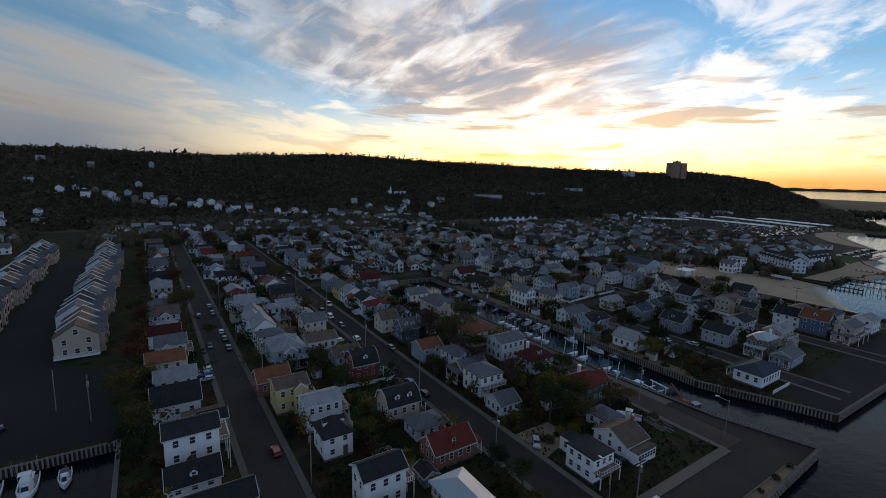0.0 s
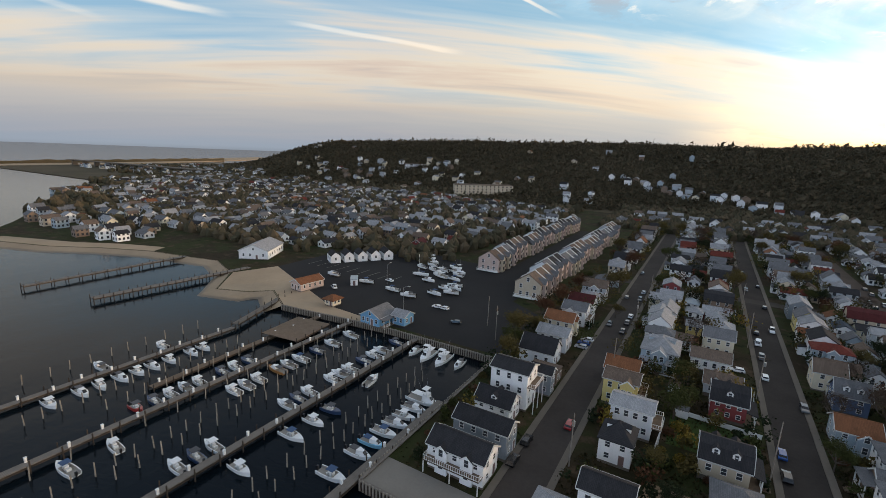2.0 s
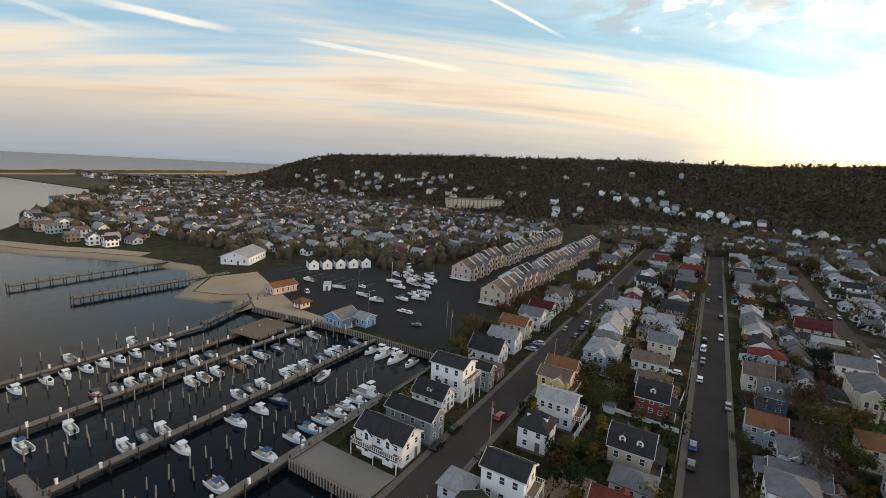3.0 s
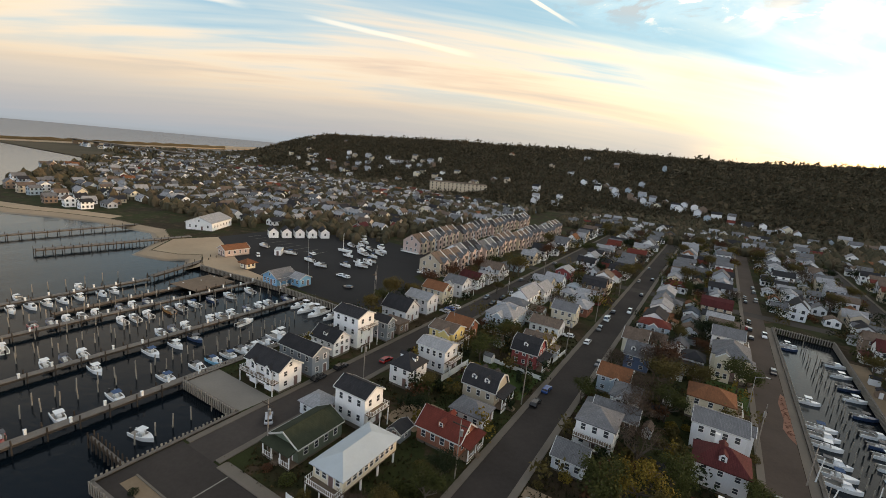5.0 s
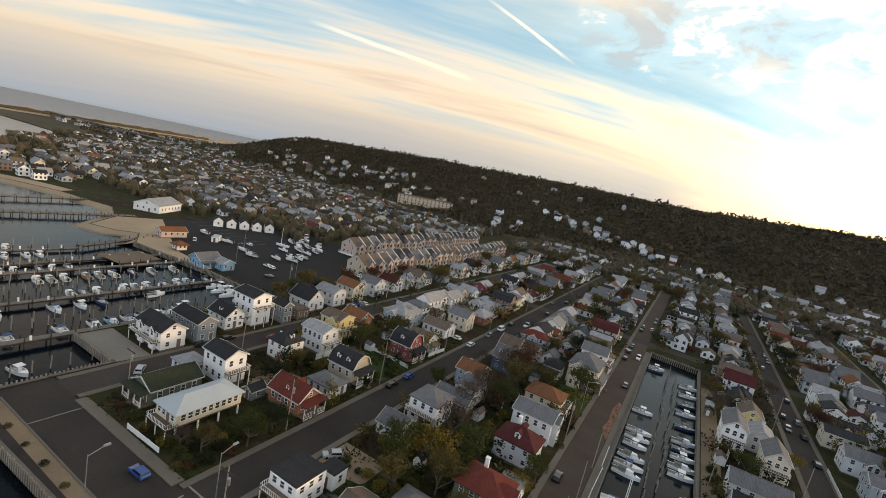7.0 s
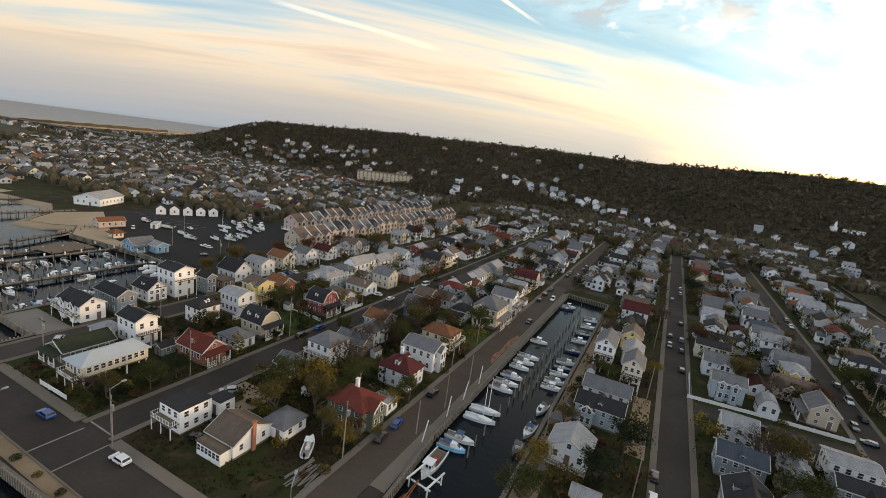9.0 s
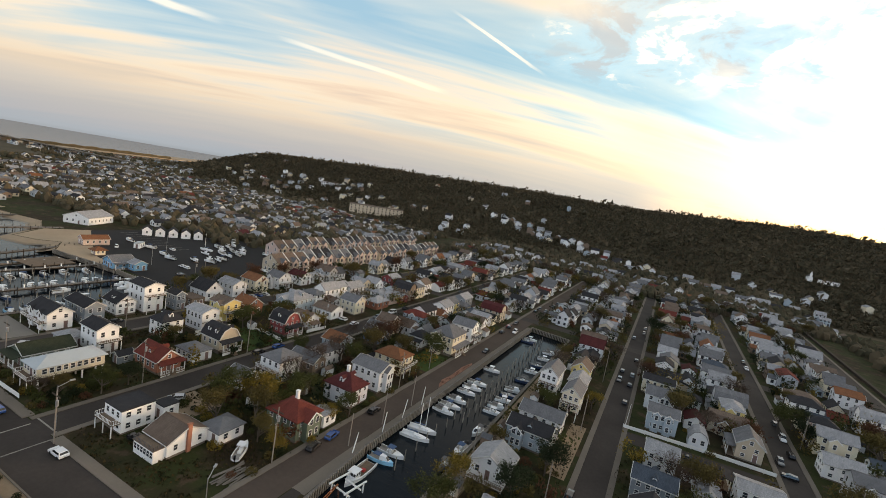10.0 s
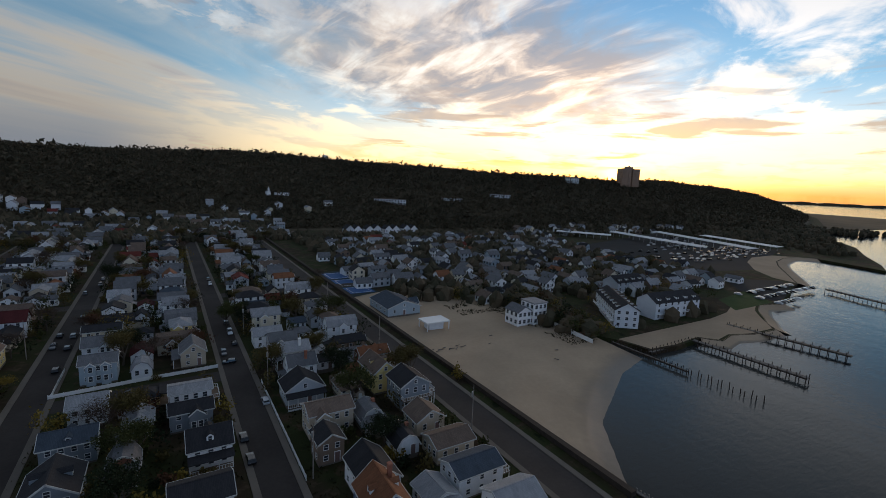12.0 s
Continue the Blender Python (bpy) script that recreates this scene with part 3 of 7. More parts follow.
def ladder(w, h, b, depth, bar):
    """A frame of one piece with two openings, one over the other; it stands proud of the wall towards -y."""
    xs, zs = (-w / 2 - b, -w / 2, w / 2, w / 2 + b), (-b, 0, h / 2 - bar, h / 2 + bar, h, h + b)
    v = [(x, y, z) for y in (-depth, 0.04) for z in zs for x in xs]
    f = []
    for r in range(5):
        for c in range(3):
            if c == 1 and r in (1, 3):
                continue
            k = r * 4 + c
            f.append((k, k + 1, k + 5, k + 4))
    for r in (1, 3):
        k = r * 4 + 1
        ring = (k, k + 1, k + 5, k + 4)
        f += [(ring[j], ring[(j + 1) % 4], ring[(j + 1) % 4] + 24, ring[j] + 24) for j in range(4)]
    edge = [0, 1, 2, 3, 7, 11, 15, 19, 23, 22, 21, 20, 16, 12, 8, 4]
    f += [(edge[(j + 1) % 16], edge[j], edge[j] + 24, edge[(j + 1) % 16] + 24) for j in range(16)]
    return v, f


def window_mesh(w, h):
    key = (round(w, 1), round(h, 1))
    if key not in WINDOW_MESH:
        v, f = ladder(w, h, 0.085, 0.06, 0.03)
        pane = Shape().box(-w / 2, w / 2, -0.015, 0.03, 0, h).mesh("pane", PANE)
        n = len(f)
        both = mesh_of("window", v, f + [(29, 30, 34, 33), (37, 38, 42, 41)], [TRIM, PANE], [0] * n + [1, 1])
        for p in both.vertices:
            if p.co.y > 0.03 and abs(p.co.x) < w / 2 + 0.01 and -0.01 < p.co.z < h + 0.01:
                p.co.y = -0.015
        WINDOW_MESH[key] = (mesh_of("window", v, f, TRIM), pane, both)
    return WINDOW_MESH[key]


DOOR = Shape().box(-0.5, 0.5, -0.05, 0.05, 0, 2.1, 0).box(-0.62, -0.5, -0.08, 0.05, 0, 2.2, 1).box(0.5, 0.62, -0.08, 0.05, 0, 2.2, 1).box(-0.62, 0.62, -0.08, 0.05, 2.1, 2.24, 1).mesh("door", [surface("door_paint", (0.16, 0.10, 0.09), 0.5), TRIM])


def profile(kind, w, pitch):
    """Roof outline over the width w, from eave to eave, as (x, height over the eave)."""
    if kind == "gambrel":
        return [(-w / 2, 0), (-w * 0.33, w * 0.28), (0, w * 0.42), (w * 0.33, w * 0.28), (w / 2, 0)]
    return [(-w / 2, 0), (0, w / 2 * pitch), (w / 2, 0)]


def add_window(host, m, w=0.9, h=1.3, fine=True):
    a, p, both = window_mesh(w, h)
    if fine:
        ob = part("window", a, host, m)
        part("pane", p, ob)
    else:
        part("window", both, host, m)


def side_pose(side, w, d, along, z):
    """Pose on the outer face of a side: f front (-y), b back, l left, r right; the part's -y looks outwards."""
    if side == "f":
        return pose(along, -d / 2, z)
    if side == "b":
        return pose(-along, d / 2, z, 0, 0, 180)
    if side == "l":
        return pose(-w / 2, -along, z, 0, 0, -90)
    return pose(w / 2, along, z, 0, 0, 90)


def rail(s, x0, y0, x1, y1, z, mat=0, posts=True):
    a, b = Vector((x0, y0, z)), Vector((x1, y1, z))
    n = max(1, round((b - a).length / 0.45))
    for q in (0.12, 0.95):
        s.tube(a + Vector((0, 0, q)), b + Vector((0, 0, q)), 0.045, n=4, mat=mat)
    for k in range(n + 1):
        p = a.lerp(b, k / n)
        s.box(p.x - 0.03, p.x + 0.03, p.y - 0.03, p.y + 0.03, z, z + 0.95, mat)


def gable_bay(host, m, bw, dp, h, wall, roof):
    """A bay with its own small gable that stands out from a wall; its ridge runs back into the main roof."""
    rise = bw * 0.38
    a = [(-bw / 2, -dp, -0.25), (bw / 2, -dp, -0.25), (bw / 2, -dp, h), (0, -dp, h + rise), (-bw / 2, -dp, h)]
    s = Shape().add(a + [(p[0], 1.6, p[2]) for p in a], [(0, 1, 2, 3, 4), (9, 8, 7, 6, 5)] + [(j, 5 + j, 5 + (j + 1) % 5, (j + 1) % 5) for j in range(5)])
    for lv in range(2 if h > 4.2 else 1):
        for e in ((-1, 1) if bw > 2.9 else (0,)):
            sp = pose(e * bw * 0.22, -dp, 1.2 + 2.5 * lv)
            s.box(-0.52, 0.52, -0.03, 0.05, -0.1, 1.45, 2, sp).box(-0.40, 0.40, -0.045, 0.05, 0, 0.64, 1, sp).box(-0.40, 0.40, -0.045, 0.05, 0.70, 1.35, 1, sp)
    bay = part("gable_bay", s.mesh("gable_bay", [WALL[wall], PANE, TRIM]), host, m)
    r = Shape()
    for e in (-1, 1):
        r.slab([(e * (bw / 2 + 0.25), -dp - 0.25, h - 0.08), (e * (bw / 2 + 0.25), 1.6, h - 0.08), (0, 1.6, h + rise + 0.2), (0, -dp - 0.25, h + rise + 0.2)], 0.16)
        r.slab([(e * (bw / 2 + 0.27), -dp - 0.33, h - 0.05), (e * (bw / 2 + 0.27), -dp - 0.255, h - 0.05), (0, -dp - 0.255, h + rise + 0.23), (0, -dp - 0.33, h + rise + 0.23)], 0.26, 1)
    part("bay_roof", r.mesh("bay_roof", [ROOF[roof], TRIM]), bay)


HOUSE = 0.82   # size of a house against the plan


def house(x, y, rot, w, d, h, wall="white", roof="grey", kind="gable", pitch=0.6, lift=0.0, base=0.4, rows=2, cols=(2, 3), dormers=0, chimney=False, porch="", deck="", fine=True, label="", z=0.0, door="f", over=0.35, plain=False, wing=(), bays=()):
    """A small shore house. w across the ridge, d along it; the ridge runs along local y. lift: height of stilts."""
    label = label or f"{wall} sided {'two' if rows > 1 else 'one'}-storey house with a {roof} {kind} roof"
    ob = thing("house", pose(x, y, z, 0, 0, rot) @ Matrix.Scale(HOUSE, 4), label, "house", "houses of the town")
    zb = base + lift
    foot = -0.3 if plain else zb
    top = zb + h
    prof = profile(kind, w, pitch) if kind in ("gable", "gambrel") else None
    s = Shape()
    if prof:
        n = len(prof)
        front = [(-w / 2, -d / 2, foot), (w / 2, -d / 2, foot)] + [(px, -d / 2, top + pz) for px, pz in prof[::-1]]
        backv = [(px, d / 2, pz) for px, _, pz in front]
        k = len(front)
        s.add(front + backv, [tuple(range(k)), tuple(range(2 * k - 1, k - 1, -1))] + [(j, k + j, k + (j + 1) % k, (j + 1) % k) for j in range(k)])
    else:
        s.box(-w / 2, w / 2, -d / 2, d / 2, foot, top)
    if plain:
        for sd, n in (("f", cols[0]), ("b", cols[0]), ("l", cols[1]), ("r", cols[1])):
            span = w if sd in "fb" else d
            for lv in range(rows):
                for q in range(n):
                    sp = side_pose(sd, w, d, span * ((q + 0.5) / n - 0.5) * 0.9, zb + h / rows * (lv + 0.33))
                    s.box(-0.52, 0.52, -0.03, 0.05, -0.09, 1.37, 2, sp).box(-0.42, 0.42, -0.045, 0.05, 0, 0.62, 1, sp).box(-0.42, 0.42, -0.045, 0.05, 0.67, 1.28, 1, sp)
    part("wall", s.mesh("wall", [WALL[wall], PANE, TRIM]), ob)
    # roof
    r, tm = Shape(), Shape()
    o, th = over, 0.22
    if prof:
        k = len(prof) - 1
        for j in range(k):
            (xa, za), (xb, zc) = prof[j], prof[j + 1]
            if j == 0:
                g = (zc - za) / (xb - xa)
                xa, za = xa - o, za - o * g
            if j == k - 1:
                g = (zc - za) / (xb - xa)
                xb, zc = xb + o, zc + o * g
            r.slab([(xa, -d / 2 - o, top + za + th), (xb, -d / 2 - o, top + zc + th), (xb, d / 2 + o, top + zc + th), (xa, d / 2 + o, top + za + th)], th)
            for e in (-1, 1):
                ya, yb = e * (d / 2 + o + 0.01), e * (d / 2 + o + 0.11)
                tm.slab([(xa, ya, top + za + th + 0.04), (xb, ya, top + zc + th + 0.04), (xb, yb, top + zc + th + 0.04), (xa, yb, top + za + th + 0.04)], th + 0.08)
            if j in (0, k - 1):
                e, ze = (-1, za) if j == 0 else (1, zc)
                tm.box(min(e * (w / 2 + o + 0.01), e * (w / 2 + o + 0.1)), max(e * (w / 2 + o + 0.01), e * (w / 2 + o + 0.1)), -d / 2 - o, d / 2 + o, top + ze - 0.02, top + ze + th - 0.02)
        if prof and kind == "gable":
            r.box(-0.14, 0.14, -d / 2 - o, d / 2 + o, top + w / 2 * pitch + th - 0.06, top + w / 2 * pitch + th + 0.05)
    elif kind == "hip":
        W, D = w / 2 + o, d / 2 + o
        rid = max(0.0, D - W)
        zt = top + W * pitch
        a = [(-W, -D, top), (W, -D, top), (W, D, top), (-W, D, top), (0, -rid, zt), (0, rid, zt)]
        lo = [(p[0], p[1], top - 0.18) for p in a[:4]]
        r.add(a + lo, [(0, 1, 4), (1, 2, 5, 4), (2, 3, 5), (3, 0, 4, 5), (9, 8, 7, 6), (0, 6, 7, 1), (1, 7, 8, 2), (2, 8, 9, 3), (3, 9, 6, 0)])
    else:
        r.box(-w / 2 - 0.1, w / 2 + 0.1, -d / 2 - 0.1, d / 2 + 0.1, top, top + 0.25)
    part("roof", r.mesh("roof", ROOF[roof]), ob)
    if tm.v and not plain:
        part("roof_trim", tm.mesh("roof_trim", EAVE), ob)
    for sd, along, bw, dp in bays:
        gable_bay(ob, side_pose(sd, w, d, along, 0), bw, dp, top - 0.25, wall, roof)
    # lower wings with a lean-to roof: side, length along it, depth, height
    for sd, ln, dp, hh, shift in wing:
        wg = part("wing", Shape().box(-ln / 2, ln / 2, -dp, -0.01, -0.2, hh).mesh("wing", WALL[wall]), ob, side_pose(sd, w, d, shift, 0))
        part("wing_roof", Shape().slab([(-ln / 2 - 0.25, -dp - 0.3, hh + 0.1), (ln / 2 + 0.25, -dp - 0.3, hh + 0.1), (ln / 2 + 0.25, 0, hh + 0.1 + dp * 0.28), (-ln / 2 - 0.25, 0, hh + 0.1 + dp * 0.28)], 0.16).mesh("wing_roof", ROOF[roof]), wg)
        if not plain:
            for q in range(max(1, int(ln / 2))):
                part("wing_window", window_mesh(0.95, 1.1)[2], wg, pose(ln * ((q + 0.5) / max(1, int(ln / 2)) - 0.5), -dp, 1.0))
    # footing or stilts
    if lift > 0.5:
        post = Shape().box(-0.14, 0.14, -0.14, 0.14, 0, zb).mesh("post", TRIM if wall != "brown" else WOOD)
        for px in (-w / 2 + 0.3, 0, w / 2 - 0.3):
            for py in np.linspace(-d / 2 + 0.3, d / 2 - 0.3, max(2, round(d / 4) + 1)):
                part("post", post, ob, pose(px, py, 0))
        part("floor_frame", Shape().box(-w / 2 + 0.05, w / 2 - 0.05, -d / 2 + 0.05, d / 2 - 0.05, zb - 0.3, zb - 0.004).mesh("floor_frame", WOOD), ob)
    elif not plain:
        part("footing", Shape().box(-w / 2 + 0.06, w / 2 - 0.06, -d / 2 + 0.06, d / 2 - 0.06, -0.3, zb).mesh("footing", CONCRETE), ob)
    # windows
    fh = h / rows
    for lv in range(0 if plain else rows):
        zz = zb + fh * lv + fh * 0.34
        for sd, n in (("f", cols[0]), ("b", cols[0]), ("l", cols[1]), ("r", cols[1])):
            span = w if sd in "fb" else d
            if not fine and (Matrix.Rotation(radians(rot), 3, "Z") @ Vector({"f": (0, -1, 0), "b": (0, 1, 0), "l": (-1, 0, 0), "r": (1, 0, 0)}[sd])).y > 0.5 and lv:
                n = 1
            for q in range(n):
                along = span * ((q + 0.5) / n - 0.5) * 0.9
                if lv == 0 and sd == door and q == n // 2:
                    continue
                add_window(ob, side_pose(sd, w, d, along, zz), 0.85, min(1.3, fh * 0.46), fine)
    if kind in ("gable", "gambrel") and w * pitch > 4.0 and not plain:
        for sd in "fb":
            add_window(ob, side_pose(sd, w, d, 0, top + 0.35), 0.8, 1.0, fine)
    n = cols[0] if door in "fb" else cols[1]
    span = w if door in "fb" else d
    if plain and not deck:
        return ob
    part("door", DOOR, ob, side_pose(door, w, d, span * ((n // 2 + 0.5) / n - 0.5) * 0.9, zb + 0.02))
    # dormers on both slopes
    rise = w * 0.42 if kind == "gambrel" else (w / 2 + (over if kind == "hip" else 0)) * pitch
    for q in range(dormers):
        yy = d * ((q + 0.5) / dormers - 0.5) * (0.45 if kind == "hip" else 0.8)
        for sgn in (-1, 1):
            dm = Shape()
            xo = sgn * w * (0.42 if kind == "gambrel" else 0.36)
            peak = min(2.5, rise * 0.94)
            z0, z1 = top + 0.1, top + peak - 0.55
            xi = sgn * w * 0.06
            dm.box(min(xi, xo), max(xi, xo), yy - 0.62, yy + 0.62, z0, z1)
            dm.add([(xo, yy - 0.62, z1), (xo, yy + 0.62, z1), (xo, yy, z1 + 0.5), (xi, yy - 0.62, z1), (xi, yy + 0.62, z1), (xi, yy, z1 + 0.5)], [(0, 1, 2), (3, 5, 4), (0, 2, 5, 3), (1, 4, 5, 2), (0, 3, 4, 1)])
            dob = part("dormer", dm.mesh("dormer", TRIM if wall in ("tan", "red", "navy") else WALL[wall]), ob)
            rf = Shape()
            for e in (-1, 1):
                rf.slab([(xo + sgn * 0.2, yy, z1 + 0.6), (xo + sgn * 0.2, yy + e * 0.78, z1 - 0.03), (xi, yy + e * 0.78, z1 - 0.03), (xi, yy, z1 + 0.6)], 0.08)
            part("dormer_roof", rf.mesh("dormer_roof", ROOF[roof]), dob)
            part("dormer_window", window_mesh(0.6, max(0.6, min(1.0, z1 - z0 - 0.5)))[2], dob, pose(xo, yy, z1 - max(0.6, min(1.0, z1 - z0 - 0.5)) - 0.08, 0, 0, 90 * sgn))
    if chimney:
        ch = Shape().box(w * 0.18, w * 0.18 + 0.7, d * 0.1, d * 0.1 + 0.7, top, top + w * pitch * 0.5 + 1.2).box(w * 0.18 - 0.06, w * 0.18 + 0.76, d * 0.1 - 0.06, d * 0.1 + 0.76, top + w * pitch * 0.5 + 1.1, top + w * pitch * 0.5 + 1.3)
        part("chimney", ch.mesh("chimney", WALL["brick"] if chimney == "brick" else TRIM), ob)
    # covered porches: an open deck with posts and a lean-to roof
    for sd in porch:
        span = w if sd in "fb" else d
        pm = side_pose(sd, w, d, 0, 0)
        pz = zb - 0.05
        pr = part("porch", Shape().box(-span / 2, span / 2, -2.0, -0.02, pz - 0.2, pz).mesh("porch", WOOD), ob, pm)
        pp = Shape().box(-0.09, 0.09, -0.09, 0.09, pz, pz + 2.45).mesh("porch_post", TRIM)
        nq = max(2, round(span / 2.6) + 1)
        for q in range(nq):
            part("porch_post", pp, pr, pose(-span / 2 + 0.15 + (span - 0.3) * q / (nq - 1), -1.85, 0))
        if lift < 0.5:
            part("skirt", Shape().box(-span / 2 + 0.05, span / 2 - 0.05, -1.9, -1.8, -0.2, pz - 0.2).mesh("skirt", TRIM), pr)
        else:
            for q in range(nq):
                part("porch_pile", Shape().box(-0.1, 0.1, -0.1, 0.1, 0, pz - 0.2).mesh("porch_pile", TRIM), pr, pose(-span / 2 + 0.15 + (span - 0.3) * q / (nq - 1), -1.85, 0))
        part("porch_roof", Shape().slab([(-span / 2 - 0.2, -2.3, pz + 2.6), (span / 2 + 0.2, -2.3, pz + 2.6), (span / 2 + 0.2, -0.01, pz + 3.05), (-span / 2 - 0.2, -0.01, pz + 3.05)], 0.15).mesh("porch_roof", ROOF[roof]), pr)
        for xa, xb in ((-span / 2 + 0.1, -0.8), (0.8, span / 2 - 0.1)):
            rl = Shape()
            rail(rl, xa, -1.9, xb, -1.9, pz)
            part("railing", rl.mesh("railing", TRIM), pr)
        if zb > 0.3:
            ns = max(2, round(pz / 0.18))
            prof2 = [(-2.0, pz - 0.02)]
            for q in range(ns):
                prof2 += [(-2.0 - 0.28 * q, pz - 0.02 - (pz - 0.02) * q / ns), (-2.0 - 0.28 * (q + 1), pz - 0.02 - (pz - 0.02) * q / ns)]
            prof2 = prof2[1:] + [(-2.0 - 0.28 * ns, -0.05), (-2.0, -0.05)]
            k = len(prof2)
            st = Shape().add([(-0.7, py, qz) for py, qz in prof2] + [(0.7, py, qz) for py, qz in prof2], [tuple(range(k)), tuple(range(2 * k - 1, k - 1, -1))] + [(j, k + j, k + (j + 1) % k, (j + 1) % k) for j in range(k)])
            part("steps", st.mesh("steps", WOOD), pr)
    # open upper decks
    for sd in deck:
        span = w if sd in "fb" else d
        pm = side_pose(sd, w, d, 0, 0)
        pz = zb + fh * (rows - 1) if rows > 1 else zb
        dk = part("deck", Shape().box(-span / 2, span / 2, -1.8, -0.02, pz - 0.18, pz).mesh("deck", WOOD), ob, pm)
        rl = Shape()
        rail(rl, -span / 2 + 0.05, -1.75, span / 2 - 0.05, -1.75, pz)
        rail(rl, -span / 2 + 0.05, -1.75, -span / 2 + 0.05, -0.1, pz)
        rail(rl, span / 2 - 0.05, -1.75, span / 2 - 0.05, -0.1, pz)
        part("railing", rl.mesh("railing", TRIM), dk)
        pp = Shape().box(-0.08, 0.08, -0.08, 0.08, -0.1, pz - 0.18).mesh("deck_post", TRIM)
        for q in (-1, 0, 1):
            part("deck_post", pp, dk, pose(q * (span / 2 - 0.15), -1.68, 0))
    return ob


TAKEN = []


def near(*args, **kw):
    """A house that is placed by hand and keeps its plot free of filled-in ones."""
    TAKEN.append((args[0], args[1], (max(args[3], args[4]) / 2 + 0.8) * HOUSE))
    kw.setdefault("fine", args[1] < 66)
    return house(*args, **kw)


# block between the first and second street, shore end
near(37.3, 38.9, 0, 6.4, 13.4, 2.5, "cream", "pale", "hip", 0.42, lift=2.2, base=0.3, rows=1, cols=(4, 9), deck="f", over=0.5, label="cream stilt house with a long pale metal roof")
near(26.8, 39.6, 0, 7.0, 10.5, 2.9, "green", "green", pitch=0.5, rows=1, cols=(2, 4), porch="f", label="dark green cottage with white shutters and mossy roof")
near(28.6, 48.9, 90, 5.4, 7.8, 6.3, "white", "dark", pitch=0.55, base=1.0, cols=(2, 3), deck="f", label="narrow white two-storey house with a rear balcony")
near(22.4, 46.0, 90, 5.0, 5.6, 2.8, "pale", "light", "hip", 0.5, rows=1, cols=(2, 2), label="small pale cottage with a light hipped roof")
near(27.4, 64.6, 0, 6.0, 6.8, 4.7, "white", "dark", "hip", 0.75, base=0.6, cols=(2, 2), dormers=1, label="white house with dark hipped roof and dormers")
near(28.2, 73.9, 90, 6.2, 8.2, 5.9, "pale", "light", pitch=0.35, base=0.6, cols=(2, 4), deck="f", label="pale grey house with a low light roof")
near(24.9, 83.2, 90, 6.8, 7.6, 6.0, "yellow", "brown", pitch=0.4, base=0.6, cols=(2, 3), deck="f", bays=(("l", 1.6, 3.0, 1.0),), label="bright yellow house with white balcony rails")
near(23.6, 92.6, 90, 6.6, 8.0, 3.6, "brick", "orange", pitch=0.7, rows=1, cols=(2, 3), label="brick house with an orange-brown gable roof")
near(29.8, 106.2, 0, 9.4, 11.6, 5.2, "blue", "light", "hip", 0.55, base=0.7, cols=(3, 4), dormers=1, porch="f", bays=(("f", 0.0, 3.6, 1.6),), label="large pale blue house with a grey hipped roof")
near(36.9, 49.5, 0, 2.8, 3.6, 2.2, "slate", "dark", base=0.1, rows=1, cols=(1, 1), label="small dark garden shed with a pitched roof")
near(43.2, 53.2, 90, 6.4, 9.4, 2.9, "brick", "red", pitch=0.78, base=0.6, rows=1, cols=(3, 4), dormers=1, porch="f", label="brick bungalow with a bright red gable roof")
near(43.6, 61.2, 90, 5.8, 7.4, 2.7, "pale", "grey", "hip", 0.5, rows=1, cols=(2, 3), label="low grey-roofed cottage beside the brick bungalow")
near(42.1, 69.0, 90, 6.6, 8.0, 3.6, "tan", "dark", "gambrel", base=1.1, rows=1, cols=(3, 3), dormers=2, porch="f", label="tan barn-roofed house with white dormers and porch")
near(43.0, 89.2, 90, 7.0, 7.0, 4.4, "red", "dark", "gambrel", base=0.7, cols=(3, 3), dormers=1, porch="f", label="dark red barn-roofed house with white window trim")
near(40.0, 111.0, 90, 7.4, 9.6, 3.2, "white", "brown", pitch=0.45, rows=1, cols=(2, 4), label="white single-storey house with a brown roof")
near(41.5, 122.0, 90, 7.0, 8.0, 5.2, "cream", "grey", pitch=0.6, cols=(2, 3), label="cream house with a grey gable roof")
# shore side of the first street, beside the boat basin
near(7.8, 48.4, 90, 6.2, 11.4, 4.6, "white", "dark", pitch=0.65, base=0.5, cols=(2, 5), deck="l", bays=(("l", -2.6, 2.4, 0.5), ("l", 2.6, 2.4, 0.5)), label="long white marina house with dark roof and balcony")
near(8.2, 55.4, 90, 5.4, 11.5, 5.2, "slate", "dark", pitch=0.6, base=0.6, cols=(2, 4), label="slate grey house with a dark roof and stair")
near(6.4, 64.4, 90, 6.0, 8.2, 3.8, "white", "dark", pitch=0.75, base=0.6, cols=(3, 3), dormers=1, label="white cottage with black roof beside the basin")
near(6.8, 71.2, 90, 6.6, 9.0, 8.6, "white", "dark", pitch=0.4, base=0.5, rows=3, cols=(2, 3), deck="f", label="tall white three-storey house with stacked decks")
near(10.4, 77.8, 90, 3.6, 5.4, 5.4, "slate", "dark", pitch=0.7, cols=(2, 2), label="narrow slate grey house with a steep roof")
near(9.2, 83.6, 90, 5.2, 7.6, 2.8, "brown", "brown", "flat", rows=1, cols=(2, 3), label="low brown flat-roofed building beside the street")
near(5.6, 91.0, 90, 7.4, 9.6, 3.9, "pale", "dark", pitch=0.85, rows=1, base=0.6, cols=(3, 3), label="pale house with a steep dark gable roof")
near(6.0, 100.5, 90, 6.6, 9.0, 5.0, "pale", "light", pitch=0.5, cols=(2, 3), label="pale two-storey house with a light grey roof")
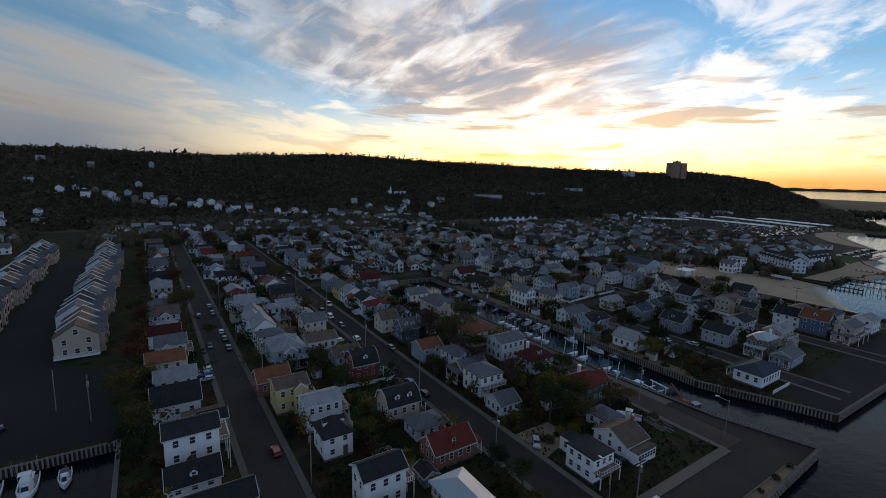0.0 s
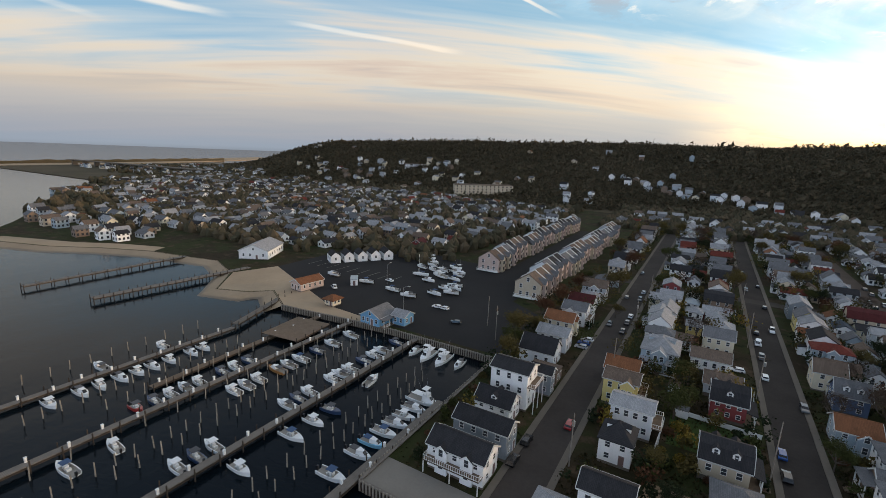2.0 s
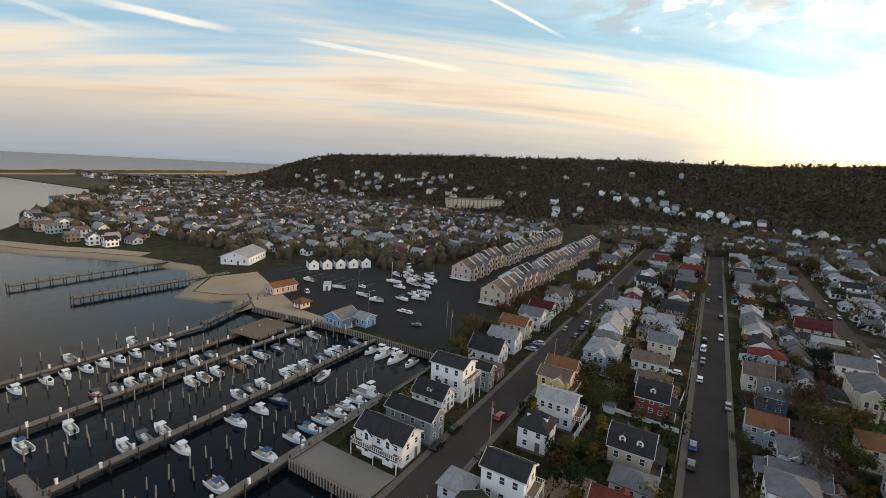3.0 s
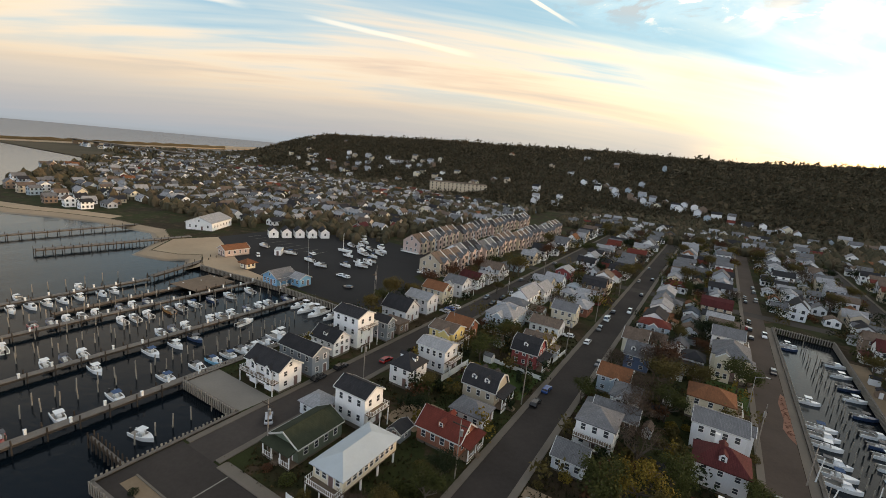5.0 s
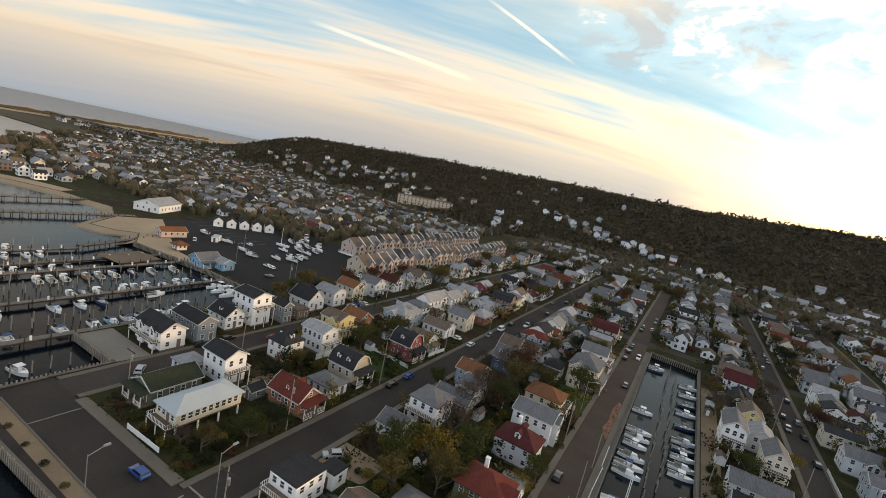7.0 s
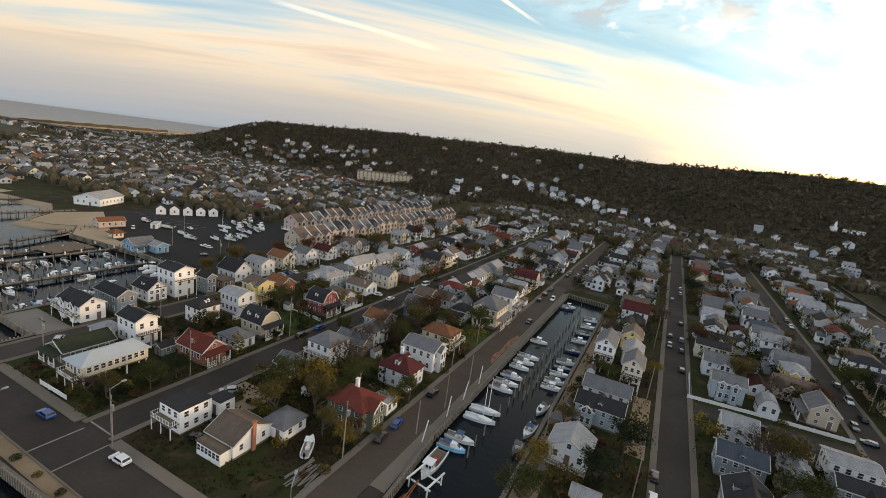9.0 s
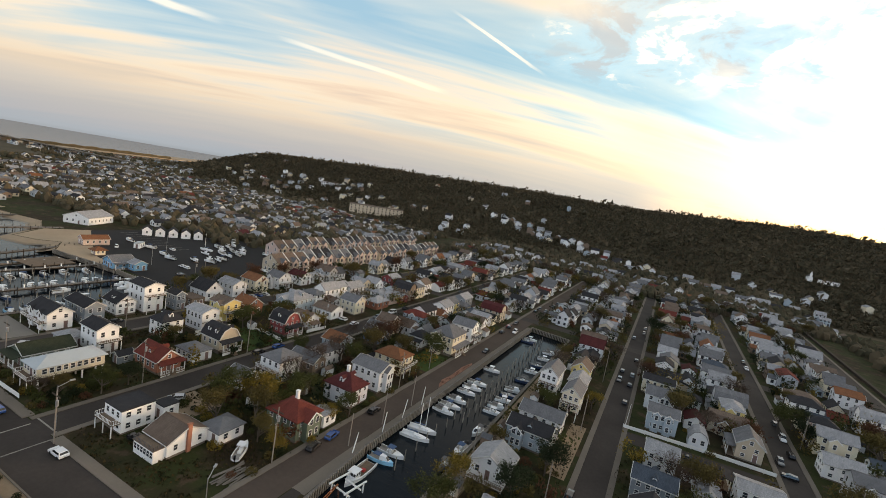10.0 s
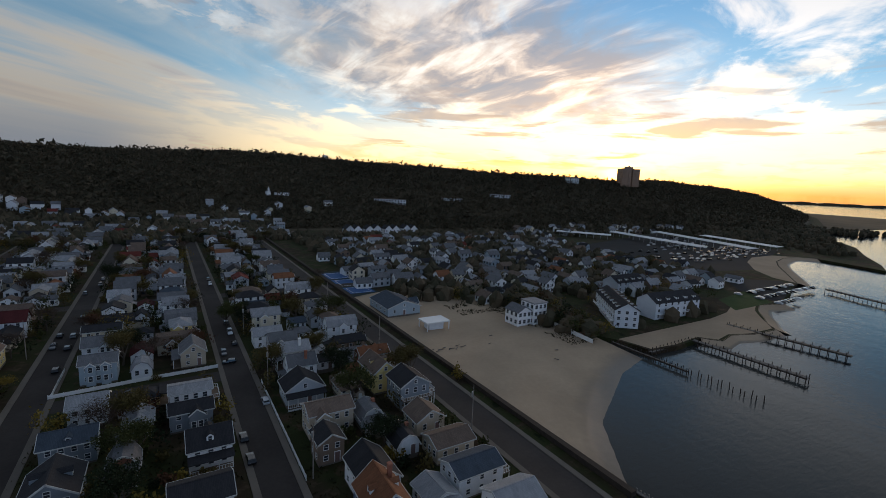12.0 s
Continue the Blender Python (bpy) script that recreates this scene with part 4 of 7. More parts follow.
near(4.6, 111.0, 90, 7.0, 9.0, 4.9, "cream", "orange", pitch=0.6, base=0.5, cols=(2, 3), bays=(("f", 1.2, 2.6, 0.8),), label="cream house with an orange shingle roof")
near(6.0, 121.0, 90, 7.0, 8.0, 5.4, "pale", "grey", pitch=0.6, cols=(2, 3), deck="f", bays=(("l", -1.0, 2.8, 1.2),), label="pale grey house with a front balcony")
near(5.0, 133.0, 90, 7.0, 9.0, 4.2, "white", "maroon", pitch=0.6, cols=(2, 3), label="white house with a dark red roof")
# block between the second street and the canal road
near(60.9, 38.0, 0, 6.0, 6.6, 4.6, "white", "dark", "flat", base=0.4, cols=(3, 3), deck="f", label="white cube house with a flat black roof")
near(62.6, 43.2, 0, 3.4, 3.4, 3.0, "white", "dark", "flat", base=0.3, rows=1, cols=(1, 1), label="small white flat-roofed annex building")
near(61.4, 60.2, 90, 6.0, 5.8, 2.6, "pale", "grey", pitch=0.6, rows=1, cols=(3, 3), label="small pale cottage with a sun porch")
near(63.1, 69.0, 0, 7.3, 7.8, 5.5, "white", "grey", "hip", 0.45, base=0.5, cols=(3, 3), deck="f", label="white two-storey house with a grey hipped roof")
near(61.6, 90.4, 90, 7.0, 7.2, 4.0, "blue", "orange", pitch=0.55, base=0.5, cols=(2, 3), bays=(("l", 1.0, 2.6, 1.0),), label="pale blue house with an orange-brown roof")
near(63.8, 105.5, 90, 6.6, 6.4, 4.1, "navy", "grey", pitch=0.85, base=0.5, cols=(3, 2), dormers=2, porch="r", label="navy house with white dormers and a porch")
near(61.8, 114.5, 90, 6.8, 6.6, 4.8, "cream", "brown", pitch=0.7, cols=(2, 2), label="cream house with a brown gable roof")
lodge = near(71.2, 39.6, 90, 9.6, 8.4, 3.0, "white", "brown", pitch=0.5, base=0.6, rows=1, cols=(3, 3), label="white bungalow with brown roof, brick chimney and sun deck")
part("chimney", Shape().box(-0.45, 0.45, -4.75, -4.21, -0.2, 6.7).box(-0.55, 0.55, -4.85, -4.15, 6.7, 6.95).mesh("chimney", WALL["brick"]), lodge, None, "tall red brick chimney")
room = part("sun_room", Shape().box(-7.4, -4.81, -3.6, 3.6, -0.2, 3.0).mesh("sun_room", WALL["white"]), lodge)
part("deck", Shape().box(-7.6, -4.81, -3.8, 3.8, 3.0, 3.15).mesh("deck", WOOD), room)
balustrade = Shape()
rail(balustrade, -7.5, -3.7, -7.5, 3.7, 3.15)
rail(balustrade, -7.5, -3.7, -4.9, -3.7, 3.15)
part("railing", balustrade.mesh("railing", DARKTRIM), room)
for q in range(6):
    part("window", window_mesh(0.9, 1.3)[2], room, pose(-7.4, 2.9 - 1.16 * q, 1.2, 0, 0, -90))
lodge.scale = lodge.scale * 0.86
near(74.6, 45.6, 0, 5.4, 6.0, 2.7, "white", "grey", "hip", 0.5, rows=1, cols=(2, 2), label="small white rear wing with a grey hipped roof")
near(81.2, 55.4, 90, 7.6, 9.0, 4.4, "green", "red", "hip", 0.55, base=0.5, cols=(3, 4), chimney="white", bays=(("f", 0.0, 4.2, 1.4),), label="dark green house with a red roof and a sun room")
near(83.6, 60.6, 0, 4.4, 4.2, 2.8, "white", "light", "flat", rows=1, cols=(2, 2), label="white flat-roofed annex beside the canal road")
near(80.6, 71.0, 90, 7.0, 8.8, 4.4, "pale", "maroon", "hip", 0.7, base=0.5, cols=(3, 3), dormers=1, chimney="white", label="pale house with maroon hipped roof and dormer")
near(80.2, 81.2, 90, 7.4, 9.4, 5.6, "pale", "grey", pitch=0.4, base=0.5, cols=(3, 4), bays=(("f", 0.0, 3.2, 1.2),), label="pale grey two-storey house with a long grey roof")
near(78.8, 92.4, 90, 7.6, 9.4, 5.0, "cream", "orange", "hip", 0.5, base=0.5, cols=(3, 3), deck="f", label="cream house with an orange hipped roof")
near(82.0, 117.6, 0, 9.0, 11.6, 6.2, "cream", "grey", "hip", 0.62, base=0.9, cols=(4, 4), porch="r", bays=(("f", -1.6, 4.0, 1.8),), label="large cream house with a grey hipped roof")
near(74.8, 112.8, 0, 5.4, 6.2, 3.8, "pale", "dark", "hip", 0.6, base=0.9, rows=1, cols=(3, 3), porch="f", label="small wing with a dark hipped roof on posts")
near(81.5, 131.5, 90, 7.0, 8.5, 6.0, "white", "grey", pitch=0.6, base=0.6, cols=(3, 3), porch="f", deck="f", label="white house with white porches and stairs")
# far side of the canal
near(115.4, 112.4, 0, 5.4, 10.0, 5.6, "white", "grey", pitch=0.8, lift=2.2, base=0.2, cols=(3, 4), deck="f", label="tall white canal house on stilts")
near(122.4, 105.6, 0, 5.2, 9.0, 4.8, "cream", "grey", pitch=0.85, lift=2.0, base=0.2, cols=(3, 4), deck="f", label="cream canal house on stilts with a deck")
near(118.6, 92.0, 90, 7.0, 11.0, 4.2, "pale", "grey", pitch=0.5, base=0.5, cols=(3, 4), porch="l", label="pale grey house with white stair and porch")
near(118.4, 83.6, 90, 6.6, 10.5, 4.2, "blue", "dark", pitch=0.5, base=0.5, cols=(3, 4), dormers=1, bays=(("l", -2.4, 3.0, 1.6),), label="blue-grey house with a dark roof")
near(116.0, 69.0, 0, 8.0, 7.4, 3.2, "white", "light", pitch=0.55, rows=1, cols=(3, 3), deck="f", label="white cottage with a pale roof and deck")
near(120.2, 58.6, 90, 3.2, 4.4, 2.4, "white", "light", rows=1, cols=(1, 2), base=0.1, label="small white shed with a pale roof")
near(121.5, 119.0, 0, 5.6, 8.0, 4.6, "pale", "light", pitch=0.6, cols=(2, 3), label="pale house with light roof by the canal")
near(120.4, 130.0, 0, 6.2, 8.4, 4.4, "yellow", "brown", pitch=0.75, cols=(3, 3), base=0.7, label="pale yellow canal house with a gable")
near(123.5, 39.5, 90, 7.4, 12.0, 3.4, "white", "blue", "hip", 0.5, base=0.5, rows=1, cols=(3, 6), porch="r", label="long white house with a blue-grey roof")
# block between the fourth and fifth street
near(142.4, 114.6, 90, 7.2, 8.0, 5.2, "blue", "grey", pitch=0.4, base=0.4, cols=(3, 3), bays=(("l", -1.6, 2.0, 0.5), ("l", 1.6, 2.0, 0.5)), label="pale blue three-bay house with a grey roof")
near(140.8, 139.4, 90, 6.4, 10.0, 4.6, "cream", "dark", pitch=0.4, cols=(3, 4), label="cream house with a long dark roof")
near(141.5, 127.4, 90, 6.8, 8.4, 4.6, "pale", "grey", pitch=0.6, cols=(3, 3), bays=(("l", 1.4, 3.2, 1.2),), label="pale house with a grey gable roof")
near(160.4, 116.6, 0, 6.4, 8.4, 4.1, "tan", "grey", pitch=0.8, cols=(2, 3), porch="l", label="tan gabled house with a side porch")
near(158.8, 92.0, 90, 6.0, 8.6, 5.1, "white", "light", pitch=0.25, base=0.4, cols=(3, 4), deck="f", label="white house with a flat pale roof")
near(158.6, 85.4, 90, 5.4, 8.4, 4.0, "slate", "dark", pitch=0.5, cols=(2, 3), bays=(("l", 1.0, 3.0, 1.2),), label="slate house with a dark roof")
near(160.6, 72.6, 90, 6.8, 7.6, 4.1, "white", "dark", pitch=0.75, cols=(3, 3), dormers=1, porch="l", label="white house with black gabled roof")
near(158.6, 59.2, 90, 7.4, 9.0, 4.6, "pale", "dark", pitch=0.45, cols=(3, 4), label="pale house with a dark low roof")
near(142.6, 95.0, 90, 6.6, 7.0, 4.2, "pale", "light", pitch=0.5, cols=(3, 3), label="pale blue-grey house with a light roof")
near(141.6, 82.6, 90, 6.6, 8.6, 4.2, "slate", "blue", pitch=0.5, cols=(3, 4), dormers=1, label="slate house with a blue-grey roof")
near(141.4, 70.0, 0, 7.6, 8.6, 4.2, "slate", "dark", pitch=0.7, cols=(3, 3), dormers=1, label="dark slate house with white skylight dormers")
near(142.0, 57.0, 0, 7.6, 9.0, 4.4, "grey", "dark", pitch=0.6, cols=(3, 3), label="grey house with a dark roof")
# beside the sea wall road
near(180.2, 72.6, 90, 6.4, 9.8, 5.4, "tan", "brown", pitch=0.45, cols=(3, 4), bays=(("l", -2.2, 3.0, 1.4),), label="tan two-storey house with a brown roof")
near(177.6, 64.4, 0, 5.2, 5.6, 4.6, "brown", "dark", pitch=0.6, cols=(2, 2), label="small dark house with a steep roof")
near(179.0, 86.6, 0, 9.4, 7.4, 3.4, "grey", "dark", pitch=0.65, rows=1, base=0.8, cols=(4, 3), porch="f", label="grey gabled house with a white porch rail")
near(178.4, 121.2, 90, 6.2, 8.6, 3.9, "white", "light", pitch=0.6, cols=(3, 3), label="white house with a pale gable roof")
near(181.0, 53.4, 0, 7.0, 9.6, 4.4, "white", "dark", pitch=0.75, cols=(2, 3), label="white gabled house with a dark steep roof")
near(198.4, 75.6, 0, 8.0, 8.2, 5.8, "slate", "dark", pitch=0.6, base=0.5, cols=(3, 3), deck="fr", label="slate house with white roof deck and balconies")
near(196.6, 65.2, 0, 7.2, 6.6, 3.2, "tan", "brown", pitch=0.6, rows=1, cols=(2, 2), label="tan cottage with a brown gable roof")
near(196.4, 56.2, 90, 6.4, 9.0, 3.3, "tan", "brown", pitch=0.4, rows=1, cols=(3, 3), label="low tan house with a brown roof")
near(195.2, 47.4, 90, 6.6, 10.0, 4.2, "pale", "blue", pitch=0.4, cols=(3, 3), deck="f", label="pale house with a blue-grey roof and deck")
# cross streets stay free
TAKEN += [(x, 104.2, 2.6) for x in range(138, 166, 5)] + [(x, 179, 2.6) for x in range(0, 214, 5)]



# ---- rows of further houses along the streets ----
rng = random.Random(4)
WALL_PICK = ["white"] * 15 + ["pale"] * 9 + ["grey"] * 4 + ["cream"] * 3 + ["tan"] * 4 + ["blue"] * 2 + ["brown", "brick"] + ["slate", "yellow", "brown", "red", "pink", "navy", "green"]
ROOF_PICK = ["grey"] * 10 + ["dark"] * 6 + ["light"] * 9 + ["brown"] * 5 + ["blue"] * 2 + ["red", "orange", "pale", "maroon"]


def free(x, y, r):
    return all((x - a) ** 2 + (y - b) ** 2 > (r + c) ** 2 for a, b, c in TAKEN)


# ---- distant houses, too small to pick apart, joined ----
FARMATS = [WALL[k] for k in ("white", "pale", "grey", "cream", "tan", "blue", "brown")] + [ROOF[k] for k in ("grey", "dark", "brown", "light", "red", "orange")] + [PANE]


def far_house(s, m, w, d, h, wall, roof, pitch, glazed=True):
    zt = h + w / 2 * pitch
    a = [(-w / 2, -d / 2, -2.5), (w / 2, -d / 2, -2.5), (w / 2, -d / 2, h), (0, -d / 2, zt), (-w / 2, -d / 2, h)]
    b = [(p[0], d / 2, p[2]) for p in a]
    s.add([m @ Vector(p) for p in a + b], [(4, 3, 2, 1, 0), (5, 6, 7, 8, 9)] + [((j + 1) % 5, 5 + (j + 1) % 5, 5 + j, j) for j in range(5)], wall)
    for sd, n in (("f", 2), ("l", 3), ("r", 3)):
        span = w if sd in "fb" else d
        for lv in range((2 if h > 4 else 1) if glazed else 0):
            for q in range(n):
                s.box(-0.55, 0.55, -0.05, 0.04, 0, 1.4, 13, m @ side_pose(sd, w, d, span * ((q + 0.5) / n - 0.5), 0.9 + 2.6 * lv))
    for e in (-1, 1):
        s.slab([m @ Vector(p) for p in ((e * (w / 2 + 0.35), -d / 2 - 0.3, h - 0.35 * pitch + 0.15), (e * (w / 2 + 0.35), d / 2 + 0.3, h - 0.35 * pitch + 0.15), (0, d / 2 + 0.3, zt + 0.15), (0, -d / 2 - 0.3, zt + 0.15))], 0.15, roof)


TOWN = Shape()
FAR_Y = 185   # houses further inland are joined into one mesh


def fill_row(cx, y0, y1, facing, step=(6.3, 8.3), tall=1.0, small=False):
    y = y0
    while y < y1:
        w, d = (rng.uniform(4.6, 5.6), rng.uniform(5.0, 6.6)) if small else (rng.uniform(5.4, 7.2), rng.uniform(7.2, 10.5))
        x = cx + rng.uniform(-1.2, 1.2)
        if free(x, y, 2.4 if small else 3.1) and rng.random() < 0.96:
            rows = 1 if small or rng.random() < 0.35 else 2
            kind = rng.choice(["gable"] * 6 + ["hip"] * 2 + ["gambrel"])
            turn = facing + (90 if rng.random() < 0.35 and kind != "gambrel" else 0) + rng.uniform(-2, 2)
            detail = y < 108
            wings = []
            if not small and rng.random() < (0.65 if detail else 0.5):
                wings.append((rng.choice("blr"), rng.uniform(3.0, 5.5), rng.uniform(1.8, 3.2), rng.uniform(2.3, 2.9), rng.uniform(-0.8, 0.8)))
            if not small and rng.random() < (0.45 if detail else 0.15):
                wings.append((rng.choice("fb"), rng.uniform(3.0, 5.0), rng.uniform(1.5, 2.4), rng.uniform(2.2, 2.7), 0.0))
            shore = "l" if (turn - facing) < 45 and facing > 0 else "r" if (turn - facing) < 45 else "f" if facing < 0 else "b"
            extra = []
            if rng.random() < 0.5 and not small:
                extra.append((rng.choice((shore, shore, "f")), rng.uniform(-1.2, 1.2), rng.uniform(2.3, 3.6), rng.uniform(0.6, 1.6)))
            if y > FAR_Y:
                far_house(TOWN, pose(x, y, 0, 0, 0, turn) @ Matrix.Scale(HOUSE, 4), w, d, (3.0 if rows == 1 else 5.3) * rng.uniform(0.92, 1.1) * tall, rng.choice((0, 0, 0, 0, 0, 1, 1, 1, 2, 3, 4, 5, 6)), 7 + rng.choice((0, 0, 0, 0, 0, 0, 1, 1, 1, 1, 2, 2, 3, 3, 3, 3, 3, 4, 5)), rng.uniform(0.45, 0.9))
                if wings:
                    far_house(TOWN, pose(x, y, 0, 0, 0, turn + 90) @ Matrix.Scale(HOUSE, 4) @ pose(rng.uniform(-1.5, 1.5), 1.5, 0), 3.6, d * 0.95, 2.9, 0, 7, 0.7)
                TAKEN.append((x, y, 2.4 if small else 3.1))
                y += rng.uniform(*step)
                continue
            house(x, y, turn, w, d, (2.7 if rows == 1 else 5.0) * rng.uniform(0.92, 1.1) * tall, rng.choice(WALL_PICK), rng.choice(ROOF_PICK), kind, rng.uniform(0.45, 0.9) if kind == "gable" else 0.5,
                  base=rng.uniform(0.4, 1.2), rows=rows, cols=(2, 3), dormers=rng.choice((1, 1, 2)) if kind != "hip" and rng.random() < 0.25 and detail else 0, chimney=rng.choice(("brick", "white")) if rng.random() < 0.3 and detail else False,
                  porch="f" if rng.random() < 0.45 and detail else "", deck=shore if rng.random() < 0.3 and y < 150 and rows == 2 else "", fine=False, plain=not detail, wing=wings, bays=extra)
            TAKEN.append((x, y, 2.4 if small else 3.1))
        y += rng.uniform(*step)


for cx, y0, y1, facing in ((5.5, 142, 330, 90), (27.5, 116, 340, -90), (42.5, 98, 330, 90), (64.5, 76, 320, -90), (79.5, 142, 310, 90), (119.5, 141, 330, 90), (142.5, 40, 330, -90), (157.5, 40, 320, 90), (180.5, 38, 320, -90), (196.5, 38, 330, 90), (103.5, 188, 320, -90)):
    fill_row(cx, y0, y1, facing)
for cx, y0, y1 in ((35.0, 120, 330), (72.0, 122, 320), (150.0, 50, 330), (188.5, 46, 330), (111.5, 188, 330), (97.5, 192, 330)):
    fill_row(cx, y0, y1, 0, (8, 15), 0.9, True)

# ---- the far town ----
def far_town(s, x0, x1, y0, y1, n, on_hill=False, turn=0):
    k = 0
    for _ in range(n * 6):
        x, y = rng.uniform(x0, x1), rng.uniform(y0, y1)
        if k >= n or not free(x, y, 3.7):
            continue
        z = hill_height(x, y) if y > 250 else 0.0
        if z > 3 and not on_hill:
            continue
        m = pose(x, y, max(z, 0) + (0.5 if on_hill else 0.0), 0, 0, rng.choice((0, 90)) + turn + rng.uniform(-8, 8)) @ Matrix.Scale(HOUSE, 4)
        far_house(s, m, rng.uniform(5.2, 7.2), rng.uniform(6.6, 10.5), rng.choice([2.8, 4.6, 5.2]), rng.choice((0, 1, 2, 2, 3, 4, 4, 6) if on_hill and x < -100 else (0, 0, 0, 0, 1, 1, 1, 2, 2, 3, 4, 5, 6)), 7 + rng.choice((0, 0, 0, 0, 0, 1, 1, 1, 2, 2, 3, 3, 3, 3) * 3 + (4, 5)), rng.uniform(0.5, 0.85), not on_hill)
        TAKEN.append((x, y, 3.6))
        k += 1


def far_row(s, a, b, n, w, d, h, wall, roof, turn):
    """Joined town houses in a row, each with its own gable."""
    for q in range(n):
        p = Vector(a).lerp(Vector(b), (q + 0.5) / n)
        far_house(s, pose(p.x + 0.8 * (-1) ** q, p.y, max(0, hill_height(p.x, p.y)) if p.y > 250 else 0, 0, 0, turn) @ Matrix.Scale(HOUSE, 4), w, d, h + 0.5 * (q % 3 == 0), wall if q % 3 else (wall + 1) % 7, roof, 0.9)
        TAKEN.append((p.x, p.y, 6.0))




def townhouse(x, y, wall, step, last):
    """One unit of a joined row: ridge along the row, white party walls above the roof, a gabled bay to the street."""
    ob = thing("townhouse", pose(x, y, 0), f"{wall} townhouse with grey roof and gabled bay in a row", "townhouse", "townhouses in joined rows")
    w, d, h = 9.0, 6.3, 5.4 + step
    a = [(-w / 2, -d / 2, -0.3), (w / 2, -d / 2, -0.3), (w / 2, -d / 2, h), (0, -d / 2, h + 2.9), (-w / 2, -d / 2, h)]
    k = Shape().add(a + [(p[0], d / 2, p[2]) for p in a], [(0, 1, 2, 3, 4), (9, 8, 7, 6, 5)] + [(j, 5 + j, 5 + (j + 1) % 5, (j + 1) % 5) for j in range(5)])
    for e in (-1, 1):
        for zz in (0.9, 3.4):
            for yy in (-1.7, 1.7):
                k.box(min(e * w / 2, e * (w / 2 + 0.05)), max(e * w / 2, e * (w / 2 + 0.05)), yy - 0.5, yy + 0.5, zz, zz + 1.3, 1)
    part("wall", k.mesh("wall", [WALL[wall], PANE]), ob)
    r = Shape()
    for e in (-1, 1):
        r.slab([(e * (w / 2 + 0.3), -d / 2, h - 0.1), (e * (w / 2 + 0.3), d / 2, h - 0.1), (0, d / 2, h + 3.1), (0, -d / 2, h + 3.1)], 0.2)
    part("roof", r.mesh("roof", ROOF[("grey", "dark", "brown")[int(step * 2 + y) % 3]]), ob)
    p = Shape()
    for e in (-1, 1):
        p.slab([(e * (w / 2 + 0.35), d / 2 - 0.16, h + 0.15), (e * (w / 2 + 0.35), d / 2 + 0.16, h + 0.15), (0, d / 2 + 0.16, h + 3.38), (0, d / 2 - 0.16, h + 3.38)], 0.34)
    part("party_wall", p.mesh("party_wall", TRIM), ob)
    b = Shape().add([(w / 2 - 0.1, -1.3, 0), (w / 2 + 1.0, -1.3, 0), (w / 2 + 1.0, 1.3, 0), (w / 2 - 0.1, 1.3, 0), (w / 2 - 1.6, -1.3, h), (w / 2 + 1.0, -1.3, h), (w / 2 + 1.0, 1.3, h), (w / 2 - 1.6, 1.3, h), (w / 2 - 2.2, 0, h + 1.5), (w / 2 + 1.0, 0, h + 1.5)],
                    [(0, 1, 5, 4), (1, 2, 6, 9, 5), (2, 3, 7, 6), (3, 0, 4, 8, 7)])
    for zz in (0.8, 3.3):
        b.box(w / 2 + 1.0, w / 2 + 1.06, -0.6, 0.6, zz, zz + 1.4, 1)
    # warm sun on the street bays is put into their pink or tan siding
    bay = part("bay", b.mesh("bay", [WALL["pink" if wall != "pink" else "tan"], PANE]), ob)
    rf = Shape()
    for e in (-1, 1):
        rf.slab([(w / 2 + 1.25, 0, h + 1.7), (w / 2 + 1.25, e * 1.6, h - 0.1), (w / 2 - 1.8, e * 1.6, h - 0.1), (w / 2 - 2.4, 0, h + 1.7)], 0.14)
    part("bay_roof", rf.mesh("bay_roof", ROOF["grey"]), bay)
    if last:
        for xx, zz in ((-2.4, 1.0), (0, 1.0), (2.4, 1.0), (-2.4, 3.5), (2.4, 3.5), (0, h + 0.5)):
            part("window", window_mesh(0.95, 1.3)[2], ob, pose(xx, -d / 2, zz))
        tb = part("balcony", Shape().box(-w / 2, w / 2, -d / 2 - 1.6, -d / 2 - 0.01, 0.4, 0.6).mesh("balcony", TRIM), ob)
        rl = Shape()
        rail(rl, -w / 2 + 0.1, -d / 2 - 1.5, w / 2 - 0.1, -d / 2 - 1.5, 0.6)
        part("railing", rl.mesh("railing", TRIM), tb)


for (xa, ya), (xb, yb), n in (((-14.4, 134), (-14.0, 284), 24), ((-40, 158), (-42, 300), 22)):
    for q in range(n):
        f = (q + 0.5) / n
        townhouse(xa + (xb - xa) * f + (0.9, 0.9, 0.9, -0.9, -0.9, -0.9)[q % 6], ya + (yb - ya) * f, ("tan", "pale", "grey", "pink", "grey", "cream")[(q // 2 + (3 if xa < -30 else 0)) % 6], (0.0, 0.5)[(q // 3) % 2], q == 0)
        TAKEN.append((xa + (xb - xa) * f, ya + (yb - ya) * f, 5.0))
far_row(TOWN, (274, 336), (338, 332), 8, 8.0, 10.0, 6.0, 0, 8, 0)
for q in range(5):
    house(-99 + 3.4 * q, 132 + 4.6 * q, 57, 5.0, 8.5, 3.2, "white", "dark", "gable", 0.8, rows=1, cols=(1, 2), fine=False, plain=True, over=0.15, label="small white gabled boat shed in a row")
    TAKEN.append((-99 + 3.4 * q, 132 + 4.6 * q, 5.0))
TAKEN += [(-131, 121, 14.0), (286, 92, 8.0), (290, 104, 8.0), (295, 116, 8.0), (299, 126, 7.0), (304, 94, 8.0), (318, 96, 8.0), (318, 117, 10.0), (259, 108, 6.0), (252, 107, 6.0), (229, 139, 9.0), (228, 115, 5.0)]  # plots of the shore buildings
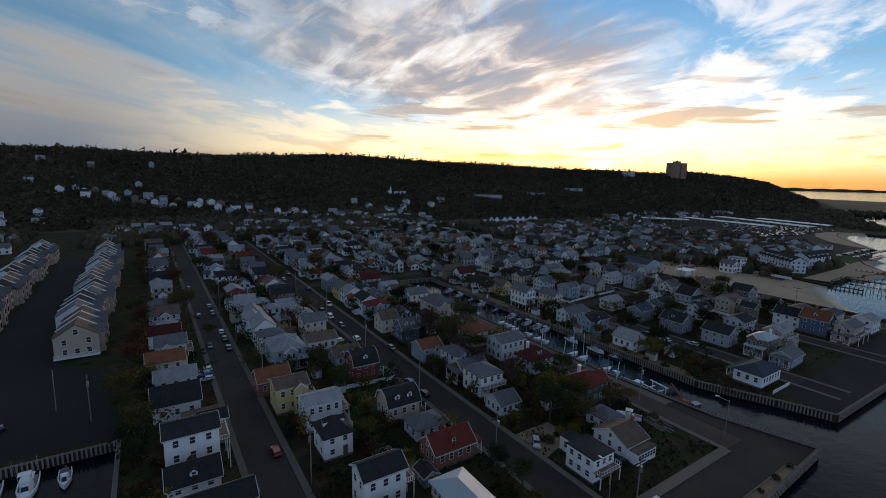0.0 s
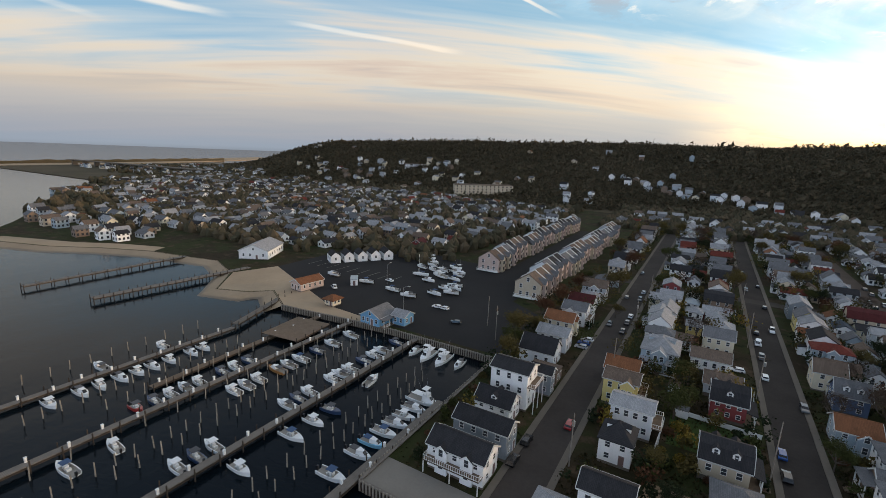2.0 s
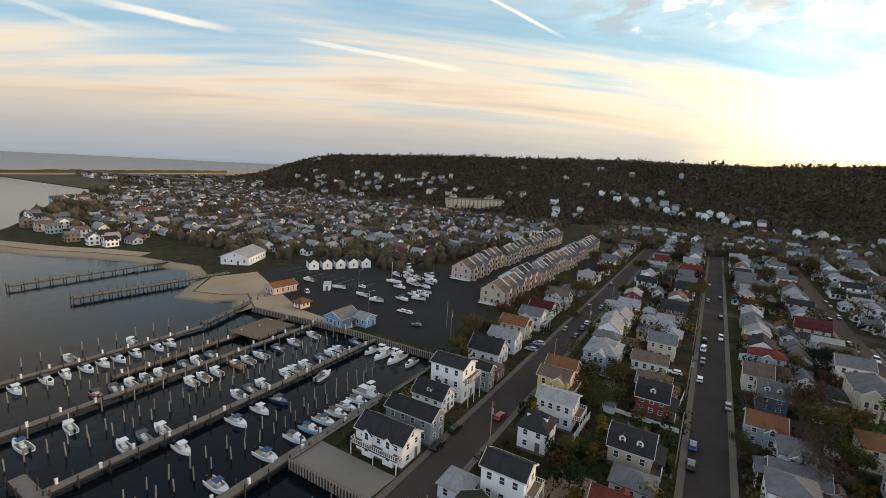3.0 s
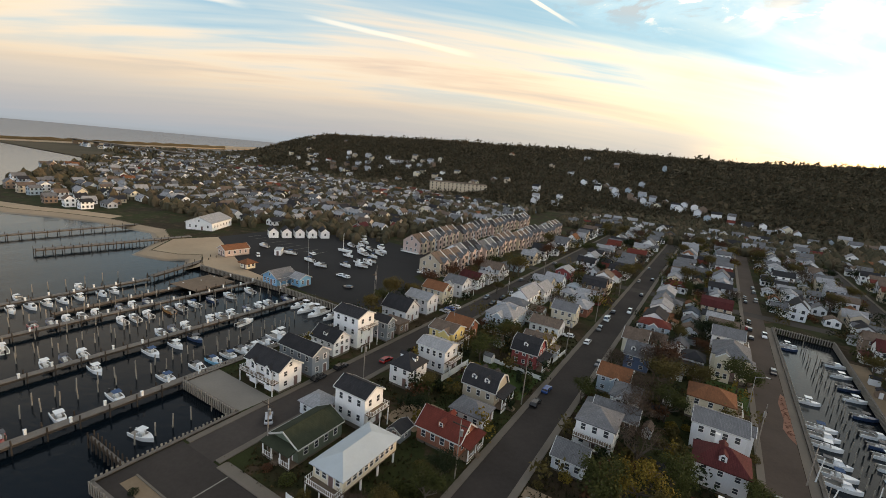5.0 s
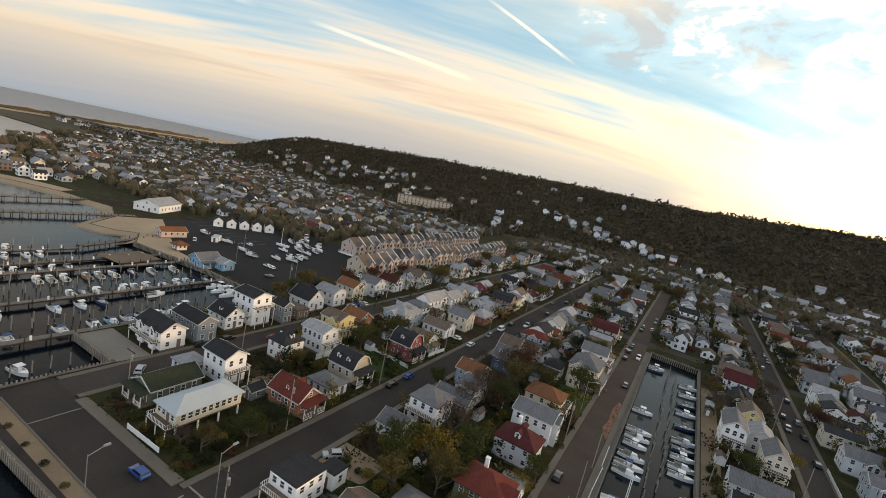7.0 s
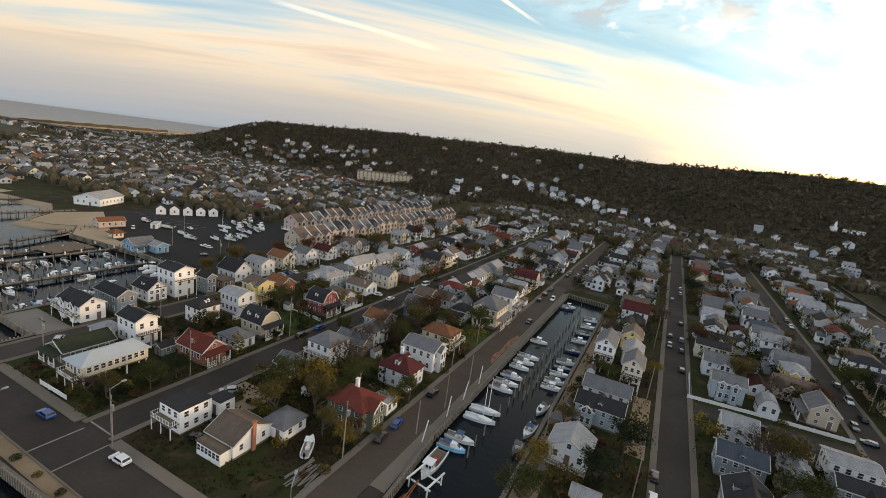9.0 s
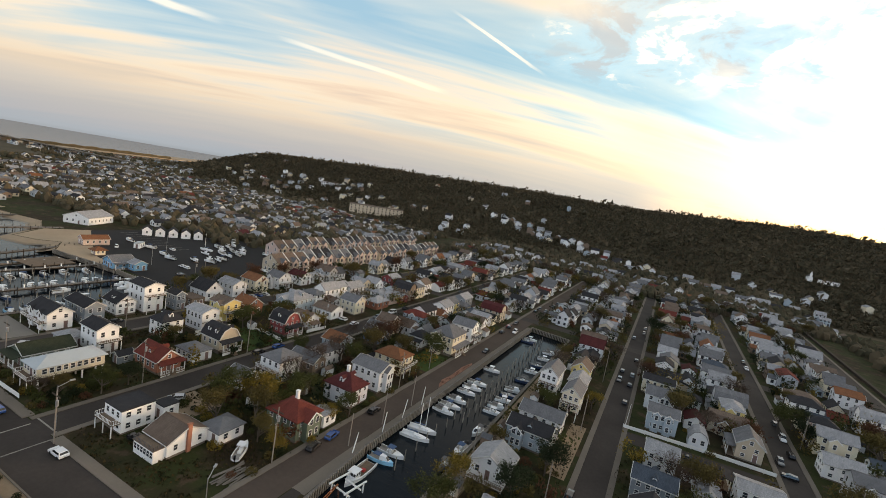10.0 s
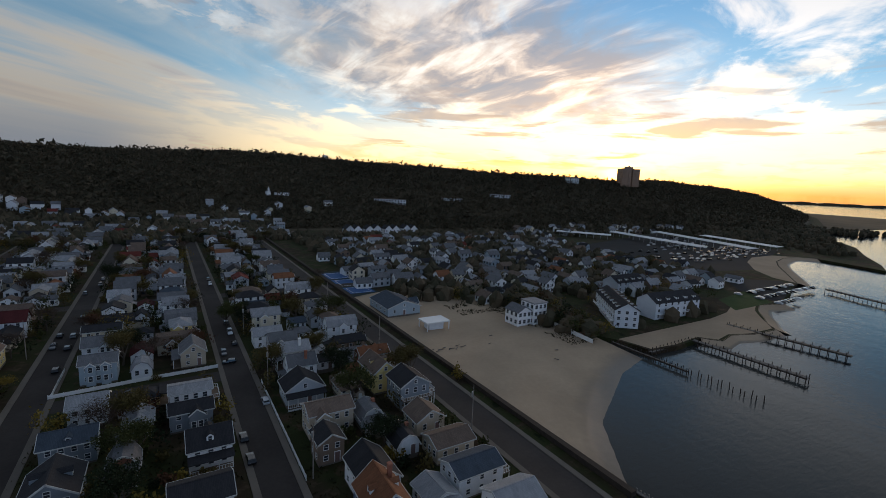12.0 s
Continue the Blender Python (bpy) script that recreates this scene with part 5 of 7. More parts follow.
for box in ((-300, -62, 180, 385, 290), (-570, -200, 240, 405, 250), (-240, -120, 145, 240, 65), (-330, -200, 92, 190, 75), (-480, -330, 160, 260, 75), (-900, -560, 340, 560, 90), (240, 420, 165, 300, 140), (-20, 240, 335, 400, 90), (420, 700, 290, 340, 30), (310, 420, 110, 165, 40), (262, 330, 134, 172, 34), (225, 262, 172, 240, 16)):
    far_town(TOWN, *box)
for box in ((-500, -250, 430, 540, 40), (-700, -480, 480, 600, 10), (-240, -60, 425, 500, 14), (-190, 20, 530, 625, 7), (180, 320, 400, 460, 10)):
    far_town(TOWN, *box, True)
# a winding street of white houses up the slope
for (xa, ya), (xb, yb), n in (((-60, 522), (5, 488), 12), ((5, 488), (60, 462), 10), ((60, 462), (125, 425), 11), ((125, 425), (205, 398), 10)):
    for q in range(n):
        f = (q + 0.5) / n
        far_town(TOWN, xa + (xb - xa) * f - 4, xa + (xb - xa) * f + 4, ya + (yb - ya) * f - 9, ya + (yb - ya) * f + 9, 1, True)
ob = new("distant_houses", TOWN.mesh("distant_houses", FARMATS))
tagged(ob, "hundreds of small distant houses at the foot of the ridge", "houses", kind="stuff")


# ---- trees ----
def tree_proto(leaf, seed, bare=False, tall=1.0, cards=520):
    r = random.Random(seed)
    ob = thing("tree", pose(0, 0, -80), "leafy yard tree beside a house", "tree", "trees between the houses")
    tr, tips = Shape(), []

    def limb(a, b, r0, r1, depth):
        tr.tube(a, b, r0, r1, 5 if depth < 2 else 3)
        if depth == 3:
            tips.append(b)
            return
        for _ in range(3 if depth else 5):
            way = Vector((r.uniform(-1, 1), r.uniform(-1, 1), r.uniform(0.25, 1.1))).normalized()
            limb(b if r.random() < 0.6 else a.lerp(b, 0.65), b + way * (1.9, 1.3, 0.9)[depth] * r.uniform(0.8, 1.3), r1, r1 * 0.5, depth + 1)

    limb(Vector((0, 0, -0.3)), Vector((r.uniform(-0.2, 0.2), r.uniform(-0.2, 0.2), 2.2 * tall)), 0.2, 0.14, 0)
    part("trunk", tr.mesh("trunk", BARK), ob)
    cr = Shape()
    for k in range(cards):
        p = r.choice(tips) + Vector((r.gauss(0, 0.48), r.gauss(0, 0.48), r.gauss(0, 0.40)))
        e = Vector((r.uniform(-1, 1), r.uniform(-1, 1), r.uniform(-0.8, 0.8))).normalized()
        f = e.cross(Vector((r.uniform(-1, 1), r.uniform(-1, 1), r.uniform(-1, 1)))).normalized()
        q = r.uniform(0.08, 0.18)
        if bare:
            cr.add([p - e * q * 2.2, p + f * 0.03, p + e * q * 2.2, p - f * 0.03], [(0, 1, 2, 3)])
        else:
            cr.add([p - e * q, p + f * q * 0.7, p + e * q, p - f * q * 0.7], [(0, 1, 2, 3)])
    part("crown", mesh_of("crown", cr.v, cr.f, LEAF[leaf]), ob)
    return ob


PROTO = {"green": tree_proto("green", 1, cards=3300), "olive": tree_proto("olive", 2, cards=2700), "rust": tree_proto("rust", 3, cards=2100), "yellow": tree_proto("yellow", 4, cards=2400), "bare": tree_proto("bare", 5, True, cards=1300), "dark": tree_proto("dark", 6, cards=3600)}
TREE_LABEL = {"green": "green leafy tree in a yard", "olive": "olive autumn tree with thinning leaves", "rust": "rust-red autumn tree with thin leaves", "yellow": "yellow autumn tree beside the houses", "bare": "bare grey-brown tree with fine twigs", "dark": "dark evergreen tree between the houses"}


def tree(x, y, k=1.0, sort="olive", turn=None):
    turn = rng.uniform(0, 360) if turn is None else turn
    ob = copy_thing(PROTO[sort], pose(x, y, 0, 0, 0, turn) @ Matrix.Diagonal((0.85 * k, 0.85 * k, 0.85 * k, 1)))
    ob["label"] = TREE_LABEL[sort]


for x, y, k, sort in ((33.5, 63, 0.8, "olive"), (34.6, 82, 1.2, "green"), (36, 96, 1.0, "olive"), (45, 34.5, 0.8, "olive"), (48, 40, 0.9, "green"), (42, 33, 0.7, "bare"), (47.5, 45, 0.8, "dark"), (35.5, 56.5, 0.7, "dark"), (57.5, 80, 0.9, "green"), (66.5, 76, 1.3, "bare"), (70, 66, 1.3, "bare"), (71, 57, 1.3, "yellow"),
                      (66.5, 52, 1.4, "green"), (70.5, 47, 1.2, "olive"), (75, 52, 1.2, "olive"), (75, 62, 1.2, "green"), (68, 84, 1.4, "bare"), (71.5, 94, 1.5, "olive"), (70, 103, 1.6, "rust"), (72, 84, 1.2, "green"), (85.8, 66, 0.9, "green"), (84.5, 61.8, 0.7, "yellow"), (60, 97, 1.1, "bare"), (77, 101, 1.2, "olive"),
                      (80, 48.5, 0.9, "olive"), (76.5, 57.6, 0.9, "green"), (84.2, 48, 0.8, "yellow"), (-2, 98, 1.5, "olive"), (1.5, 102, 1.2, "olive"), (-1, 92, 1.1, "green"), (-2.5, 116, 1.4, "rust"), (-1, 130, 1.4, "rust"), (0, 148, 1.4, "rust"), (15.2, 132, 0.8, "olive"), (112.5, 60, 1.1, "yellow"), (113, 52, 1.2, "green"), (121, 64, 1.2, "dark"),
                      (124, 75, 1.2, "dark"), (113, 77, 0.8, "olive"), (126.6, 111, 0.9, "yellow"), (118, 101, 1.0, "green"), (150, 88, 1.4, "olive"), (150, 76, 1.3, "green"), (149, 64, 1.3, "dark"), (151, 120, 1.2, "bare"), (188, 80, 1.4, "green"), (189, 92, 1.4, "dark"), (187, 62, 1.2, "dark"), (170.5, 140, 1.4, "green"), (188, 106, 1.3, "olive")):
    tree(x, y, k, sort)
for _ in range(420):
    x, y = rng.uniform(-2, 214), rng.uniform(76, 330)
    if all(abs(x - r[0]) > r[3] / 2 + 1.5 for r in ROADS) and not (92 < x < 112 and y < 172) and free(x, y, 1.2):
        tree(x, y, rng.uniform(0.9, 1.6), rng.choice(["olive", "olive", "green", "bare", "bare", "rust", "dark"]))
for first in PROTO.values():
    for o in (*first.children_recursive, first):
        bpy.data.objects.remove(o)


def town_spots():
    r = np.random.default_rng(3)
    out = []
    for x0, x1, y0, y1, n in ((262, 345, 84, 134, 300), (600, 900, 130, 260, 700), (-480, -230, 105, 250, 1500), (-240, -120, 130, 200, 500), (-320, -60, 150, 400, 4200), (-600, -200, 230, 430, 3600), (-30, 230, 320, 430, 3000), (232, 420, 128, 330, 2200), (420, 1000, 200, 330, 1500), (-900, -560, 330, 600, 1200)):
        for _ in range(n):
            x, y = r.uniform(x0, x1), r.uniform(y0, y1)
            if free(x, y, 0.3) and not (600 <= x < 900 and y < 131 + (x - 640) * 0.42) and not (262 <= x < 345 and y < 86) and not (x < -330 and y < 100 - 0.55 * (x + 330)) and not (420 < x < 620 and y < 285) and not (214 < x < 256 and y < (212 if x < 236 else 142)):
                k = r.uniform(0.6, 1.2)
                out.append((x, y, max(0, hill_height(x, y)) - 1, 2.3 * k, 3.3 * k))
    return out


woods("town_trees", town_spots(), FOREST, "bare and browning trees among the distant houses")


# ---- shrubs and small trees that fill the yards, past counting ----
def yard_growth():
    r = np.random.default_rng(21)
    pick = random.Random(8)
    verts, faces, idx = [], [], []
    n = -70
    for _ in range(9000):
        if n >= 1000:
            break
        x, y = (pick.uniform(-2, 214), pick.uniform(50, 335)) if n > 150 else (pick.uniform(244, 420), pick.uniform(100, 170)) if n > 0 else (pick.uniform(266, 286), pick.uniform(86, 128))
        if 0 < n <= 150 and (x < 275 and (y < 113 or x < 264 and y < 136 or x < 250) or 366 < x and y < 160):
            continue
        if any(abs(x - q[0]) < q[3] / 2 + 2.2 for q in ROADS) or (91 < x < 113 and y < 172) or 175 < y < 183 or (134 < x < 166 and 99 < y < 110) or not free(x, y, -0.4):
            continue
        k = pick.uniform(0.65, 1.65) if y > 84 else pick.uniform(0.5, 1.1)
        if not free(x, y, 1.15 * k - 0.9):
            continue
        n += 1
        lobes = np.array([(pick.gauss(0, 0.9), pick.gauss(0, 0.9), pick.uniform(1.0, 3.6)) for _ in range(pick.randint(4, 6))]) * k
        m = 150
        c = lobes[r.integers(0, len(lobes), m)] + r.normal(0, 0.55 * k, (m, 3)) + (x, y, 0)
        c[:, 2] = np.maximum(c[:, 2], 0.15)
        e, g = r.normal(0, 1, (m, 3)), r.normal(0, 1, (m, 3))
        e /= np.linalg.norm(e, axis=1)[:, None]
        g = np.cross(e, g)
        g /= np.linalg.norm(g, axis=1)[:, None]
        q = r.uniform(0.17, 0.36, (m, 1))
        o = len(verts)
        verts += np.stack([c - e * q, c + g * q * 0.7, c + e * q, c - g * q * 0.7], 1).reshape(-1, 3).tolist()
        faces += (np.arange(m * 4).reshape(-1, 4) + o).tolist()
        idx += [pick.choice((0, 0, 1, 1, 1, 2, 3, 4, 4))] * m
    ob = new("yard_shrubs", mesh_of("yard_shrubs", verts, faces, [LEAF[k] for k in ("green", "olive", "yellow", "rust", "dark")], idx))
    tagged(ob, "olive, green and rust shrubs between the houses", "shrubs", kind="stuff")


yard_growth()


# ---- boats ----
def hull_mesh(L, B, mats, floor=0.35, sheer=0.95):
    s = Shape()
    n = 9
    rows = []
    for i in range(n):
        q = i / (n - 1)
        b = B / 2 * (0.88 + 0.12 * min(1, q * 4)) * (1 - max(0, (q - 0.45) / 0.55) ** 2.2)
        b = max(b, 0.04)
        y = -L / 2 + L * q
        sh = sheer + 0.45 * max(0, q - 0.4) ** 1.5
        kl = -0.35 + 0.7 * max(0, q - 0.7) ** 1.4 * 2
        rows.append([(-b, y, sh), (-b * 0.92, y, 0.1), (-b * 0.5, y, kl * 0.6), (0, y, kl), (b * 0.5, y, kl * 0.6), (b * 0.92, y, 0.1), (b, y, sh), (b * 0.84, y, sh), (b * 0.76, y, floor if q < 0.55 else sh - 0.05), (-b * 0.76, y, floor if q < 0.55 else sh - 0.05), (-b * 0.84, y, sh)])
    m = len(rows[0])
    v = [p for r in rows for p in r]
    f, idx = [], []
    for i in range(n - 1):
        for j in range(m):
            k = (j + 1) % m
            f.append((i * m + j, i * m + k, (i + 1) * m + k, (i + 1) * m + j))
            idx.append(1 if j in (7, 8, 9) and i < 5 else 0)
    f += [tuple(range(m - 1, -1, -1)), tuple((n - 1) * m + j for j in range(m))]
    idx += [0, 0]
    s.add(v, f)
    s.i = idx
    return s.mesh("hull", mats)


def boat_proto(kind, L, B, colour):
    words = {"cuddy": "cabin motor boat moored at the dock", "console": "open motor boat with an outboard engine", "sport": "large sport fishing boat with a flybridge", "sail": "sailing boat with a bare tall mast", "work": "work boat with a forward wheelhouse and open deck"}[kind]
    ob = thing("boat", pose(0, 0, -90), f"{'white' if colour == 'white' else colour} {words}", "boat", "boats in the harbour")
    part("hull", hull_mesh(L, B, [HULL[colour], DECKTAN if kind != 'sail' else GELCOAT]), ob)
    y = L * 0.08
    if kind == "console":
        part("console", Shape().box(-0.4, 0.4, -0.5, 0.4, 0.35, 1.35).mesh("console", GELCOAT), ob)
        top = part("top", Shape().box(-0.9, 0.9, -1.0, 0.9, 2.15, 2.25).mesh("top", CANVAS if L > 7 else GELCOAT if colour == 'white' else DARKTRIM), ob)
        fr = Shape()
        for sx in (-0.7, 0.7):
            for sy in (-0.7, 0.6):
                fr.tube((sx * 0.7, sy * 0.6, 0.4), (sx, sy, 2.16), 0.03, n=4)
            fr.tube((sx, -0.7, 2.13), (sx, 0.6, 2.13), 0.03, n=4)
        part("frame", fr.tube((-0.7, 0.6, 2.13), (0.7, 0.6, 2.13), 0.03, n=4).mesh("frame", STEEL), top)
        part("seat", Shape().box(-0.45, 0.45, -1.3, -0.8, 0.35, 0.95).mesh("seat", TRIM), ob)
    if kind in ("console", "cuddy"):
        part("outboard", Shape().box(-0.22, 0.22, -L / 2 - 0.45, -L / 2 - 0.02, 0.5, 1.35).box(-0.1, 0.1, -L / 2 - 0.35, -L / 2 - 0.1, -0.5, 0.52).mesh("outboard", PAINT["black"]), ob)
    if kind in ("cuddy", "sport"):
        h = 1.0 if kind == "cuddy" else 1.5
        w0 = B * 0.34
        c = Shape().add([(-w0, y - 0.8, 0.9), (w0, y - 0.8, 0.9), (w0 * 0.6, y + L * 0.26, 1.0), (-w0 * 0.6, y + L * 0.26, 1.0), (-w0 * 0.88, y - 0.7, 0.9 + h), (w0 * 0.88, y - 0.7, 0.9 + h), (w0 * 0.5, y + L * 0.10, 0.9 + h), (-w0 * 0.5, y + L * 0.10, 0.9 + h)],
                        [(0, 1, 2, 3), (4, 5, 6, 7), (0, 1, 5, 4), (1, 2, 6, 5), (2, 3, 7, 6), (3, 0, 4, 7)])
        cab = part("cabin", c.mesh("cabin", GELCOAT), ob)
        part("windscreen", Shape().slab([(-w0 * 0.56, y + L * 0.235, 1.14), (w0 * 0.56, y + L * 0.235, 1.14), (w0 * 0.46, y + L * 0.125, 0.80 + h), (-w0 * 0.46, y + L * 0.125, 0.80 + h)], -0.03).mesh("windscreen", CARGLASS), cab)
    if kind in ("cuddy", "sport"):
        part("cockpit_cover", Shape().box(-B * 0.3, B * 0.3, -L * 0.30, y - 0.85, 0.9 + h - 0.12, 0.9 + h).mesh("cockpit_cover", CANVAS if colour == 'sky' else DARKTRIM if kind == 'cuddy' else GELCOAT), ob)
    if kind == "sport":
        fb = part("flybridge", Shape().box(-B * 0.28, B * 0.28, y - 0.6, y + 0.9, 2.4, 3.0).mesh("flybridge", GELCOAT), ob)
        part("hardtop", Shape().box(-B * 0.3, B * 0.3, y - 0.9, y + 0.8, 4.4, 4.5).mesh("hardtop", GELCOAT), fb)
        for sx in (-1, 1):
            for sy in (-0.5, 0.7):
                part("strut", Shape().tube((sx * B * 0.26, y + sy, 3.0), (sx * B * 0.28, y + sy, 4.42), 0.035, n=4).mesh("strut", STEEL), fb)
            part("outrigger", Shape().tube((sx * B * 0.3, y, 2.6), (sx * (B * 0.3 + 1.0), y - 1.5, 7.5), 0.03, 0.012, 4).mesh("outrigger", STEEL), ob)
    if kind == "work":
        house_ = part("wheelhouse", Shape().box(-1.05, 1.05, 1.0, 3.0, 0.5, 2.35).box(-1.2, 1.2, 0.7, 3.25, 2.35, 2.47).mesh("wheelhouse", GELCOAT), ob)
        for sx in (-0.7, 0.0, 0.7):
            part("window", Shape().box(sx - 0.28, sx + 0.28, 3.0, 3.03, 1.45, 2.15).mesh("window", CARGLASS), house_)
        for sx in (-1, 1):
            for sy in (1.5, 2.4):
                part("window", Shape().box(*sorted((sx * 1.05, sx * 1.08)), sy - 0.3, sy + 0.3, 1.45, 2.15).mesh("window", CARGLASS), house_)
        part("deck_floor", Shape().box(-1.25, 1.25, -L * 0.45, 0.9, 0.5, 0.62).mesh("deck_floor", WOOD), ob)
        part("gear_bin", Shape().box(-0.8, 0.1, -1.6, -0.7, 0.62, 1.15).mesh("gear_bin", REDPAINT), ob, None, "red gear bin")
        part("hauler", Shape().box(0.5, 0.9, -0.4, 0.1, 0.62, 1.3).tube((0.7, -0.15, 1.3), (0.95, -0.15, 2.2), 0.05, n=5).mesh("hauler", STEEL), ob)
    if kind == "sail":
        part("coachroof", Shape().box(-B * 0.22, B * 0.22, -L * 0.05, L * 0.22, 0.9, 1.3).mesh("coachroof", GELCOAT), ob)
        mast = part("mast", Shape().tube((0, L * 0.1, 0.8), (0, L * 0.1, L * 1.25), 0.13, 0.08, 6).mesh("mast", TRIM), ob)
        part("boom", Shape().tube((0, L * 0.1, 2.0), (0, -L * 0.32, 1.9), 0.07, n=6).mesh("boom", STEEL), mast)
        part("furled_sail", Shape().tube((0, L * 0.08, 2.12), (0, -L * 0.3, 2.02), 0.16, 0.08, 6).mesh("furled_sail", CANVAS), mast)
    return ob


BOATS = {"cuddy": boat_proto("cuddy", 7.2, 2.5, "white"), "console": boat_proto("console", 6.6, 2.3, "white"), "console_big": boat_proto("console", 7.6, 2.6, "white"), "sport": boat_proto("sport", 10.5, 3.6, "white"), "sail": boat_proto("sail", 8.6, 2.6, "white"), "work": boat_proto("work", 11.0, 3.6, "white"),
         "blue": boat_proto("cuddy", 7.0, 2.5, "sky"), "navy": boat_proto("console", 6.4, 2.3, "blue"), "red": boat_proto("console", 5.8, 2.2, "red"), "wood": boat_proto("cuddy", 7.6, 2.6, "wood")}


def boat(sort, x, y, rot, z=SEA - 0.05):
    copy_thing(BOATS[sort], pose(x, y, z, 0, 0, rot + rng.uniform(-4, 4)) @ Matrix.Scale(0.72, 4))


def line_of(sorts, x, ys, rot):
    for k, y in enumerate(ys):
        boat(sorts[k % len(sorts)], x, y, rot)


line_of(("console", "cuddy", "console", "cuddy"), -65.5, (23, 28, 31.2, 35, 38.2, 41.4, 45, 50, 53), -90)
line_of(("cuddy", "console"), -74.5, (35, 48), 90)
line_of(("navy", "console", "cuddy", "console", "navy", "console", "navy"), -51.2, (34, 37, 40, 42.8, 48, 51, 54.5), 90)
line_of(("console", "cuddy", "console", "wood", "cuddy", "console_big", "navy", "cuddy", "cuddy"), -42.4, (44.6, 47.4, 50.4, 55.4, 58.4, 62, 67, 72.4, 79), 90)
line_of(("console_big", "console"), -42.6, (17, 23.4), 90)
boat("sail", -42, 6.4, 90)
boat("red", -51.2, 31, -90)
line_of(("console", "navy", "console", "cuddy", "navy", "console"), -29.6, (26, 29, 32, 47, 49.6, 52.6), 90)
line_of(("console", "cuddy", "console", "navy", "console", "cuddy", "navy"), -29.6, (59, 61.8, 64.6, 69.4, 73, 76.2, 82), 90)
line_of(("console", "console_big", "console", "navy"), -21.2, (31, 41, 46, 50.4), -90)
boat("cuddy", -22.2, 63.4, 10)
for x, sort in ((-22.6, "cuddy"), (-18.8, "sport"), (-14.6, "sport"), (-10.2, "cuddy")):
    boat(sort, x, 80.6, 180)
line_of(("console_big", "cuddy", "blue", "console_big", "cuddy", "console", "cuddy", "sport"), -8.6, (37.6, 43.6, 47, 50.4, 53.6, 56.4, 59.6, 63), -90)
line_of(("console_big", "red", "console"), -8.4, (29, 14, 21), -90)
boat("console", 5.4, 26.5, -80)
boat("console", 80.8, 44.5, 30, 0.35)
boat("work", 97.4, 54.8, 186)
# canal
boat("blue", 98.0, 60.4, -88)
boat("console_big", 98.2, 63.4, -92)
boat("sail", 98.7, 71.2, -84)
boat("sail", 98.5, 74.5, -80)
line_of(("cuddy", "console_big", "cuddy", "console", "cuddy", "console_big"), 98.1, (85, 88.2, 92, 97.8, 101.4, 105.1), -90)
line_of(("console", "navy", "console"), 97.6, (117, 153.6, 157), -88)
boat("cuddy", 107.8, 82.5, 172)
boat("console_big", 107.8, 73.6, 176)
boat("navy", 107.6, 67.0, 178)
line_of(("console", "cuddy", "console", "navy", "cuddy", "navy", "console", "navy", "console", "cuddy"), 107.2, (93, 96.4, 100.9, 104.6, 108.8, 117.1, 126, 132.2, 140.4, 148), -82)
# boats laid up ashore
for k, (x, y) in enumerate(((-57, 135), (-57, 144), (-50, 138), (-43, 137), (-40, 125), (-39, 130), (-36, 122), (-63, 145), (-64, 155), (-54, 113), (-46, 111), (-67, 115), (-83, 115), (-40, 118), (-47, 147), (-52, 152), (-45, 143), (-61, 150), (-37, 127), (-53, 146), (-50, 130))):
    copy_thing(BOATS[("sail", "cuddy", "sport", "console_big", "cuddy", "console")[k % 6] if y > 130 else ("cuddy", "console_big")[k % 2]], pose(x, y, 0.55, 0, 0, rng.choice((70, 80, -100, 100)) + rng.uniform(-10, 10)) @ Matrix.Scale(0.74, 4))
    cradle = thing("boat_stand", pose(x, y, 0), "dark timber blocks under a laid-up boat", "boat stand", "boat stands")
    for dx in (-1.2, 1.2):
        part("block", Shape().box(dx - 0.25, dx + 0.25, -0.8, 0.8, 0, 0.62).mesh("block", PILE), cradle)
for first in BOATS.values():
    for o in (*first.children_recursive, first):
        bpy.data.objects.remove(o)


# ---- docks, piers and bulkheads ----
PILE_MESH = Shape().tube((0, 0, -2.6), (0, 0, 1.4), 0.13, 0.11, 7).mesh("post", PILE)
BLEACHED = surface("bleached_pile", (0.27, 0.24, 0.20), 0.9, vary=0.3)
PEDESTAL = Shape().box(-0.16, 0.16, -0.16, 0.16, -0.05, 0.75).box(-0.2, 0.2, -0.2, 0.2, 0.75, 0.85).mesh("pedestal", TRIM)
MOOR_MESH = Shape().tube((0, 0, -3.2), (0, 0, 1.3), 0.13, 0.10, 6).mesh("mooring_post", BLEACHED)


def dock(x0, y0, x1, y1, wide, z, label, step=4.0, high=0.9, mat=None):
    a, b = Vector((x0, y0, 0)), Vector((x1, y1, 0))
    L, wide = (b - a).length, wide * 0.8
    ob = thing("dock", pose(x0, y0, 0, 0, 0, math.degrees(math.atan2(-(x1 - x0), y1 - y0))), label, "dock", "docks of the harbour")
    part("deck", Shape().box(-wide / 2, wide / 2, 0, L, z - 0.14, z).mesh("deck", mat or PALEWOOD), ob)
    for sx in (-1, 1):
        part("beam", Shape().box(sx * wide / 2 - 0.12, sx * wide / 2 + 0.12, 0, L, z - 0.45, z - 0.144).mesh("beam", PILE), ob)
        for q in range(int(L / step) + 1):
            part("post", PILE_MESH, ob, pose(sx * (wide / 2 + 0.2), q * step, z - 1.5 + high))
    if -80 < x0 < 0 and L > 40:
        for q in range(int(L / 5)):
            part("pedestal", PEDESTAL, ob, pose((q % 2 - 0.5) * (wide - 0.4), 2 + 5 * q, z))
    return ob


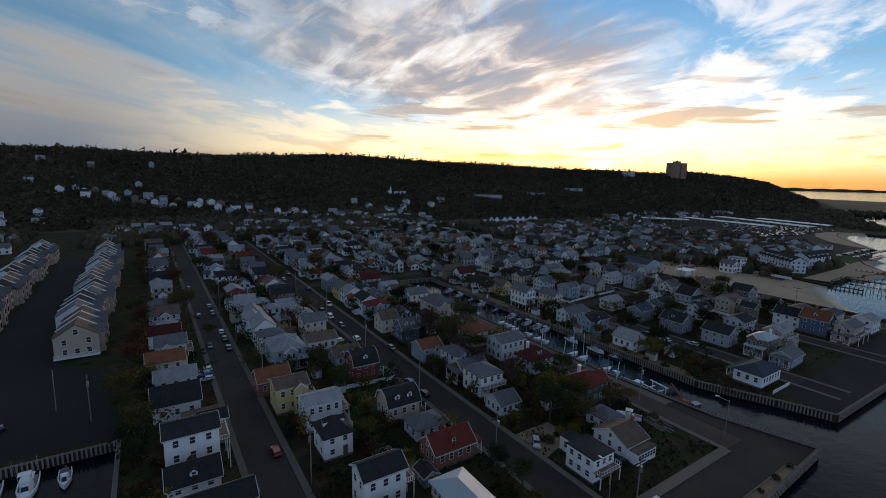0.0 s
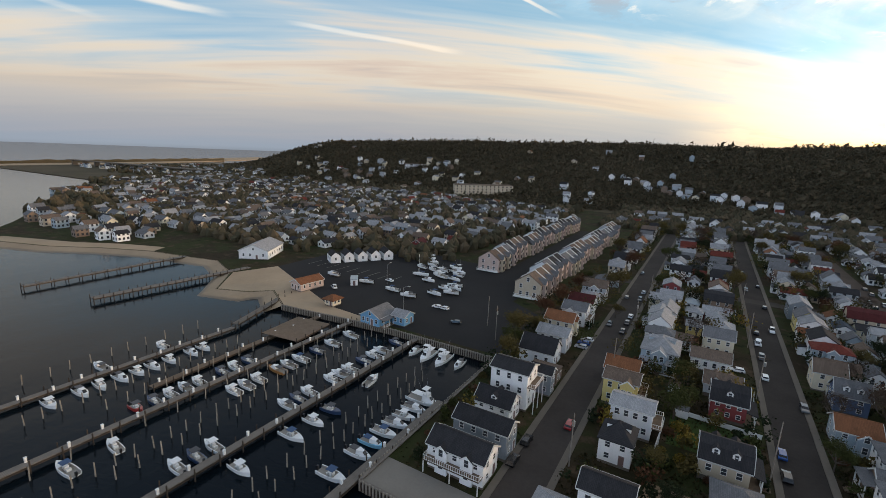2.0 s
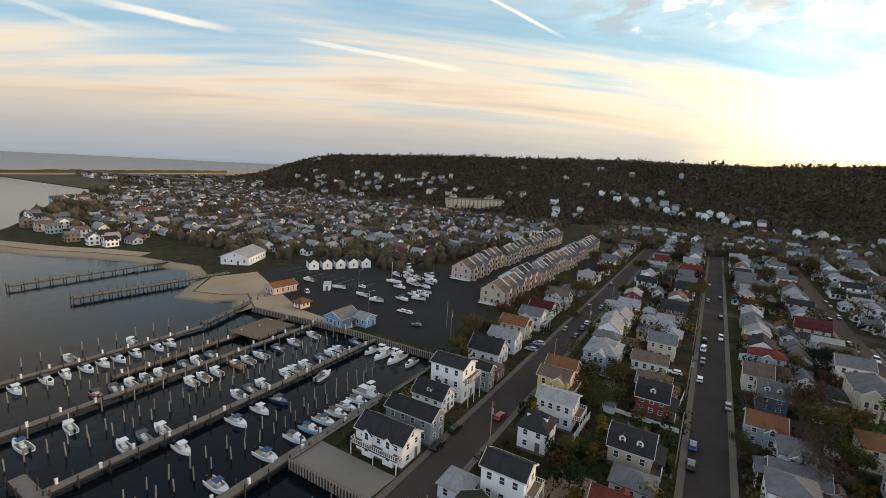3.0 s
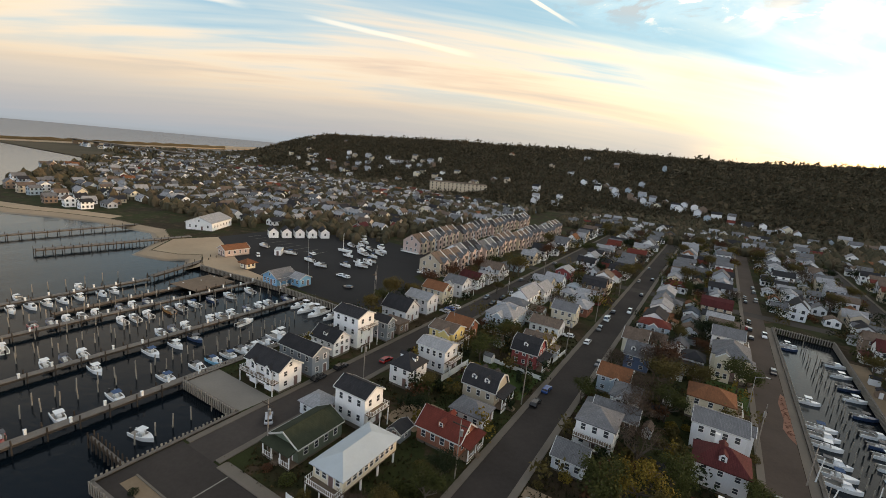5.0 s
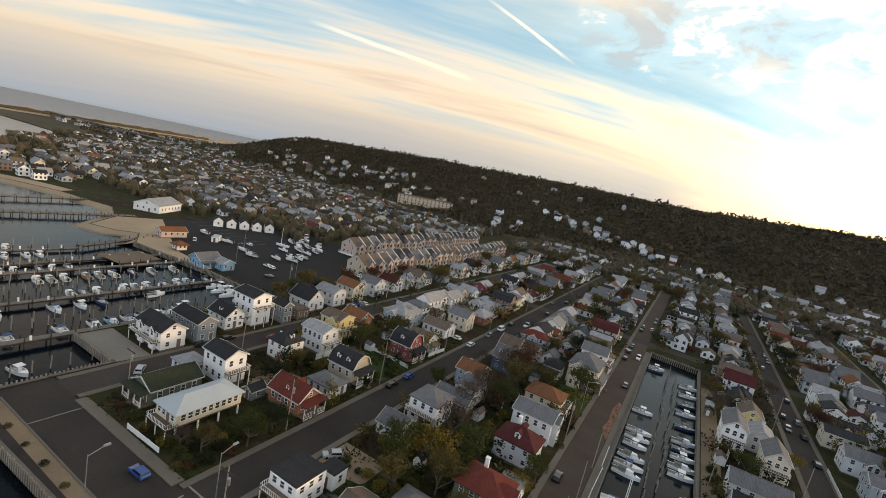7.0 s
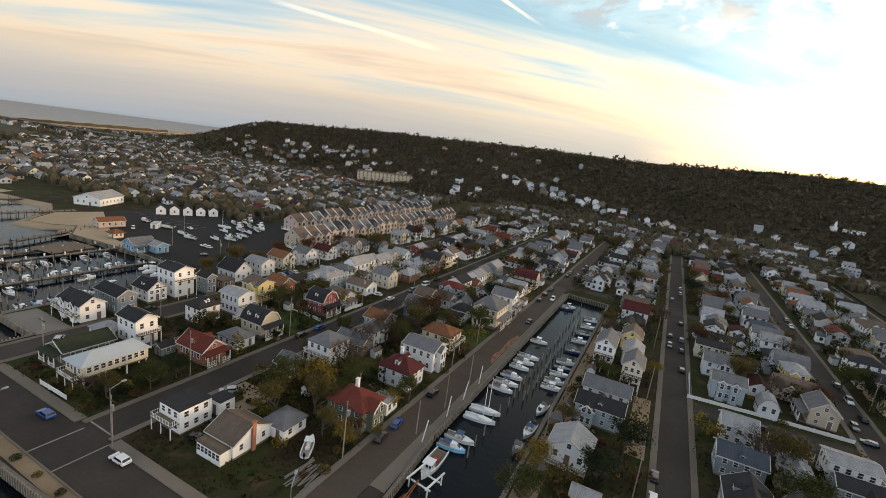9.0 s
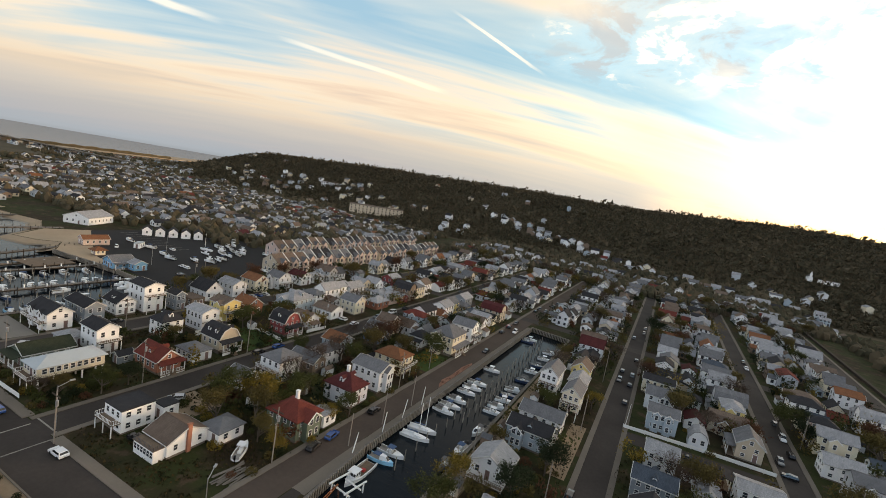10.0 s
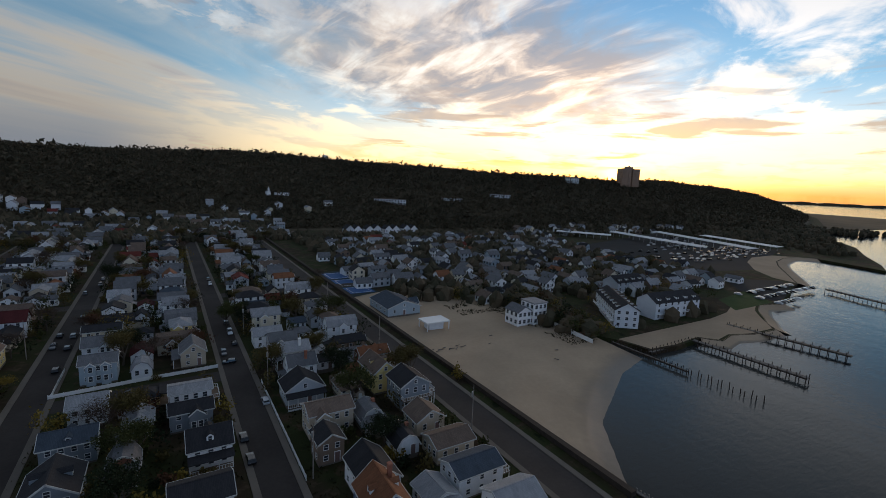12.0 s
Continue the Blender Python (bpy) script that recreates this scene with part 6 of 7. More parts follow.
dock(-4.6, -6, -4.6, 63, 2.0, 0.0, "long grey timber dock along the boat basin")
dock(-25.5, 14, -25.5, 86.4, 1.8, -0.2, "grey timber finger dock between moored boats")
dock(-32, 13.4, -18.4, 13.4, 2.4, -0.1, "timber dock head with pale fascia boards")
dock(-47, 2, -47, 87, 1.8, -0.2, "grey timber dock with boats on both sides")
dock(-69.8, 8, -69.8, 64, 1.8, -0.5, "low floating timber dock with small boats")
dock(-70.5, 65, -80.5, 92, 2.4, 0.0, "raised timber pier down to the floating dock")
dock(-56, 36, -58.2, 86, 2.0, -0.7, "low brown timber walkway in shallow water", mat=WOOD)
dock(-54, 65.6, -55.4, 78.8, 14, 0.1, "broad reddish-brown timber platform over the shallows", 3.2, mat=WOOD)
dock(-122, 53, -117, 104, 3.4, 0.2, "heavy timber pier with bollards", 2.6)
dock(-152, 46, -153, 100, 2.4, 0.1, "distant grey timber pier on posts", 4.0)
dock(2.2, 21.2, 12.4, 21.2, 0.5, 0.2, "short timber breakwater stub", 1.2)
dock(273.4, 82, 273.4, 58, 0.7, -0.4, "ruined timber pier on old piles", 1.6)
dock(276, 70.8, 299, 71.6, 1.2, -0.1, "timber bulkhead walk along the shore", 2.0)
dock(298.6, 71, 298.2, 40, 2.0, 0.1, "timber pier with dark railing piles", 2.2)
dock(328, 75, 331.6, 41, 2.0, 0.1, "timber pier on dark piles", 2.2)
dock(446, 85, 436, 58, 3.0, 0.3, "ferry pier on dark piles", 4.0)
for k in range(14):
    tagged(new("old_post", PILE_MESH), "bare weathered post of a ruined pier", "post", "old pier posts").matrix_basis = pose(273.4 + 0.9 * (k % 2) + rng.uniform(-0.2, 0.2), 57 - 1.3 * k, -1.2 + rng.uniform(-0.3, 0.5), rng.uniform(-4, 4), rng.uniform(-4, 4))
for x, y0, y1, st in ((-61.6, 18, 60, 2.9), (-55.4, 28, 62, 3.4), (-37.6, 8, 84, 2.8), (-34.6, 20, 84, 3.4), (-16.2, 20, 76, 3.2), (-13.2, 4, 70, 2.8), (-78.6, 16, 62, 4.0), (-44.6, 4, 84, 5.0), (6.4, 25, 37, 3.0), (101.4, 60, 160, 4.0), (103.6, 84, 150, 3.2)):
    y = y0
    while y < y1:
        tagged(new("mooring_post", MOOR_MESH), "thin pale mooring post standing in the water", "mooring post", "mooring posts").matrix_basis = pose(x + rng.uniform(-0.3, 0.3), y, -0.6 + rng.uniform(-0.2, 0.3), rng.uniform(-3, 3), rng.uniform(-3, 3))
        y += st * rng.uniform(0.85, 1.15)


def bulkhead(name, pts, z=0.35, label="dark timber bulkhead with sheet piles and a cap"):
    """A wall of upright timbers with a cap beam along a line of points."""
    s, cap, up = Shape(), Shape(), Shape()
    for (xa, ya), (xb, yb) in zip(pts, pts[1:]):
        a, b = Vector((xa, ya, 0)), Vector((xb, yb, 0))
        L = (b - a).length
        m = pose(xa, ya, 0, 0, 0, math.degrees(math.atan2(yb - ya, xb - xa)))
        n = max(1, int(L / 0.9))
        for q in range(n):
            s.box(L * q / n + 0.03, L * (q + 0.92) / n, -0.16 - 0.05 * (q % 2), 0.1, -3.6, z - 0.16, 0, m)
        cap.box(0, L, -0.28, 0.22, z - 0.156, z, 0, m)
        for q in range(int(L / 0.62)):
            up.box(0.62 * q + 0.1, 0.62 * q + 0.36, -0.42, -0.285, -1.2, z + 0.28 + 0.1 * math.sin(q * 2.4), 0, m)
    ob = thing(name, pose(0, 0, 0), label, "bulkhead", kind="structure")
    w = part("timber", s.mesh("timber", PILE), ob)
    w["kind"] = "stuff"
    part("cap", cap.mesh("cap", PALEWOOD), ob)
    part("upright", up.mesh("upright", BLEACHED), ob)["kind"] = "stuff"


bulkhead("trim_1", [(12.3, 38), (12.3, 17.3), (101.2, 20.2), (96.7, 36), (94.6, 60), (94.6, 168)])
bulkhead("trim_2", [(94.6, 168.2), (109.9, 166.2), (109.9, 46), (115.9, 32), (119.4, 22.8), (219.2, 19.8), (216.9, 34)])
bulkhead("trim_3", [(-72, 81.8), (-36, 85.8), (-3.3, 85.8), (-3.3, 37.8), (12.3, 37.8)])
structure("wall_1", Shape().box(215.2, 216.4, 33, 330, -0.5, 1.0).mesh("wall_1", PILE), "long low dark sea wall between road and beach", "sea wall")

# ---- flat patches of ground ----
sheet("ground_3", [(-3.2, 38.2), (12.2, 38.2), (12.6, 44.2), (-3.2, 44.4)], 0.02, GRAVEL, "pale sandy yard beside the boat basin", "yard")
sheet("ground_4", [(-115.6, 96), (-109, 116), (-98, 126), (-84, 118), (-76, 98), (-60, 90), (-40, 90), (-38, 86.5), (-72, 82.6), (-86, 90.6), (-92, 84.6), (-102, 80.8)], 0.026, SAND, "trodden yellow sand of a cove beach", "beach")
sheet("ground_18", [(-257, 61), (-215, 75), (-195, 87), (-172, 97), (-176, 104), (-197, 96), (-216, 85), (-255, 71)], 0.02, SAND, "narrow strip of brown beach sand", "beach")
sheet("ground_5", [(31, 52), (38, 52), (38.6, 61), (32.6, 61)], 0.02, DIRT, "bare reddish-brown earth of a cleared yard", "yard")
sheet("ground_6", [(81.2, 98), (87, 98), (87, 111), (78, 111), (78, 104)], 0.02, LAWN, "trimmed green lawn beside the canal road", "lawn")
sheet("ground_7", [(34, 73), (48, 73), (48, 84), (34, 84)], 0.02, LAWN, "green back lawn behind a white fence", "lawn")
sheet("ground_8", [(110.4, 48), (114, 48), (114, 150), (110.4, 150)], 0.02, DIRT, "bare sandy strip along the canal edge", "yard")
sheet("ground_9", [(57.6, 44), (66, 46), (66, 52), (57.6, 52)], 0.02, DIRT, "bare driveway earth beside a house", "yard")
sheet("ground_10", [(216.8, 159), (230, 163), (230, 209), (216.8, 207)], 0.02, surface("court_surround", (0.030, 0.042, 0.040), 0.85, vary=0.2), "dark hard surround of tennis courts", "tennis court")
for k, (ya, yb) in enumerate(((163.6, 174.5), (176.0, 189.5), (191.0, 204.5))):
    structure(f"ground_{30 + k}", Shape().box(218.2, 228.8, ya + 0.6, yb, -0.1, 0.035).mesh("court", COURT), "blue hard tennis court", "tennis court")
    structure(f"ground_{40 + k}", Shape().box(219.4, 219.6, ya + 1.6, yb - 1, 0, 0.05).box(227.4, 227.6, ya + 1.6, yb - 1, 0, 0.05).box(219.6, 227.4, ya + 1.6, ya + 1.8, 0, 0.05).box(219.6, 227.4, yb - 1.2, yb - 1, 0, 0.05).mesh("court_line", TRIM), "white painted tennis court lines", "court marking")
sheet("ground_11", [(124, 76), (127.4, 76), (127.4, 100), (124, 100)], 0.02, DIRT, "sandy driveway between canal houses", "yard")
sheet("ground_12", [(366, 150), (470, 130), (600, 170), (600, 285), (430, 240)], 0.02, ASPHALT, "large asphalt car park near the ferry", "car park")
sheet("ground_13", [(276, 82), (278, 72), (289, 71), (303, 72), (307, 67.5), (316, 69), (325, 66), (339, 65.5), (351, 74.5), (360, 80.5), (372, 85.5), (362, 90), (345, 84), (330, 82), (300, 82)], 0.02, SAND, "sandy shore in front of the apartments", "beach")
sheet("ground_19", [(352, 84), (384, 84), (395, 101), (364, 97)], 0.024, LAWN, "small dark green lawn near the ferry pier", "lawn")
sheet("ground_20", [(449, 100), (472, 113), (506, 132), (528, 142), (554, 148), (573, 147), (560, 158), (528, 158), (500, 148), (470, 130), (452, 112)], 0.022, SAND, "curved sandy cove beside the ferry pier", "beach")
sheet("ground_21", [(386, 82), (414, 90), (437, 98), (446, 106), (424, 119), (410, 116), (395, 103)], 0.023, ASPHALT, "asphalt quay with parked cars near the ferry", "car park")


def sand_slope(name, pts, wide=9.0):
    """Sand that runs from the edge of the land down into the water; the land lies to the left of the line."""
    verts = []
    for k, (x, y) in enumerate(pts):
        a, b = Vector(pts[max(0, k - 1)]), Vector(pts[min(len(pts) - 1, k + 1)])
        way = (b - a).normalized()
        out = Vector((way.y, -way.x))
        for q, z in ((-0.3, 0.04), (0.35 * wide, -0.7), (wide, SEA - 0.35)):
            p = Vector((x, y)) + out * q
            verts.append((p.x, p.y, z))
    faces = [(3 * k + c, 3 * k + 3 + c, 3 * k + 4 + c, 3 * k + 1 + c) for k in range(len(pts) - 1) for c in (0, 1)]
    structure(name, mesh_of(name, verts, faces, wet_sand(), smooth=True), "wet sand sloping into the bay", "beach")


sand_slope("ground_22", [(339, 64), (344, 69), (351, 73), (360, 79), (372, 84), (386, 80)], 6)
sand_slope("ground_23", [(449, 99), (472, 112), (506, 131), (528, 141), (554, 147), (573, 146), (581, 136)])
sand_slope("ground_24", [(303, 71), (307, 66), (316, 68), (325, 65), (339, 64)], 4)
sand_slope("ground_25", [(-258, 60), (-215, 74), (-195, 86), (-172, 96), (-150, 100), (-136, 103), (-116, 95), (-102, 80), (-92, 84), (-86, 90), (-72, 82)], 7)
sheet("ground_17", [(92.8, 43.9), (95.4, 43.9), (94.45, 62), (92.8, 62)], 0.022, CONCRETE, "rough concrete quay beside the canal road", "quay")
RUBBLE = surface("brick_rubble", (0.22, 0.115, 0.08), 0.95, vary=0.5, grain=1.6, fine=12, bump=0.6)
sheet("ground_26", [(91.9, 94), (92.85, 92), (92.85, 113), (92.2, 114), (91.4, 109), (91.7, 101), (91.2, 97)], 0.05, RUBBLE, "strip of broken brick rubble beside the canal quay", "verge")
BROKEN = Shape().box(-0.16, 0.16, -0.09, 0.09, 0, 0.12).mesh("brick", RUBBLE)
loose = random.Random(26)
for q in range(46):
    part("brick", BROKEN, bpy.data.objects["ground_26"], pose(loose.uniform(91.8, 92.8), loose.uniform(95, 112), 0.055, 0, loose.uniform(-20, 20), loose.uniform(0, 180)))
sheet("ground_14", [(94.4, 62), (92.9, 62), (92.9, 168), (94.4, 168)], 0.024, CONCRETE, "rough concrete quay edge of the canal", "quay")

# ---- cars ----
def car_proto(paint, tall=0.0):
    ob = thing("car", pose(0, 0, -95), f"parked {paint} {'van' if tall > 0.3 else 'car'} at the kerb", "car", "parked cars")
    prof = [(-2.2, 0.35), (-2.25, 0.75), (-2.1, 0.95), (-1.75, 1.45 + tall), (0.3, 1.48 + tall), (1.05, 1.0 + tall * 0.3), (2.05, 0.88), (2.25, 0.7), (2.2, 0.35)]
    k = len(prof)
    v = [(-(0.9 if z < 1.0 else 0.74), y, z) for y, z in prof] + [(0.9 if z < 1.0 else 0.74, y, z) for y, z in prof]
    s = Shape().add(v, [tuple(range(k)), tuple(range(2 * k - 1, k - 1, -1))] + [(j, k + j, k + (j + 1) % k, (j + 1) % k) for j in range(k)])
    body = part("body", s.mesh("body", PAINT[paint]), ob)
    part("windscreen", Shape().slab([(-0.68, 0.36, 1.44 + tall), (0.68, 0.36, 1.44 + tall), (0.76, 1.02, 1.05 + tall * 0.3), (-0.76, 1.02, 1.05 + tall * 0.3)], -0.02).mesh("windscreen", CARGLASS), body)
    part("rear_window", Shape().slab([(-0.68, -1.82, 1.40 + tall), (0.68, -1.82, 1.40 + tall), (0.78, -2.08, 1.0), (-0.78, -2.08, 1.0)], -0.02).mesh("rear_window", CARGLASS), body)
    for sx in (-1, 1):
        part("side_window", Shape().add([(sx * 0.89, -1.8, 1.02), (sx * 0.89, 0.75, 1.02), (sx * 0.765, 0.25, 1.40 + tall), (sx * 0.765, -1.65, 1.38 + tall), (sx * 0.87, -1.8, 1.02), (sx * 0.87, 0.75, 1.02), (sx * 0.74, 0.25, 1.40 + tall), (sx * 0.74, -1.65, 1.38 + tall)], [(0, 1, 2, 3), (7, 6, 5, 4), (0, 4, 5, 1), (1, 5, 6, 2), (2, 6, 7, 3), (3, 7, 4, 0)]).mesh("side_window", CARGLASS), body)
        for sy in (-1.35, 1.35):
            part("wheel", Shape().tube((sx * 0.70, sy, 0.32), (sx * 0.92, sy, 0.32), 0.32, n=12).mesh("wheel", RUBBER), ob)
    return ob


CARS = {k: car_proto(k) for k in PAINT}
CARS["van"] = car_proto("white", 0.55)
CARS["suv"] = car_proto("grey", 0.2)


def car(sort, x, y, rot):
    copy_thing(CARS[sort], pose(x, y, 0.04, 0, 0, rot) @ Matrix.Scale(0.72, 4))


for sort, x, y, rot in (("blue", 44, 26.6, 92), ("white", 62.4, 27.4, 92), ("black", 66.2, 36.2, 95), ("black", 65.4, 40.4, 95), ("black", 88.2, 53.4, 8), ("blue", 88.2, 58.2, 8), ("black", 88.4, 71, 0), ("silver", 17.8, 39.6, 50), ("silver", 58.6, 47.6, 140), ("black", 13.9, 54, 0), ("black", 13.9, 60, 0), ("red", 18.8, 68.6, 0), ("white", 45.6, 112, 95),
                        ("white", 50.9, 111.6, 0), ("black", 50.8, 73.6, 0), ("blue", 50.8, 80, 0), ("grey", 56.4, 100, 180), ("silver", 172.0, 88, 0), ("black", 166.2, 76, 0), ("black", 166.3, 69, 0), ("white", -33, 108, 90), ("white", -30.6, 108, 90), ("black", -22, 100, 100), ("van", -72, 104, 60), ("white", -62, 122, 80), ("white", 129.2, 66, 0), ("black", 129.2, 72, 0), ("silver", 133.0, 60, 0),
                        ("black", 168, 112, 80), ("red", 87.6, 160, 0), ("black", 148, 103, 82), ("van", 50.9, 134, 0), ("silver", 12.0, 104, 90), ("blue", 12.0, 106.8, 90), ("white", 12.2, 109.4, 90)):
    car(sort, x, y, rot)
for cx, y0, y1, wd in ROADS[:5]:
    for side in (-1, 1):
        y = 118 + rng.uniform(0, 8)
        while y < 225:
            if rng.random() < 0.42 and not (172 < y < 186):
                car(rng.choice(["white", "black", "black", "black", "silver", "grey", "grey", "grey", "suv", "suv", "blue", "van"]), cx + side * (wd / 2 - 1.05), y, rng.choice((0, 180)))
            y += rng.uniform(6, 11)
for sort in list(CARS):
    for o in (*CARS[sort].children_recursive, CARS[sort]):
        bpy.data.objects.remove(o)


def parked_far():
    s = Shape()
    for k in range(420):
        x, y = rng.uniform(380, 590), rng.uniform(140, 270)
        if 150 + (x - 366) * 0.05 < y < 165 + (x - 366) * 0.45:
            x, y = round(x / 14) * 14 + rng.uniform(-5, 5), round(y / 3) * 3
            c = rng.choice((0, 1, 1, 2, 3, 3))
            s.box(x - 1.6, x + 1.6, y - 0.65, y + 0.65, 0.1, 0.7, c).box(x - 0.95, x + 0.75, y - 0.55, y + 0.55, 0.7, 1.08, c)
    for k in range(60):
        x, y = 384 + 3.1 * (k % 20) + rng.uniform(-0.4, 0.4), 82 + 8 * (k // 20) + rng.uniform(-0.5, 0.5)
        if y > 77 + (x - 384) * 0.22 and rng.random() < 0.75:
            c = rng.choice((0, 1, 1, 2, 3, 3))
            s.box(x - 0.65, x + 0.65, y - 1.6, y + 1.6, 0.1, 0.7, c).box(x - 0.55, x + 0.55, y - 0.95, y + 0.75, 0.7, 1.08, c)
    tagged(new("distant_cars", s.mesh("distant_cars", [PAINT[k] for k in ("white", "black", "silver", "grey")])), "rows of small distant cars in the ferry car park", "cars", kind="stuff")


parked_far()


# ---- single buildings ----
def block(x, y, rot, w, d, floors, wall, roof, label, nx, ny, name="apartment_building", z=0.0, fh=2.9, win=(1.3, 1.5), flat=True, size=1.0, far=False):
    """A larger building: walls, roof edge and each window as a part."""
    ob = thing(name, pose(x, y, z, 0, 0, rot) @ Matrix.Scale(size, 4), label, "building")
    h = floors * fh
    k = Shape().box(-w / 2, w / 2, -d / 2, d / 2, -2, h)
    if far:
        for lv in range(floors):
            for sd, n in (("f", nx), ("l", ny), ("r", ny)):
                for q in range(n):
                    k.box(-win[0] / 2, win[0] / 2, -0.06, 0.05, 0, win[1], 1, side_pose(sd, w, d, (w if sd == "f" else d) * ((q + 0.5) / n - 0.5), lv * fh + 0.9))
    part("wall", k.mesh("wall", [wall, PANE]), ob)
    if flat:
        part("roof", Shape().box(-w / 2 - 0.3, w / 2 + 0.3, -d / 2 - 0.3, d / 2 + 0.3, h, h + 0.5).mesh("roof", roof), ob)
    else:
        r = Shape()
        for e in (-1, 1):
            r.slab([(e * (w / 2 + 0.5), -d / 2 - 0.4, h - 0.1), (e * (w / 2 + 0.5), d / 2 + 0.4, h - 0.1), (0, d / 2 + 0.4, h + w * 0.32), (0, -d / 2 - 0.4, h + w * 0.32)], 0.25)
        part("roof", r.mesh("roof", roof), ob)
        for e in (-1, 1):
            part("gable", Shape().add([(-w / 2, e * d / 2, h - 0.01), (w / 2, e * d / 2, h - 0.01), (0, e * d / 2, h + w * 0.30), (-w / 2, e * (d / 2 - 0.2), h - 0.01), (w / 2, e * (d / 2 - 0.2), h - 0.01), (0, e * (d / 2 - 0.2), h + w * 0.30)], [(0, 1, 2), (5, 4, 3), (0, 3, 4, 1), (1, 4, 5, 2), (2, 5, 3, 0)]).mesh("gable", wall), ob)
    for lv in range(0 if far else floors):
        for sd, n in (("f", nx), ("l", ny), ("r", ny)):
            span = w if sd == "f" else d
            for q in range(n):
                part("window", window_mesh(*win)[2], ob, side_pose(sd, w, d, span * ((q + 0.5) / n - 0.5), lv * fh + 0.9))
    return ob


TOWERWALL = surface("tower_concrete", (0.34, 0.23, 0.16), 0.8, vary=0.12)
tower = block(690, 392, -28, 25, 14, 7, TOWERWALL, ROOF["brown"], "tall tan apartment tower on the wooded ridge", 7, 4, "apartment_tower", 50.5, 3.0, far=True)
for k in range(2):
    bay = part("bay", Shape().box(-12.4 + 14.0 * k, -4.6 + 14.0 * k, -10.2, -7.0, -2, 21.9 - 2.4 * k).mesh("bay", TOWERWALL), tower)
    for q in range(7):
        part("balcony", Shape().box(-10.4 + 14.0 * k, -6.6 + 14.0 * k, -11.3, -10.2, 0.4 + 3.0 * q, 1.4 + 3.0 * q - (0.4 if q == 6 else 0)).mesh("balcony", TOWERWALL), bay)
part("pier", Shape().box(-3.4, 0.4, -8.4, -7.0, -2, 23.2).mesh("pier", TOWERWALL), tower)
part("lift_house", Shape().box(-5, 3, -5, 3, 21.5, 24.2).box(-1.2, 0.8, -2, 0, 24.2, 25.6).mesh("lift_house", TOWERWALL), tower)
tank = thing("water_tank", pose(389, 758, 62), "small pale water tank on the ridge top", "water tank")
part("drum", Shape().tube((0, 0, 7), (0, 0, 15), 5, n=16).mesh("drum", WALL["pale"]), tank)
for q in range(4):
    part("leg", Shape().tube((4 * math.cos(q * 1.57), 4 * math.sin(q * 1.57), -6), (4 * math.cos(q * 1.57), 4 * math.sin(q * 1.57), 7), 0.4).mesh("leg", STEEL), tank)
block(-176, 436, 37, 62, 16, 4, WALL["tan"], ROOF["brown"], "long tan apartment block below the ridge", 14, 2, z=2, far=True)
def shore_flats(x, y, rot, w, d, wall, label, ny, bays):
    """Three storeys under a steep dark roof with a row of small dormers and balconies on its long side."""
    ob = block(x, y, rot, w, d, 3, wall, ROOF["dark"], label, 3, ny, fh=2.6, win=(1.2, 1.3), flat=False, size=0.8)
    for q in range(bays):
        yy = d * ((q + 0.5) / bays - 0.5)
        for sx in (-1, 1):
            dm = part("dormer", Shape().box(min(sx * w * 0.2, sx * w * 0.42), max(sx * w * 0.2, sx * w * 0.42), yy - 0.9, yy + 0.9, 8.0, 9.5).box(min(sx * w * 0.1, sx * w * 0.44), max(sx * w * 0.1, sx * w * 0.44), yy - 1.05, yy + 1.05, 9.5, 9.65, 1).mesh("dormer", [TRIM, ROOF["dark"]]), ob)
            part("dormer_window", window_mesh(0.9, 1.0)[2], dm, pose(sx * w * 0.42, yy, 8.3, 0, 0, 90 * sx))
        rl = Shape().box(-w / 2 - 1.4, -w / 2, yy - 1.5, yy + 1.5, 2.45, 2.6)
        for k in range(7):
            rl.box(-w / 2 - 1.4, -w / 2 - 1.34, yy - 1.5 + 0.48 * k, yy - 1.44 + 0.48 * k, 2.6, 3.5)
        part("balcony", rl.box(-w / 2 - 1.42, -w / 2 - 1.32, yy - 1.5, yy + 1.5, 3.5, 3.58).mesh("balcony", TRIM), ob)


shore_flats(296, 99, -37, 10, 34, WALL["pale"], "long pale three-storey shore apartments with dormers", 11, 7)
shore_flats(319, 93, 84, 11, 30, WALL["pale"], "pale shore apartments with balconies and dark roof", 7, 5)
shore_flats(331, 122, 88, 10, 22, WALL["grey"], "grey rear apartments with a dark dormered roof", 5, 4)
block(263, 107, 0, 7, 8, 3, WALL["white"], ROOF["light"], "tall white beach house with roof terrace", 3, 3, "beach_house", size=0.82)
block(257, 108, 0, 7, 8, 2, WALL["white"], ROOF["grey"], "white gabled beach house beside the sand", 3, 3, "beach_house", flat=False, size=0.82)
block(260, 483, 10, 22, 10, 1, WALL["white"], ROOF["grey"], "long white church hall on the wooded slope", 7, 2, "church_hall", 23.5, 3.4, size=0.6, far=True)
church = thing("church", pose(247, 486, 24) @ Matrix.Scale(0.48, 4), "white church with a pointed steeple on the slope", "church")
part("nave", Shape().box(-4, 4, -7, 7, -3, 5).mesh("nave", WALL["white"]), church)
part("roof", Shape().slab([(-4.4, -7.3, 4.9), (-4.4, 7.3, 4.9), (0, 7.3, 8.6), (0, -7.3, 8.6)], 0.25).slab([(4.4, -7.3, 4.9), (4.4, 7.3, 4.9), (0, 7.3, 8.6), (0, -7.3, 8.6)], 0.25).mesh("roof", ROOF["grey"]), church)
